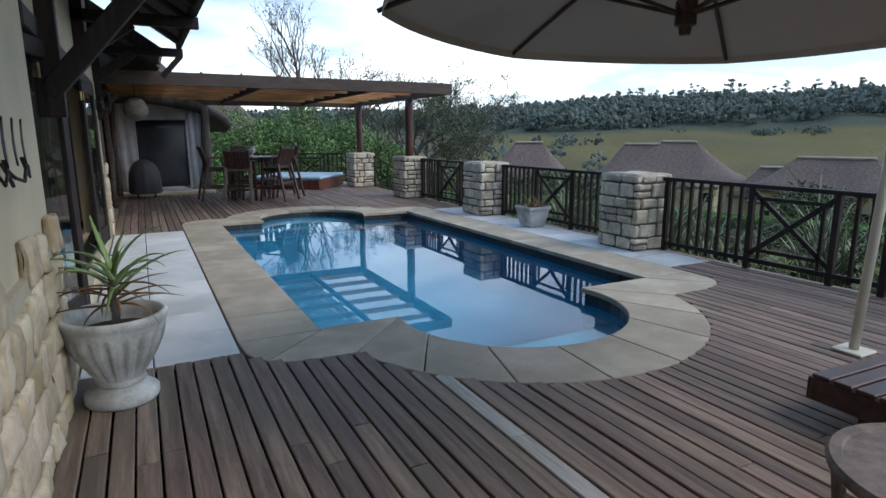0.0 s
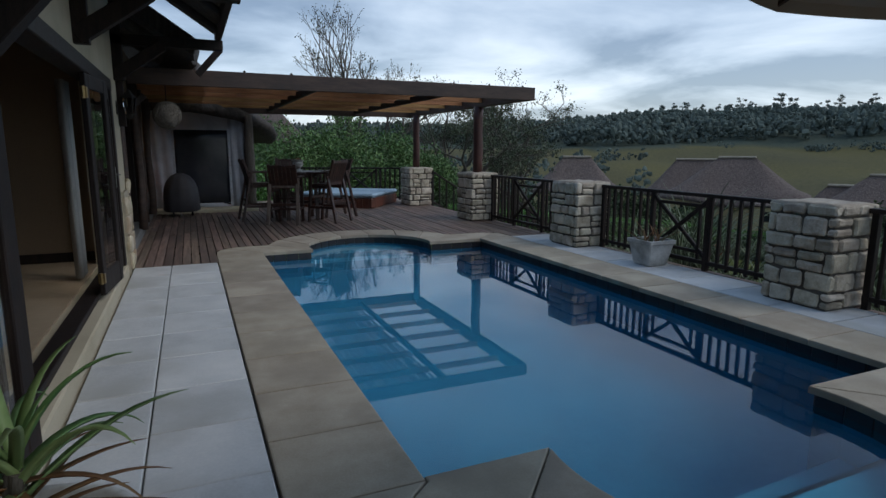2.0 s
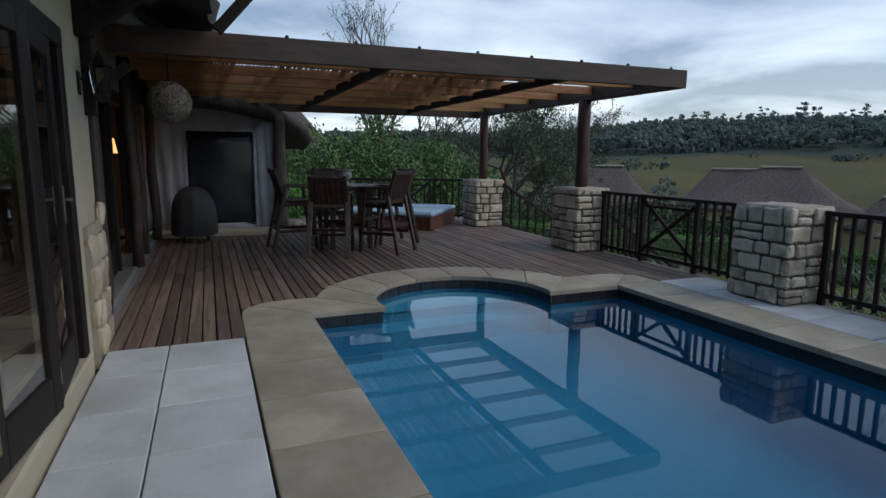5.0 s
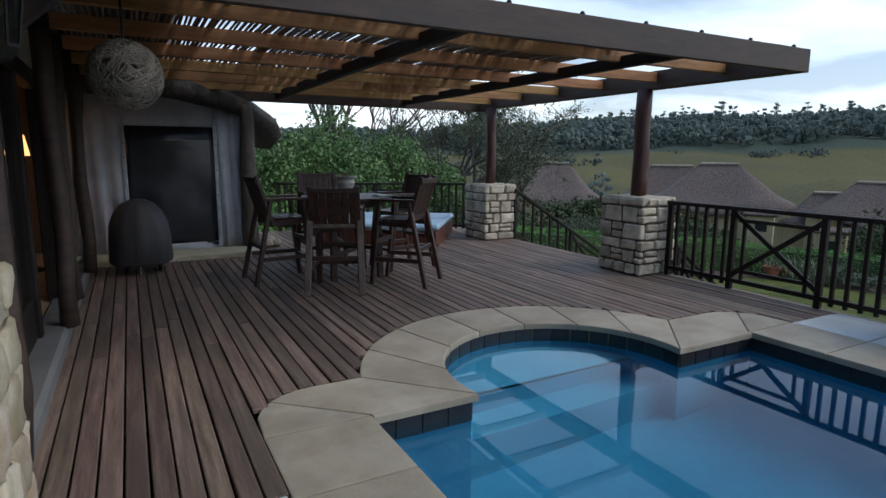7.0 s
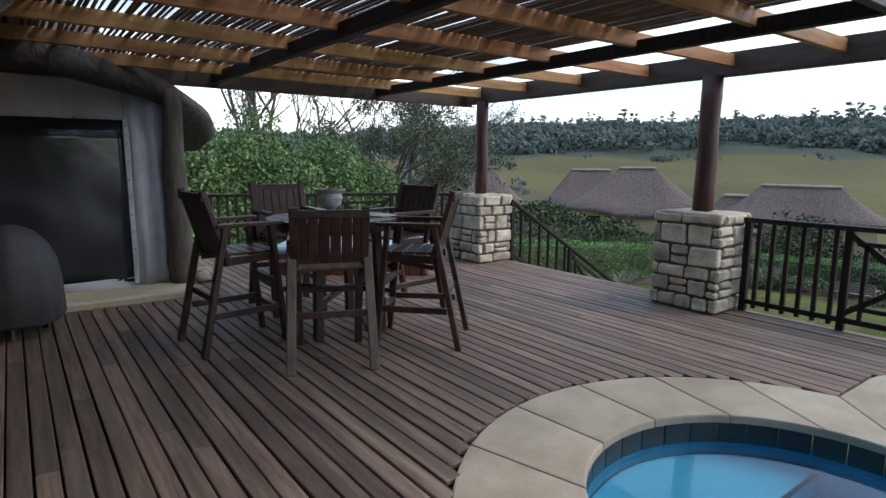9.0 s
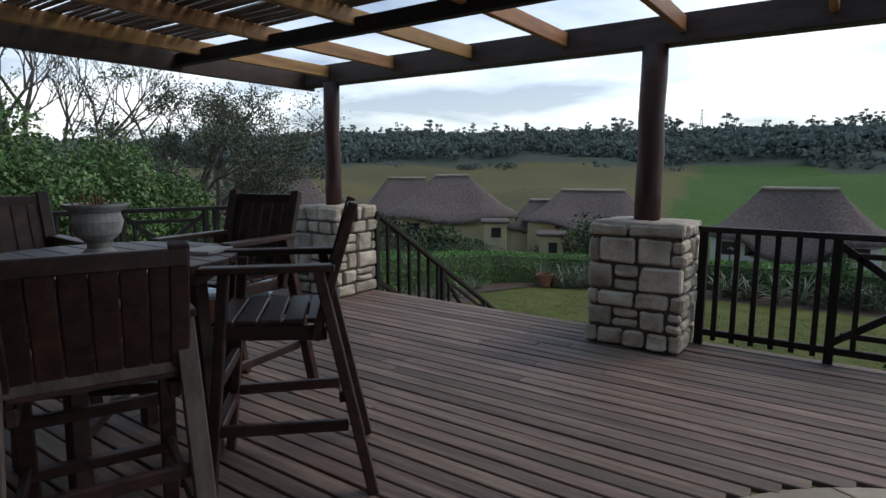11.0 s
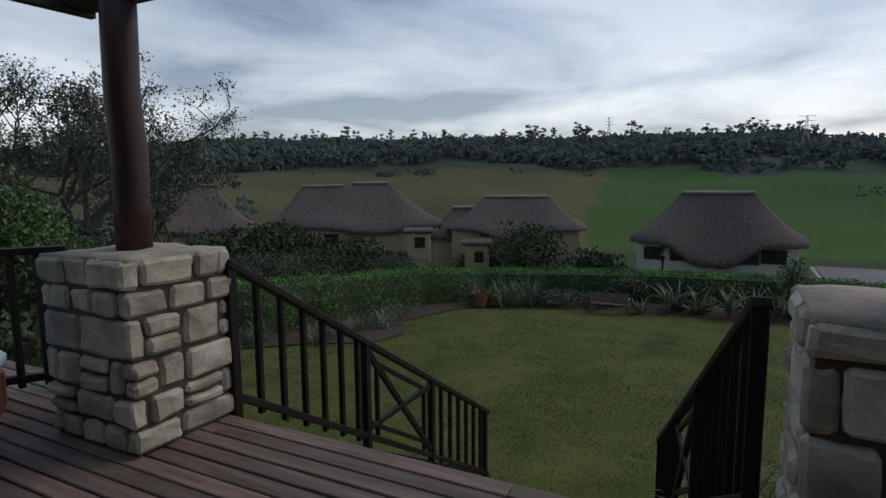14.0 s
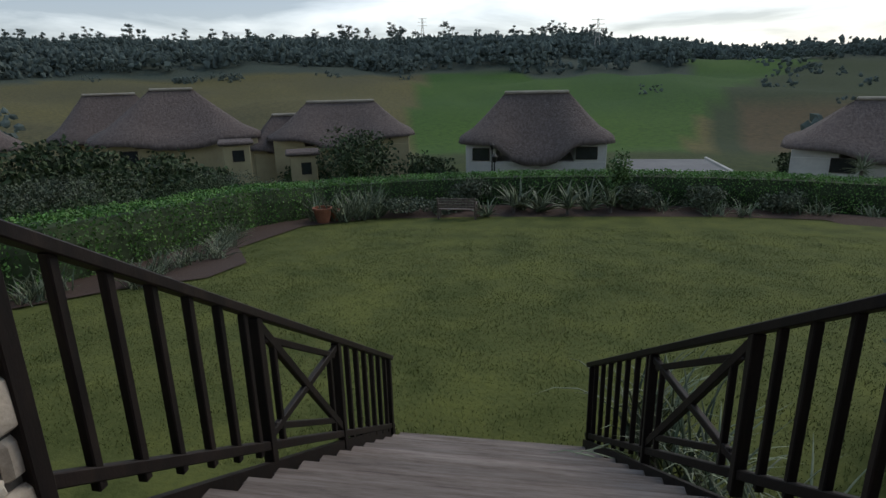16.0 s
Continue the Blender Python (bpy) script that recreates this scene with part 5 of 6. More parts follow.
for k in range(20):
    strap_leaf(bm, (0.012, 0.008, 0.54 + 0.007 * k), k * 2.4 + 0.7, arng.uniform(0.28, 0.44), 0.03, arng.uniform(-0.05, 0.4), arng.uniform(0.3, 1.3), arng, arng.uniform(-1.0, 1.0), n=9)
smooth(part("dry_leaves", bm, M_ALOEDRY, pot, "dry rust-brown lower leaves"))

# square planter by the balustrade
planter = thing("square_planter", pose(5.45, 4.3, 0.0) @ Matrix.Scale(0.92, 4), "square grey concrete planter with a half-dead aloe", "planter")
bm = bmesh.new()
pr = [(0.15, 0.0), (0.165, 0.03), (0.215, 0.3), (0.235, 0.315), (0.235, 0.36), (0.205, 0.36), (0.195, 0.29), (0.0, 0.29)]
rings = [[bm.verts.new((r * sx, r * sy, z)) for sx, sy in ((-1, -1), (1, -1), (1, 1), (-1, 1))] for r, z in pr[:-1]]
for a, b in zip(rings, rings[1:]):
    for k in range(4):
        bm.faces.new((a[k], a[(k + 1) % 4], b[(k + 1) % 4], b[k]))
bm.faces.new(rings[0][::-1])
bm.faces.new(rings[-1])
bmesh.ops.bevel(bm, geom=[e for e in bm.edges if abs(e.verts[0].co.z - e.verts[1].co.z) > 0.02], offset=0.015, segments=1, affect="EDGES")
part("box", bm, M_POT, planter)
bm = bmesh.new()
for k in range(16):
    strap_leaf(bm, (0.1 * math.cos(k), 0.1 * math.sin(k), 0.29), k * 2.4, arng.uniform(0.28, 0.46), 0.032, arng.uniform(0.6, 1.4), arng.uniform(0.3, 1.2), arng)
smooth(part("dry_leaves", bm, M_ALOEDRY, planter, "dry reddish aloe leaves"))
bm = bmesh.new()
for k in range(10):
    strap_leaf(bm, (0.08 * math.cos(k * 2), 0.08 * math.sin(k * 2), 0.29), k * 2.1, arng.uniform(0.22, 0.34), 0.03, arng.uniform(0.4, 1.0), arng.uniform(0.3, 1.2), arng)
smooth(part("leaves", bm, M_STRAP, planter))

# ---- cantilever umbrella, slatted lounger, glass side table ----
umb = thing("cantilever_umbrella", pose(2.43, -1.13, 0), "taupe cloth cantilever umbrella on a cream mast", "umbrella")
mast = (1.64, -0.21)
bm = bmesh.new()
tube(bm, [(mast[0], mast[1], 0.02), (mast[0] + 0.1, mast[1], 1.2), (mast[0] + 0.21, mast[1], 2.5)], 0.032, 12)
smooth(part("mast", bm, M_CREAMPOLE, umb, "cream painted mast"))
bm = bmesh.new()
tube(bm, [(mast[0] + 0.21, mast[1], 2.46), (1.0, -0.13, 2.86), (0.0, 0.0, 2.9)], 0.026, 10)
tube(bm, [(mast[0] + 0.14, mast[1], 1.7), (mast[0] + 0.1, mast[1] + 0.02, 2.1), (1.3, -0.16, 2.68)], 0.016, 8)
smooth(part("arm", bm, M_CREAMPOLE, umb))
part("base_plate", boxed((mast[0] - 0.1, mast[1] - 0.1, 0.0), (mast[0] + 0.1, mast[1] + 0.1, 0.018), 0.005), M_CREAMPOLE, umb)
RIM_R, RIM_Z, TOP_Z, RIBS = 1.6, 2.105, 2.62, 6


def canopy_z(x, f):
    """The cloth's height, falling from the top to the rim and hanging a little askew."""
    return TOP_Z - (TOP_Z - RIM_Z) * f ** 1.15 - 0.04 * x


bm = bmesh.new()
n_r, n_a = 8, 72
grid = []
for i in range(1, n_r + 1):
    f = i / n_r
    ring = []
    for k in range(n_a):
        a = 2 * math.pi * k / n_a + math.pi / RIBS
        q = abs((k % (n_a // RIBS)) / (n_a // RIBS) - 0.5) * 2          # 1 on a rib, 0 between
        rr = RIM_R * f * (1 - 0.05 * (1 - q * q) * f)
        ring.append(bm.verts.new((rr * math.cos(a), rr * math.sin(a), canopy_z(rr * math.cos(a), f) + 0.03 * (1 - q * q) * f * (1 - f))))
    grid.append(ring)
for a, b in zip(grid, grid[1:]):
    for k in range(n_a):
        bm.faces.new((a[k], a[(k + 1) % n_a], b[(k + 1) % n_a], b[k]))
peak = bm.verts.new((0, 0, TOP_Z + 0.01))
for k in range(n_a):
    bm.faces.new((peak, grid[0][k], grid[0][(k + 1) % n_a]))
hem = [bm.verts.new((v.co.x * 1.004, v.co.y * 1.004, v.co.z - 0.05)) for v in grid[-1]]
for k in range(n_a):
    bm.faces.new((grid[-1][k], grid[-1][(k + 1) % n_a], hem[(k + 1) % n_a], hem[k]))
ob = part("canopy", bm, M_UMBRELLA, umb, "taupe cloth canopy")
ob.modifiers.new("thickness", "SOLIDIFY").thickness = 0.004
bm = bmesh.new()
tube(bm, [(0, 0, 1.99), (0, 0, 2.03), (0, 0, 2.04), (0, 0, 2.16), (0, 0, 2.17), (0, 0, 2.9)], [0.028, 0.034, 0.055, 0.055, 0.03, 0.03], 12)
part("hub", bm, M_CHAIR, umb)
for k in range(RIBS):
    a = 2 * math.pi * k / RIBS + math.pi / RIBS
    ca, sa = math.cos(a), math.sin(a)
    bm = bmesh.new()
    tube(bm, [(0.03 * ca, 0.03 * sa, TOP_Z - 0.03)] + [(RIM_R * f * ca, RIM_R * f * sa, canopy_z(RIM_R * f * ca, f) - 0.015) for f in (0.25, 0.5, 0.75, 1.0)] + [(RIM_R * 1.02 * ca, RIM_R * 1.02 * sa, canopy_z(RIM_R * ca, 1.0) - 0.03)], 0.013, 6)
    part("rib", bm, M_CHAIR, umb)
    bm = bmesh.new()
    tube(bm, [(0.04 * ca, 0.04 * sa, 2.1), (RIM_R * 0.5 * ca, RIM_R * 0.5 * sa, canopy_z(RIM_R * 0.5 * ca, 0.5) - 0.03)], 0.012, 6)
    part("strut", bm, M_CHAIR, umb)

lounger = thing("sun_lounger", pose(3.12, -2.66, 0, 0, 0, -2), "low dark slatted timber sun lounger on the deck", "lounger")
for sx in (-1, 1):
    bar_part("side_rail", lounger, (sx * 0.31, -0.9, 0.17), (sx * 0.31, 0.88, 0.17), 0.045, 0.12, M_CHAIR)
    for y in (-0.7, 0.62):
        bar_part("leg", lounger, (sx * 0.27, y, 0.0), (sx * 0.27, y, 0.13), 0.06, 0.07, M_CHAIR)
bar_part("end_rail", lounger, (-0.33, 0.88, 0.17), (0.33, 0.88, 0.17), 0.04, 0.12, M_CHAIR)
for k in range(17):
    bar_part("slat", lounger, (-0.33, -0.86 + 0.106 * k, 0.242), (0.33, -0.86 + 0.106 * k, 0.242), 0.09, 0.022, M_CHAIR)

side = thing("side_table", pose(1.93, -2.72, 0), "round low side table with a brown rim", "side table")
part("rim", spun([(0.3, 0.42), (0.345, 0.42), (0.35, 0.44), (0.34, 0.458), (0.305, 0.458), (0.3, 0.45)], 48), M_CHAIRGREY, side, "brown timber rim")
part("glass_top", spun([(0.0, 0.438), (0.3, 0.438), (0.3, 0.446), (0.0, 0.446)], 40), M_GLASS, side).visible_shadow = False
for k in range(3):
    a = 2.1 * k
    bar_part("leg", side, (0.26 * math.cos(a), 0.26 * math.sin(a), 0.0), (0.31 * math.cos(a), 0.31 * math.sin(a), 0.42), 0.035, 0.035, M_CHAIRGREY)

# ---- garden and valley ----
def quads(points, size, rng, stretch=1.6, droop=0.3, flat=0.0):
    """Arrays for many small pointed leaves at the given places."""
    pts = np.asarray(points, float)
    n = len(pts)
    g = np.random.default_rng(rng.randrange(1 << 30))
    d = g.normal(size=(n, 3))
    d[:, 2] -= droop
    d /= np.linalg.norm(d, axis=1)[:, None]
    u = np.cross(d, g.normal(size=(n, 3)))
    u /= np.linalg.norm(u, axis=1)[:, None] + 1e-9
    s = size * g.uniform(0.6, 1.3, n)[:, None]
    v = np.empty((n, 4, 3))
    v[:, 0], v[:, 1], v[:, 2], v[:, 3] = pts - d * s * stretch * 0.5, pts + u * s * 0.5, pts + d * s * stretch * 0.5, pts - u * s * 0.5
    return v.reshape(-1, 3)


def leaf_mesh(name, points, size, material, parent, rng, stretch=1.6, droop=0.3, label=""):
    v = quads(points, size, rng, stretch, droop)
    me = bpy.data.meshes.new(name)
    me.from_pydata(v.tolist(), [], np.arange(len(v)).reshape(-1, 4).tolist())
    me.materials.append(material)
    ob = new(name, me)
    if parent is not None:
        ob.parent = parent
    if label:
        ob["label"] = label
    return ob


def grow(bm, p, d, length, radius, depth, rng, tips, spread=0.6, lift=0.15, wander=0.25, splits=(2, 3), shrink=0.72):
    """A limb with its side limbs; the ends of the twigs are gathered in tips."""
    pts, q, dd = [Vector(p)], Vector(p), Vector(d).normalized()
    n = 4 if depth > 1 else 3
    for _ in range(n):
        dd = (dd + Vector((rng.uniform(-1, 1), rng.uniform(-1, 1), rng.uniform(-1, 1))) * wander * 0.5 + Vector((0, 0, lift * 0.3))).normalized()
        q = q + dd * length / n
        pts.append(q.copy())
    tube(bm, pts, [radius * (1 - 0.4 * k / n) for k in range(n + 1)], 6 if depth > 2 else 4, caps=False)
    if depth == 0:
        tips.extend(pts[1:])
        return
    if depth == 1:
        tips.append(pts[-2])
    for k in range(rng.randint(*splits)):
        base = pts[-1] if k < 2 else pts[rng.randint(2, n)]
        side = Vector((rng.uniform(-1, 1), rng.uniform(-1, 1), rng.uniform(-0.5, 0.8))).normalized()
        grow(bm, base, dd * (1 - spread) + side * spread + Vector((0, 0, lift)), length * shrink * rng.uniform(0.75, 1.15), radius * 0.6, depth - 1, rng, tips, spread, lift, wander, splits, shrink)


def tree(name, x, y, height, seed, label, leaf, leaf_size, per_tip, depth=5, spread=0.55, splits=(2, 3), lift=0.15, stems=1, z=None, trunk=0.28, droop=0.3, cloud=0.25, reach=0.0):
    rng = random.Random(seed)
    zg = ground_z(x, y) if z is None else z
    t = thing(name, pose(x, y, zg), label, "tree")
    bm, tips = bmesh.new(), []
    for s in range(stems):
        a = rng.uniform(0, 6.28)
        grow(bm, (0.15 * s * math.cos(a), 0.15 * s * math.sin(a), -0.1), (0.25 * math.cos(a) * (stems > 1), 0.25 * math.sin(a) * (stems > 1), 1), height * trunk, height * 0.016, depth, rng, tips, spread, lift, 0.16, splits)
    k = height / max(p.z for p in tips)
    kx = reach / sorted(math.hypot(p.x, p.y) for p in tips)[int(len(tips) * 0.96)] if reach else k
    bmesh.ops.scale(bm, vec=(kx, kx, k), verts=bm.verts)
    tips = [Vector((p.x * kx, p.y * kx, p.z * k)) for p in tips]
    smooth(part("trunk", bm, M_BARK, t, "grey-brown trunk and limbs"))
    if per_tip:
        pts = []
        for p in tips:
            for _ in range(per_tip):
                pts.append((p.x + rng.gauss(0, cloud), p.y + rng.gauss(0, cloud), p.z + rng.gauss(0, cloud * 0.7)))
        leaf_mesh("crown", pts, leaf_size, leaf, t, rng, droop=droop)
    return t


tree("bare_tree", 8.7, 31.5, 11.3, 41, "tall nearly leafless tree behind the deck", M_LEAFGREY, 0.06, 1, 6, 0.4, (2, 3), 0.14, stems=2, cloud=0.1)
tree("bare_tree", 11.8, 34.5, 10.2, 42, "tall sparse tree with dark branches", M_LEAFGREY, 0.06, 1, 6, 0.4, (2, 3), 0.14, cloud=0.12)
tree("acacia_tree", 17.1, 33.4, 10.4, 45, "spreading thorn tree with thin feathery foliage", M_LEAFGREY, 0.075, 5, 6, 0.5, (2, 3), 0.03, stems=5, trunk=0.24, cloud=0.2, reach=5.4)
tree("acacia_tree", 22.5, 36.5, 7.6, 47, "smaller thorn tree with thin feathery foliage", M_LEAFGREY, 0.075, 5, 5, 0.5, (2, 3), 0.04, stems=4, trunk=0.24, cloud=0.22, reach=3.6)


def shrub(name, x, y, w, d, h, seed, label, leaf, leaf_size, n, category="shrub", group="", z=None, stems=5, shell=0.5):
    """A bush of uneven lobes: stems and a shell of leaves with gaps."""
    rng = random.Random(seed)
    zg = ground_z(x, y) if z is None else z
    t = thing(name, pose(x, y, zg), label, category, group)
    bm = bmesh.new()
    lobes = []
    for k in range(max(4, stems * 2)):
        a, f = rng.uniform(0, 6.28), rng.uniform(0.1, 0.75)
        lobes.append((Vector((w / 2 * f * math.cos(a), d / 2 * f * math.sin(a), h * rng.uniform(0.3, 0.78))), rng.uniform(0.2, 0.34)))
    for c, r in lobes[:stems]:
        tube(bm, [(c.x * 0.1, c.y * 0.1, -0.05), (c.x * 0.5, c.y * 0.5, c.z * 0.5), c], [0.012 * h + 0.01, 0.009 * h + 0.006, 0.004], 5)
    part("stems", bm, M_BARK, t)
    pts = []
    for _ in range(n):
        c, r = rng.choice(lobes)
        v = Vector((rng.gauss(0, 1), rng.gauss(0, 1), rng.gauss(0, 1))).normalized() * (rng.uniform(shell, 1.0) ** 0.6)
        lump = 1 + 0.35 * noise.noise(v * 3 + c * 2)
        p = c + Vector((v.x * w * r, v.y * d * r, v.z * h * r)) * lump * 1.15
        if p.z > 0.02:
            pts.append(p)
    leaf_mesh("foliage", pts, leaf_size, leaf, t, rng)
    return t


GREENSHRUB = "dense green leafy shrub beyond the deck"
for k, (x, y, w, h) in enumerate(((4.4, 25.0, 3.6, 4.7), (6.6, 26.0, 4.2, 5.0), (9.0, 26.4, 4.0, 4.5), (11.2, 27.5, 3.8, 4.0), (2.4, 27.5, 4.0, 5.2), (13.4, 29.0, 3.4, 3.3), (7.8, 29.5, 4.0, 5.6))):
    shrub("leafy_shrub", x, y, w, w * 0.9, h, 60 + k, GREENSHRUB, M_LEAF, 0.085, 15000, group="shrubs behind the deck", stems=6)
shrub("trimmed_bush", 2.1, 19.5, 2.6, 2.0, 3.3, 71, "bright green clipped bush beside the canvas room", M_HEDGE, 0.07, 7000, z=-2.4)
for k, (x, y, w, h) in enumerate(((20.5, 26.5, 4.5, 2.6), (24.0, 27.5, 5.0, 2.8), (27.5, 26.0, 4.2, 2.6), (30.5, 24.5, 4.0, 2.4), (18.0, 24.5, 3.4, 2.2), (15.0, 25.5, 3.6, 2.4), (33.0, 28.0, 4.0, 3.2), (12.2, 26.0, 3.2, 2.6))):
    shrub("garden_shrub", x, y, w, w * 0.8, h * 0.72, 80 + k, "loose grey-green shrub behind the hedge", M_LEAFGREY if k % 3 == 0 else M_LEAFDARK, 0.06, 8000, group="shrubs behind the hedge", stems=6)
for k, (x, y, w, h) in enumerate(((52.0, 27.0, 8.0, 6.0), (58.0, 33.5, 5.0, 3.6), (41.0, 37.5, 6.0, 4.6), (53.0, 20.0, 5.0, 3.2), (34.0, 37.0, 6.0, 4.4), (30.0, 38.0, 7.0, 4.6), (44.0, 46.0, 8.0, 5.0), (26.0, 44.0, 8.0, 5.0), (61.0, -13.0, 6.0, 3.4), (34.0, 30.0, 4.0, 2.8))):
    shrub("broad_tree", x, y, w, w * 0.9, h, 100 + k, "dark rounded tree among the cottages", M_LEAFDARK, 0.2, 4200, "tree", "trees among the cottages", stems=6)

# hedge round the lawn
hedge_line = [(11.5, 23.2), (14.7, 21.7), (19.0, 21.4), (22.8, 21.4), (26.5, 20.1), (28.6, 17.6), (29.2, 14.0), (29.0, 9.0), (28.6, 4.0), (28.0, -2.0), (27.2, -9.0), (26.4, -18.0)]
hedge = thing("hedge", pose(0, 0, 0), "clipped green hedge curving round the lawn", "hedge")
hrng = random.Random(7)
bm = bmesh.new()
pts, prev, halfw, hh = [], None, 0.62, 1.35
dense = []
for (xa, ya), (xb, yb) in zip(hedge_line, hedge_line[1:]):
    n = max(2, int(math.hypot(xb - xa, yb - ya) / 0.8))
    dense += [(xa + (xb - xa) * k / n, ya + (yb - ya) * k / n) for k in range(n)]
for k, (x, y) in enumerate(dense):
    xn, yn = dense[min(k + 1, len(dense) - 1)]
    xp, yp = dense[max(k - 1, 0)]
    t = Vector((xn - xp, yn - yp, 0)).normalized()
    s = Vector((-t.y, t.x, 0))
    z = ground_z(x, y)
    c = Vector((x, y, z))
    ring = [bm.verts.new(c + s * a + Vector((0, 0, b))) for a, b in ((-halfw * 0.85, 0), (-halfw * 0.95, hh * 0.6), (-halfw * 0.8, hh - 0.1), (0, hh - 0.05), (halfw * 0.8, hh - 0.1), (halfw * 0.95, hh * 0.6), (halfw * 0.85, 0))]
    if prev:
        for j in range(6):
            bm.faces.new((prev[j], prev[j + 1], ring[j + 1], ring[j]))
    prev = ring
    near = y > -6
    for _ in range(1100 if near else 300):
        u, w = hrng.uniform(-0.45, 0.45), hrng.random()
        if w < 0.45:
            a, b = hrng.uniform(-halfw, halfw), hh + hrng.gauss(0, 0.035)
        else:
            a, b = hrng.choice((-1, 1)) * (halfw + hrng.gauss(0, 0.035)), hrng.uniform(0.03, hh)
        q = c + s * a + t * u + Vector((0, 0, b + 0.05 * noise.noise(Vector((x + u, y, 3.0)))))
        pts.append(q)
# body in a darker green than its leaves: the sides' shade put in as colour
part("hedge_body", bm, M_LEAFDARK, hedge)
leaf_mesh("hedge_leaves", pts, 0.05, M_HEDGE, hedge, hrng)
hedge_b = thing("hedge", pose(0, 0, 0), "low clipped hedge before the cottages", "hedge")
pts = []
bm = bmesh.new()
for x0, y0, x1, y1 in ((41.0, 12.2, 40.0, 19.5), (44.0, 24.0, 43.0, 32.0)):
    for k in range(1800):
        f = hrng.random()
        x, y = x0 + (x1 - x0) * f, y0 + (y1 - y0) * f
        pts.append((x + hrng.uniform(-0.7, 0.7), y, ground_z(x, y) + hrng.uniform(0.1, 1.3)))
    box(bm, (min(x0, x1) - 0.5, y0, ground_z(x0, y0) - 0.3), (max(x0, x1) + 0.5, y1, ground_z(x0, y0) + 1.0))
part("hedge_body", bm, M_HEDGE, hedge_b)
leaf_mesh("hedge_leaves", pts, 0.16, M_HEDGE, hedge_b, hrng)

# planting bed along the hedge
bed = [(11.0, 21.8), (14.5, 19.6), (15.6, 18.4), (17.2, 18.3), (19.0, 19.5), (23.0, 19.3), (25.0, 17.5), (25.4, 14.0), (25.9, 9.5), (26.2, 5.0), (26.0, 1.5), (23.8, 0.4), (23.6, -6.0), (27.6, -8.0), (28.6, 4.0), (29.0, 12.0), (28.2, 17.6), (26.2, 19.9), (22.8, 21.0), (14.7, 21.6)]
bm = bmesh.new()
bmesh.ops.triangle_fill(bm, edges=[bm.edges.new(e) for e in (lambda vs: list(zip(vs, vs[1:] + vs[:1])))([bm.verts.new((x, y, 0)) for x, y in bed])])
bmesh.ops.subdivide_edges(bm, edges=bm.edges[:], cuts=5, use_grid_fill=True)
for v in bm.verts:
    v.co.z = ground_z(v.co.x, v.co.y) + 0.035
bmesh.ops.recalc_face_normals(bm, faces=bm.faces)
tagged(part("flower_bed", bm, M_SOIL), "dark soil bed along the hedge", "bed", kind="structure")


def rosette(name, x, y, n, length, width, seed, label, leaf, rise=(0.4, 1.2), droop=(0.3, 1.3), group="bed plants", stem=0.0, z=None, spread=0.12):
    rng = random.Random(seed)
    t = thing(name, pose(x, y, ground_z(x, y) if z is None else z), label, "plant", group)
    bm = bmesh.new()
    for k in range(n):
        a = rng.uniform(0, 6.28)
        strap_leaf(bm, (spread * rng.uniform(-1, 1), spread * rng.uniform(-1, 1), stem), a, length * rng.uniform(0.7, 1.2), width, rng.uniform(*rise), rng.uniform(*droop), rng, n=5)
    smooth(part("leaves", bm, leaf, t))
    if stem:
        bm = bmesh.new()
        tube(bm, [(0, 0, -0.05), (0.03, 0, stem * 0.5), (0, 0, stem + 0.03)], 0.06, 7, 0.1, rng)
        part("stem", bm, M_BARK, t)
    return t


grng = random.Random(77)
for k, (x, y, L, n) in enumerate(((25.6, 14.9 - 1.7, 0.6, 22), (26.3, 12.2, 0.8, 24), (26.6, 11.2, 0.9, 26), (26.2, 10.2, 0.8, 24), (27.0, 9.4, 1.0, 26), (26.6, 8.6, 0.8, 20), (26.9, 11.9, 1.0, 26))):
    rosette("aloe", x, y, n, L * 1.35, 0.15, 200 + k, "grey-green aloe rosette in the bed", M_STRAP, (0.3, 1.3), (0.2, 1.0), stem=0.3 if k % 2 else 0.05)
for k, (x, y) in enumerate(((24.4, 18.4), (24.9, 17.9), (25.3, 17.4), (24.2, 19.2), (25.6, 18.2), (26.0, 17.6))):
    rosette("strappy_clump", x, y, 34, 1.15, 0.09, 220 + k, "tall strap-leaved clump by the hedge", M_STRAP, (0.7, 1.4), (0.3, 1.0), spread=0.3)
for k in range(16):
    x = 13.2 + 0.5 * k + grng.uniform(-0.2, 0.2)
    y = (20.6 if x < 14.5 else 19.3 if x < 18.5 else 20.1) + grng.uniform(-0.3, 0.5)
    rosette("agapanthus", x, y, 26, 0.65, 0.045, 240 + k, "grey strap-leaved clump in the bed", M_STRAP, (0.5, 1.4), (0.4, 1.5), spread=0.2)
for k in range(9):
    rosette("agapanthus", 26.8 + grng.uniform(-0.4, 0.6), 7.6 - 1.3 * k + grng.uniform(-0.4, 0.4), 30, 0.75, 0.06, 260 + k, "grey strap-leaved clump in the bed", M_STRAP, (0.4, 1.4), (0.4, 1.5), spread=0.3)
for k, (x, y, w, h) in enumerate(((25.9, 16.2, 2.2, 0.6), (26.4, 14.9, 1.6, 0.55), (27.2, 7.6, 1.4, 1.0), (27.1, 5.2, 1.6, 1.0), (27.3, 2.4, 1.5, 0.8), (27.4, 14.0, 1.3, 1.2), (25.2, -1.5, 2.0, 0.5), (25.6, -4.0, 2.4, 0.5))):
    shrub("bed_shrub", x, y, w, w, h, 280 + k, "low rounded grey-green shrub in the bed", M_LEAFGREY, 0.07, 1700, group="low bed shrubs", stems=4)
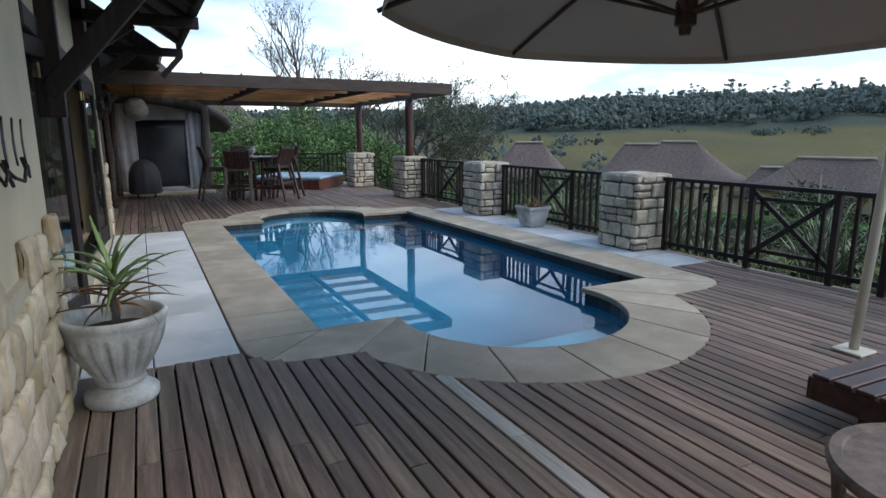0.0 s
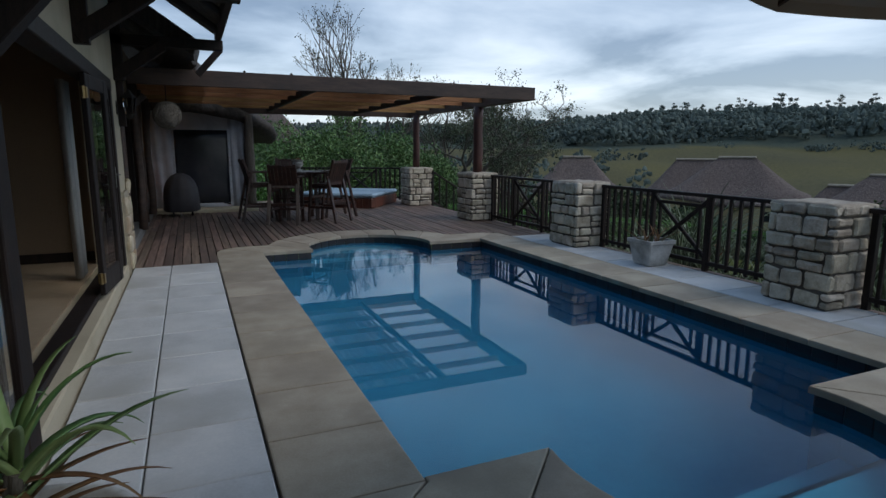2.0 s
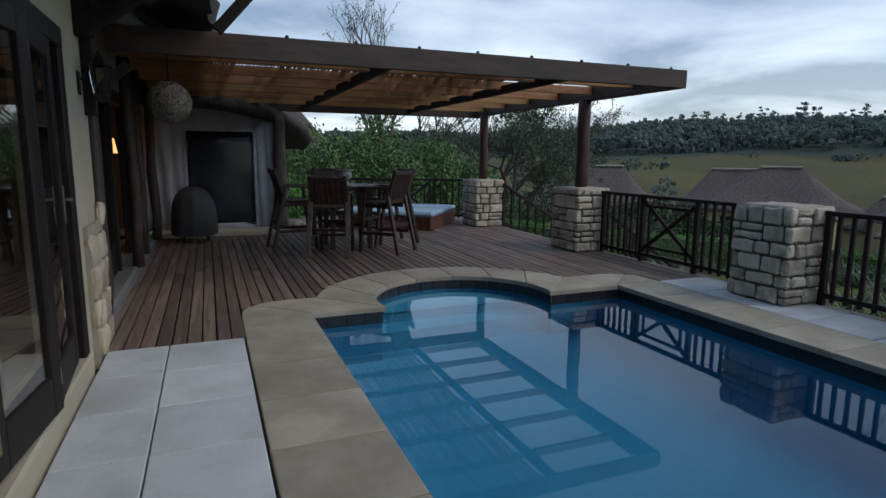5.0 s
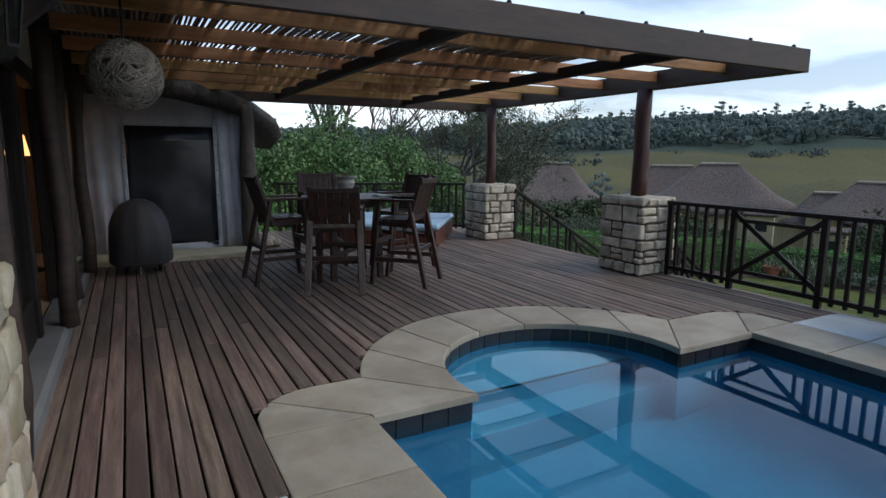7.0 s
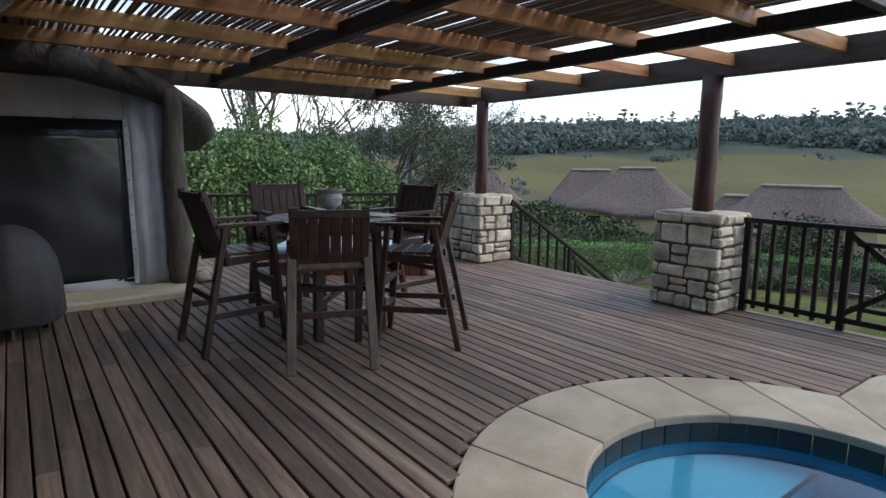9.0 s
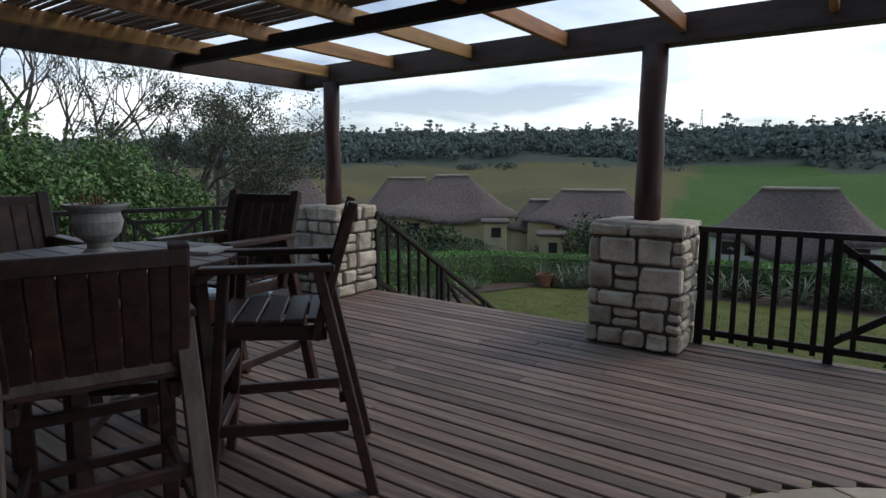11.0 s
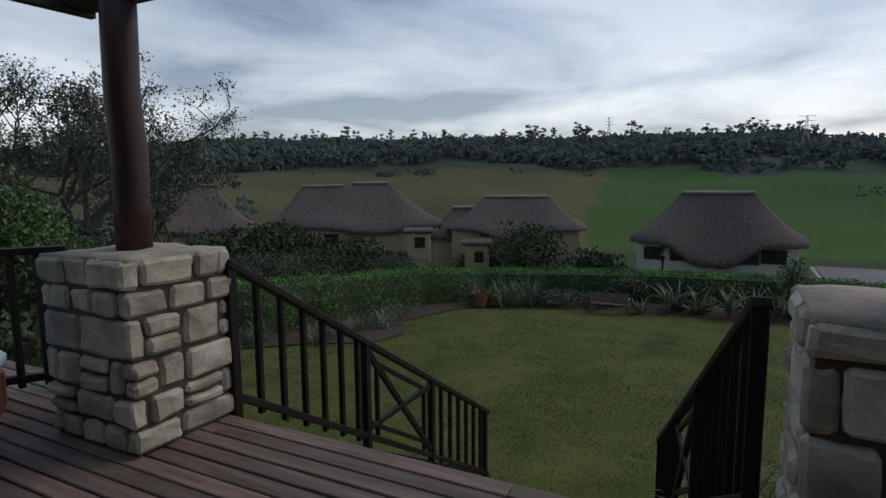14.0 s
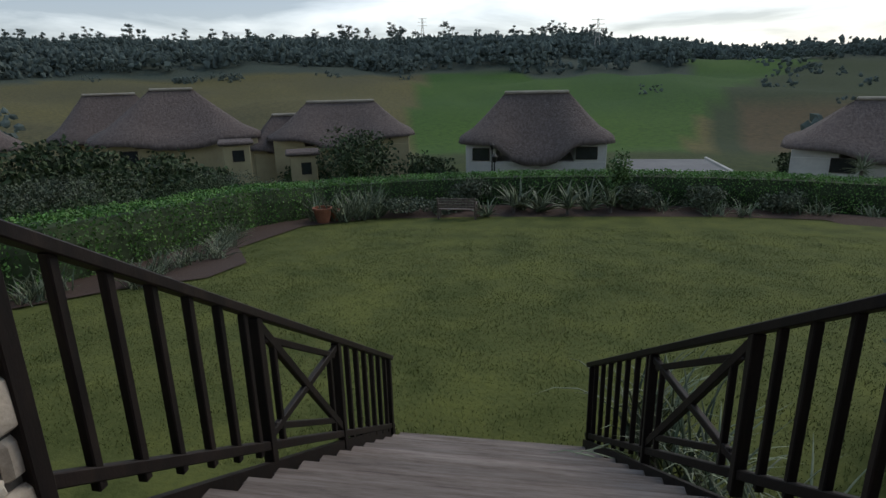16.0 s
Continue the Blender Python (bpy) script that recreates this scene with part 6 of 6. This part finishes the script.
shrub("upright_conifer", 27.6, 8.2, 0.9, 0.9, 2.3, 290, "slim upright dark shrub before the hedge", M_LEAF, 0.08, 1800)
for k, (x, y, r) in enumerate(((23.9, 18.9, 0.32), (24.4, 18.7, 0.24))):
    t = thing("terracotta_pot", pose(x, y, ground_z(x, y) + 0.03), "terracotta pot on the lawn's edge", "pot", "terracotta pots")
    part("body", spun([(r * 0.65, 0), (r, r * 1.5), (r * 1.1, r * 1.5), (r * 1.1, r * 1.75), (r * 0.95, r * 1.75), (r * 0.9, r * 1.4), (0, r * 1.4)], 24), M_TERRACOTTA, t)
t = thing("clay_jar", pose(7.4, 13.6, ground_z(7.4, 13.6)), "brown clay jar standing below the stairs", "jar")
smooth(part("body", spun([(0.16, 0.0), (0.26, 0.25), (0.27, 0.45), (0.2, 0.68), (0.15, 0.74), (0.19, 0.8), (0.16, 0.8), (0.0, 0.6)], 28), M_TERRACOTTA, t))

# plants right below the deck's edge
for k in range(26):
    y = -2.5 + 0.36 * k + grng.uniform(-0.15, 0.15)
    if 9.3 < y < 13:
        continue
    rosette("strappy_clump", 6.75 + grng.uniform(-0.25, 0.5), y, 40, 1.5, 0.045, 300 + k, "tall arching strap-leaved plant below the deck", M_STRAP, (0.9, 1.5), (0.6, 2.0), "plants below the deck", stem=1.5 + 0.5 * math.sin(k), spread=0.15, z=-2.4)
for k in range(8):
    rosette("strappy_clump", 7.0 + 0.42 * k, 9.5 + 0.1 * k + grng.uniform(-0.2, 0.2), 34, 1.0, 0.04, 330 + k, "tall arching strap-leaved plant beside the stairs", M_STRAP, (0.7, 1.5), (0.6, 2.0), "plants below the deck", stem=0.15, spread=0.25)
for k, (x, y, w, h) in enumerate(((8.5, -1.0, 3.0, 2.0), (9.0, 3.0, 3.0, 1.9), (9.5, 6.5, 2.6, 1.6), (7.0, 18.0, 3.0, 2.3))):
    shrub("leafy_shrub", x, y, w, w, h, 350 + k, "dark leafy shrub below the deck", M_LEAFDARK, 0.09, 3500, group="shrubs below the deck", stems=5)

# lawn blades
lrng = np.random.default_rng(3)
cand = np.column_stack((lrng.uniform(9.0, 25.5, 420000), lrng.uniform(-6, 20, 420000)))
keep = lrng.random(420000) < np.clip(1.4 - (cand[:, 0] - 9.0) / 14.0, 0.12, 1.0)
cand = cand[keep][:230000]
zz = np.array([-2.36 - 1.5 * min(1.0, max(0.0, (x - 9.8) / 15.0)) for x, _ in cand])
inbed = np.array([inside(x, y, bed) for x, y in cand])
cand, zz = cand[~inbed], zz[~inbed]
n = len(cand)
h = lrng.uniform(0.012, 0.04, n) * (1.0 + 0.5 * np.sin(cand[:, 0] * 2.3 + np.sin(cand[:, 1] * 1.7) * 2.0) * np.sin(cand[:, 1] * 2.9 + np.sin(cand[:, 0] * 1.3) * 2.0))
ang, lean = lrng.uniform(0, 6.28, n), lrng.uniform(0.2, 1.0, n)
base = np.column_stack((cand, zz))
sd = np.column_stack((np.cos(ang), np.sin(ang), np.zeros(n))) * 0.006
tipd = np.column_stack((-np.sin(ang) * h * lean, np.cos(ang) * h * lean, h))
gv = np.stack((base - sd, base + sd, base + tipd), 1).reshape(-1, 3)
me = bpy.data.meshes.new("grass")
me.from_pydata(gv.tolist(), [], np.arange(len(gv)).reshape(-1, 3).tolist())
me.materials.append(M_GRASS)
tagged(new("grass", me), "short dry-green lawn grass", "grass", kind="stuff")

# garden bench
gb = thing("garden_bench", pose(25.2, 14.2, ground_z(25.2, 14.2), 0, 0, 90), "weathered timber garden bench on the lawn", "bench")
for sx in (-1, 1):
    bar_part("leg", gb, (sx * 0.68, -0.22, 0), (sx * 0.68, -0.22, 0.62), 0.06, 0.06, M_CHAIRGREY)
    bar_part("leg", gb, (sx * 0.68, 0.22, 0), (sx * 0.68, 0.3, 0.88), 0.06, 0.06, M_CHAIRGREY)
    bar_part("armrest", gb, (sx * 0.68, -0.25, 0.63), (sx * 0.68, 0.27, 0.63), 0.07, 0.035, M_CHAIRGREY)
for k in range(5):
    bar_part("seat_slat", gb, (-0.7, -0.2 + 0.1 * k, 0.43), (0.7, -0.2 + 0.1 * k, 0.43), 0.08, 0.025, M_CHAIRGREY)
for k in range(4):
    bar_part("back_slat", gb, (-0.7, 0.25 + 0.015 * k, 0.52 + 0.1 * k), (0.7, 0.25 + 0.015 * k, 0.52 + 0.1 * k), 0.025, 0.075, M_CHAIRGREY)

# ---- thatched cottages ----
def cottage(name, x, y, turn, w, d, z_eave, z_ridge, ridge, z_base, wall, label, openings=(), dip=0.8):
    """A hipped thatch house: ridge along local x, front towards local -y; the eave dips between dormer openings."""
    t = thing(name, pose(x, y, 0, 0, 0, turn), label, "cottage", "thatched cottages")
    part("wall", boxed((-w / 2 + 0.9, -d / 2 + 0.9, z_base), (w / 2 - 0.9, d / 2 - 0.9, z_eave - dip + 0.25), 0.05), wall, t)
    for s in (-1, 1):
        part("wall", boxed((min(s * w * 0.24, s * (w / 2 - 0.9)), -d / 2 + 0.898, z_eave - dip + 0.2), (max(s * w * 0.24, s * (w / 2 - 0.9)), d / 2 - 1.5, z_eave + 0.05), 0.05), wall, t)
    bm = bmesh.new()
    rng = random.Random(int(x * 10))
    n, rows = 72, []
    for k in range(n):
        a = 2 * math.pi * k / n
        ca, sa = math.cos(a), math.sin(a)
        p = 5.0
        q = (abs(ca) ** p + abs(sa) ** p) ** (-1 / p)
        ex, ey = w / 2 * ca * q, d / 2 * sa * q
        low = z_eave - dip * math.exp(-((ex) / (w * 0.2)) ** 4) * (1 if ey < 0 else 0.3)
        ring = []
        for f, sag in ((1.0, 0.0), (0.97, 0.28), (0.72, -0.12), (0.45, -0.14), (0.2, -0.06), (0.0, 0.0)):
            rx = max(-ridge / 2, min(ridge / 2, ex * 0.6))
            px, py = rx + (ex - rx) * f, ey * f
            z = z_ridge + (low - z_ridge) * f + sag * (z_ridge - low) * 0.25 + rng.uniform(-0.05, 0.05)
            ring.append(bm.verts.new((px, py, z)))
        under = bm.verts.new((ex * 0.9, ey * 0.9, low + 0.05))
        rows.append([under] + ring)
    for k in range(n):
        a, b = rows[k], rows[(k + 1) % n]
        for j in range(6):
            bm.faces.new((a[j], b[j], b[j + 1], a[j + 1]))
    bmesh.ops.recalc_face_normals(bm, faces=bm.faces)
    smooth(part("thatch_roof", bm, M_THATCHFAR, t, "weathered brown-grey thatch"))
    bm = bmesh.new()
    box(bm, (-ridge / 2 - 0.1, -0.3, z_ridge - 0.12), (ridge / 2 + 0.1, 0.3, z_ridge + 0.14), 0.08)
    part("ridge_cap", bm, M_RIDGE, t, "pale cement ridge cap")
    for ox, oz, ow, oh in openings:
        win = part("window", boxed((ox - ow / 2 - 0.08, -d / 2 + 0.82, oz - 0.08), (ox + ow / 2 + 0.08, -d / 2 + 0.92, oz + oh + 0.08), 0.02), M_DARKWOOD, t)
        part("pane", boxed((ox - ow / 2, -d / 2 + 0.8, oz), (ox + ow / 2, -d / 2 + 0.819, oz + oh)), M_DARKPANE, win)
    return t


CT = "thatched cottage with plastered walls in the valley"
cottage("cottage", 58.0, 11.7, -90, 13.4, 10.5, -4.3, -0.25, 5.4, -10.2, M_WHITEWALL, "large pale-walled thatched cottage below the green field", ((-4.5, -5.6, 1.3, 0.9), (4.2, -5.5, 1.6, 0.9), (0.0, -9.2, 1.2, 1.4)), 1.7)
cottage("cottage", 64.3, 32.0, -72, 15.0, 11.0, -4.4, -1.0, 6.8, -10.4, M_FARWALL, CT, ((3.5, -7.2, 1.2, 1.0),), 0.9)
cottage("cottage", 62.8, 37.6, -65, 8.5, 8.0, -5.4, -2.2, 2.5, -10.4, M_FARWALL, CT, (), 0.6)
cottage("cottage", 59.2, 47.8, -55, 16.0, 12.0, -4.2, 0.6, 3.8, -10.4, M_FARWALL, "ochre-walled thatched cottage among shrubs", ((-4.4, -5.8, 1.3, 1.0), (-6.0, -8.2, 0.8, 1.4)), 0.6)
cottage("cottage", 67.0, 61.0, -50, 14.0, 11.0, -5.0, 0.1, 5.3, -10.4, M_FARWALL, CT, (), 0.6)
cottage("cottage", 46.4, 61.4, -40, 11.5, 10.0, -4.0, 0.5, 3.4, -10.2, M_FARWALL, CT, ((3.0, -5.3, 1.2, 1.0),), 0.5)
cottage("cottage", 57.0, -17.0, -112, 16.0, 11.0, -5.0, -1.2, 6.0, -10.4, M_WHITEWALL, CT, ((-3.5, -6.6, 1.6, 1.0), (3.5, -6.6, 1.6, 1.0)), 0.8)


def garden_wing(x, y, turn, w, d, top, pane):
    """A low plastered wing with a flat top, a window and a door, standing before a thatched house."""
    t = thing("plastered_wing", pose(x, y, 0, 0, 0, turn), "ochre plastered wing under the cottage thatch", "building", "plastered wings")
    part("wall", boxed((-w / 2, -d / 2, -10.4), (w / 2, d / 2, top), 0.06), M_FARWALL, t)
    part("roof", boxed((-w / 2 - 0.35, -d / 2 - 0.4, top + 0.002), (w / 2 + 0.35, d / 2 + 0.3, top + 0.3), 0.12), M_THATCHFAR, t)
    ox, oz, ow, oh = pane
    win = part("window", boxed((ox - ow / 2 - 0.08, -d / 2 - 0.05, oz - 0.08), (ox + ow / 2 + 0.08, -d / 2 + 0.04, oz + oh + 0.08), 0.02), M_DARKWOOD, t)
    part("pane", boxed((ox - ow / 2, -d / 2 - 0.07, oz), (ox + ow / 2, -d / 2 - 0.051, oz + oh)), M_DARKPANE, win)


garden_wing(51.0, 37.0, -60, 2.2, 2.6, -3.9, (0.1, -5.2, 0.8, 0.8))
garden_wing(53.8, 32.2, -66, 2.3, 2.6, -5.1, (0.2, -6.7, 0.7, 0.9))
annex = thing("flat_roofed_annex", pose(55.5, 1.0, 0), "white annex with a grey flat roof beside the cottage", "building")
part("wall", boxed((-4.0, -4.4, -10.2), (4.0, 3.6, -6.4), 0.05), M_WHITEWALL, annex)
part("roof", boxed((-3.7, -4.1, -6.398), (3.7, 3.3, -6.3), 0.03), M_SLABROOF, annex)
part("parapet", boxed((-4.05, -4.45, -6.4), (-3.8, 3.65, -6.15), 0.03), M_WHITEWALL, annex)
part("parapet", boxed((-3.79, -4.45, -6.4), (4.05, -4.2, -6.15), 0.03), M_WHITEWALL, annex)
hut = thing("round_hut", pose(4.6, 38.0, 0), "white round hut with a conical thatched roof", "hut")
part("wall", spun([(2.3, -4.0), (2.3, 1.9), (2.2, 1.9), (2.2, -4.0)], 32), M_WHITEWALL, hut)
smooth(part("roof", spun([(2.6, 1.75), (2.85, 1.7), (2.9, 1.9), (1.7, 3.1), (0.5, 4.5), (0.0, 4.9)], 32, ripple=lambda a, z: 1 + 0.01 * math.sin(9 * a)), M_THATCHFAR, hut))

# car, lamp posts, pylon
car = thing("parked_car", pose(50.0, 31.0, ground_z(50, 31), 0, 0, 60), "white car parked by the cottages", "car")
bm = bmesh.new()
prof = [(-2.1, 0.35), (-2.15, 0.75), (-1.9, 0.95), (-1.3, 1.0), (-0.7, 1.45), (0.7, 1.48), (1.3, 1.05), (2.0, 0.95), (2.15, 0.6), (2.1, 0.35)]
va, vb = ([bm.verts.new((x, s * (0.85 - 0.12 * (z > 1.1)), z)) for x, z in prof] for s in (-1, 1))
bm.faces.new(va)
bm.faces.new(vb[::-1])
for k in range(len(prof)):
    bm.faces.new((va[k], va[(k + 1) % len(prof)], vb[(k + 1) % len(prof)], vb[k]))
bmesh.ops.recalc_face_normals(bm, faces=bm.faces)
bmesh.ops.bevel(bm, geom=bm.edges[:], offset=0.05, segments=2, affect="EDGES")
smooth(part("body", bm, M_CARPAINT, car))
for s in (-1, 1):
    part("window", boxed((-0.95, s * 0.765 - 0.01, 1.08), (0.95, s * 0.765 + 0.01, 1.36), 0.02), M_DARKPANE, car)
    for x in (-1.35, 1.35):
        bm = bmesh.new()
        tube(bm, [(x, s * 0.7, 0.32), (x, s * 0.88, 0.32)], 0.32, 20)
        part("wheel", bm, M_RUBBER, car)
for x, y, hgt in ((48.0, 14.8, 3.4), (40.0, 14.0, 2.2), (40.5, -9.0, 2.4)):
    lp = thing("garden_lamp_post", pose(x, y, ground_z(x, y)), "dark slim garden lamp post", "lamp post", "garden lamp posts")
    bm = bmesh.new()
    tube(bm, [(0, 0, 0), (0, 0, hgt)], [0.07, 0.045], 8)
    part("pole", bm, M_IRON, lp)
    part("head", spun([(0.0, hgt - 0.05), (0.1, hgt), (0.17, hgt + 0.3), (0.2, hgt + 0.32), (0.05, hgt + 0.45), (0.0, hgt + 0.5)], 10), M_IRON, lp)
for k, (x, y, hgt) in enumerate(((46.0, -11.5, 4.6), (44.0, -13.5, 3.4), (47.0, -15.5, 3.9), (45.0, -9.0, 2.4))):
    t = thing("cabbage_palm", pose(x, y, ground_z(x, y)), "spiky-crowned palm before the cottage", "tree", "spiky palms")
    bm = bmesh.new()
    tube(bm, [(0, 0, 0), (0.08, 0.05, hgt * 0.5), (0, 0.1, hgt)], [0.16, 0.12, 0.1], 8)
    part("trunk", bm, M_BARK, t)
    bm = bmesh.new()
    prng = random.Random(k)
    for q in range(70):
        strap_leaf(bm, (0, 0.1, hgt), prng.uniform(0, 6.28), prng.uniform(0.9, 1.4), 0.09, prng.uniform(-0.9, 1.4), prng.uniform(0.2, 0.9), prng, n=4)
    part("crown", bm, M_STRAP, t)


def polar(a, r):
    x, y = 4.0 + r * math.cos(radians(a)), 8.0 + r * math.sin(radians(a))
    return x, y, ground_z(x, y)


for a, r, hgt in ((11.4, 800, 34.0), (-4.5, 560, 30.0)):
    x, y, z = polar(a, r)
    py = thing("pylon", pose(x, y, z - 1), "lattice power pylon on the ridge", "pylon", "power pylons")
    bm = bmesh.new()
    for sx, sy in ((-1, -1), (1, -1), (1, 1), (-1, 1)):
        tube(bm, [(sx * 3, sy * 3, 0), (sx * 0.8, sy * 0.8, hgt * 0.7), (sx * 0.5, sy * 0.5, hgt)], 0.22, 4)
    for q in range(7):
        f0, f1 = q / 7, (q + 1) / 7
        w0, w1 = 3 - 2.3 * f0, 3 - 2.3 * f1
        for s in (-1, 1):
            tube(bm, [(0, -w0 * s, hgt * f0), (0, w1 * s, hgt * f1)], 0.15, 4)
    part("lattice", bm, M_METAL, py)
    for q in (0.72, 0.84, 0.97):
        bm = bmesh.new()
        tube(bm, [(0, -6, hgt * q), (0, 6, hgt * q)], 0.25, 4)
        part("cross_arm", bm, M_METAL, py)

# ---- woodland on the ridge: uncounted far trees ----
wrng = random.Random(99)
ico = bmesh.new()
bmesh.ops.create_icosphere(ico, subdivisions=1, radius=1.0)
ico_v = np.array([v.co[:] for v in ico.verts])
ico_f = np.array([[v.index for v in f.verts] for f in ico.faces])
ico.free()
nr = np.random.default_rng(17)


def woods(name, spots, label):
    """Many far trees in one mesh: each a cluster of jagged lumps."""
    V, Fc, off = [], [], 0
    for x, y, z, h in spots:
        tall = wrng.random() < 0.25
        for q in range(wrng.randint(7, 10)):
            r = h * wrng.uniform(0.1, 0.2)
            c = np.array((x + wrng.gauss(0, h * 0.26), y + wrng.gauss(0, h * 0.26), z + h * wrng.uniform(0.15, 0.98)))
            v = ico_v * nr.uniform(0.4, 1.4, (len(ico_v), 1)) * (r, r, r * (1.5 if tall else 1.0)) + c
            V.append(v)
            Fc.append(ico_f + off)
            off += len(v)
    me = bpy.data.meshes.new(name)
    me.from_pydata(np.concatenate(V).tolist(), [], np.concatenate(Fc).tolist())
    me.materials.append(M_HAZEFOREST)
    return tagged(new(name, me), label, "woodland", kind="stuff")


spots = []
while len(spots) < 7200:
    a, r = wrng.uniform(-45, 100), 395 + 430 * wrng.random()
    x, y, z = polar(a, r)
    if fbm(x, y, 0.006, 2.0) < -0.55 and r < 700:
        continue
    if r < 400 + 60 * (fbm(x, y, 0.006, 9.0) + 0.4) + (80 if a < -12 else 0):
        continue
    if a < -14 and wrng.random() < 0.45:
        continue
    spots.append((x, y, z - 0.5, wrng.uniform(6.0, 12.5) * (1.0 if r < 760 else 0.8)))
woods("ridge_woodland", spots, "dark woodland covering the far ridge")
spots = []
for a in [46 + 0.6 * k for k in range(70)] + [-34 + 1.2 * k for k in range(14)]:
    for r in (110, 150, 210, 280):
        if wrng.random() < (0.75 if a > 50 else 0.3):
            x, y, z = polar(a + wrng.uniform(-0.5, 0.5), r * wrng.uniform(0.9, 1.15))
            spots.append((x, y, z - 0.3, wrng.uniform(3.0, 7.0)))
for a, r, n in ((33, 385, 26), (29, 380, 14), (20.5, 372, 7), (13.5, 378, 5), (40, 352, 3), (-8.5, 250, 3), (50, 300, 8)):
    for _ in range(n):
        x, y, z = polar(a + wrng.gauss(0, 0.7), r + wrng.gauss(0, 6))
        spots.append((x, y, z - 0.3, wrng.uniform(2.0, 4.5)))
for a in [-38 + 0.9 * k for k in range(24)]:
    for r in (300, 360, 420, 480):
        if wrng.random() < 0.5:
            x, y, z = polar(a, r * wrng.uniform(0.93, 1.07))
            spots.append((x, y, z - 0.3, wrng.uniform(4.0, 9.0)))
woods("valley_woodland", spots, "scattered dark trees on the field slopes")


def skyline_tree(a, r, h, seed, wide=0.5):
    x, y, z = polar(a, r)
    rng = random.Random(seed)
    t = thing("ridge_tree", pose(x, y, z - 1.0), "tall gum tree standing on the ridge", "tree", "trees on the ridge")
    bm = bmesh.new()
    tube(bm, [(0, 0, 0), (0, 0, h * 0.9)], [h * 0.02, h * 0.006], 5)
    part("trunk", bm, M_BARK, t)
    pts = []
    for q in range(rng.randint(9, 13)):
        zc = rng.uniform(0.42, 0.95)
        reach = h * 0.2 * wide * 2 * (1.1 - 0.75 * abs(zc - 0.62))
        c = (rng.uniform(-1, 1) * reach, rng.uniform(-1, 1) * reach, h * zc)
        pts += [(c[0] + rng.gauss(0, h * 0.042), c[1] + rng.gauss(0, h * 0.042), c[2] + rng.gauss(0, h * 0.026)) for _ in range(75)]
    leaf_mesh("crown", pts, h * 0.034, M_HAZEFOREST, t, rng)


for k in range(64):
    skyline_tree(-6 + 0.83 * k + wrng.uniform(-0.4, 0.4), wrng.uniform(775, 815), wrng.uniform(14, 23), 500 + k, wrng.uniform(0.3, 0.55))
for k, (a, h) in enumerate(((18.6, 27), (17.9, 24), (14.2, 25), (13.4, 22), (9.4, 26), (8.6, 22), (6.2, 20), (3.0, 22), (2.3, 19), (-0.6, 24), (-1.4, 21), (36.5, 24), (35.6, 20))):
    skyline_tree(a, 800, h * 1.15, 600 + k)
for k in range(9):
    a, r = wrng.uniform(-4, 50), wrng.uniform(640, 790)
    x, y, z = polar(a, r)
    t = thing("far_house", pose(x, y, z, 0, 0, wrng.uniform(0, 180)), "small pale house far off on the ridge", "house", "far houses")
    part("wall", boxed((-5, -3.5, 0), (5, 3.5, 5.4), 0.1), M_WHITEWALL, t)
    bm = bmesh.new()
    f = [bm.verts.new(p) for p in ((-5.4, -4, 5.4), (5.4, -4, 5.4), (5.4, 4, 5.4), (-5.4, 4, 5.4), (-4.5, 0, 7.2), (4.5, 0, 7.2))]
    for q in ((0, 1, 5, 4), (1, 2, 5), (2, 3, 4, 5), (3, 0, 4), (3, 2, 1, 0)):
        bm.faces.new([f[j] for j in q])
    part("roof", bm, M_SLABROOF, t)
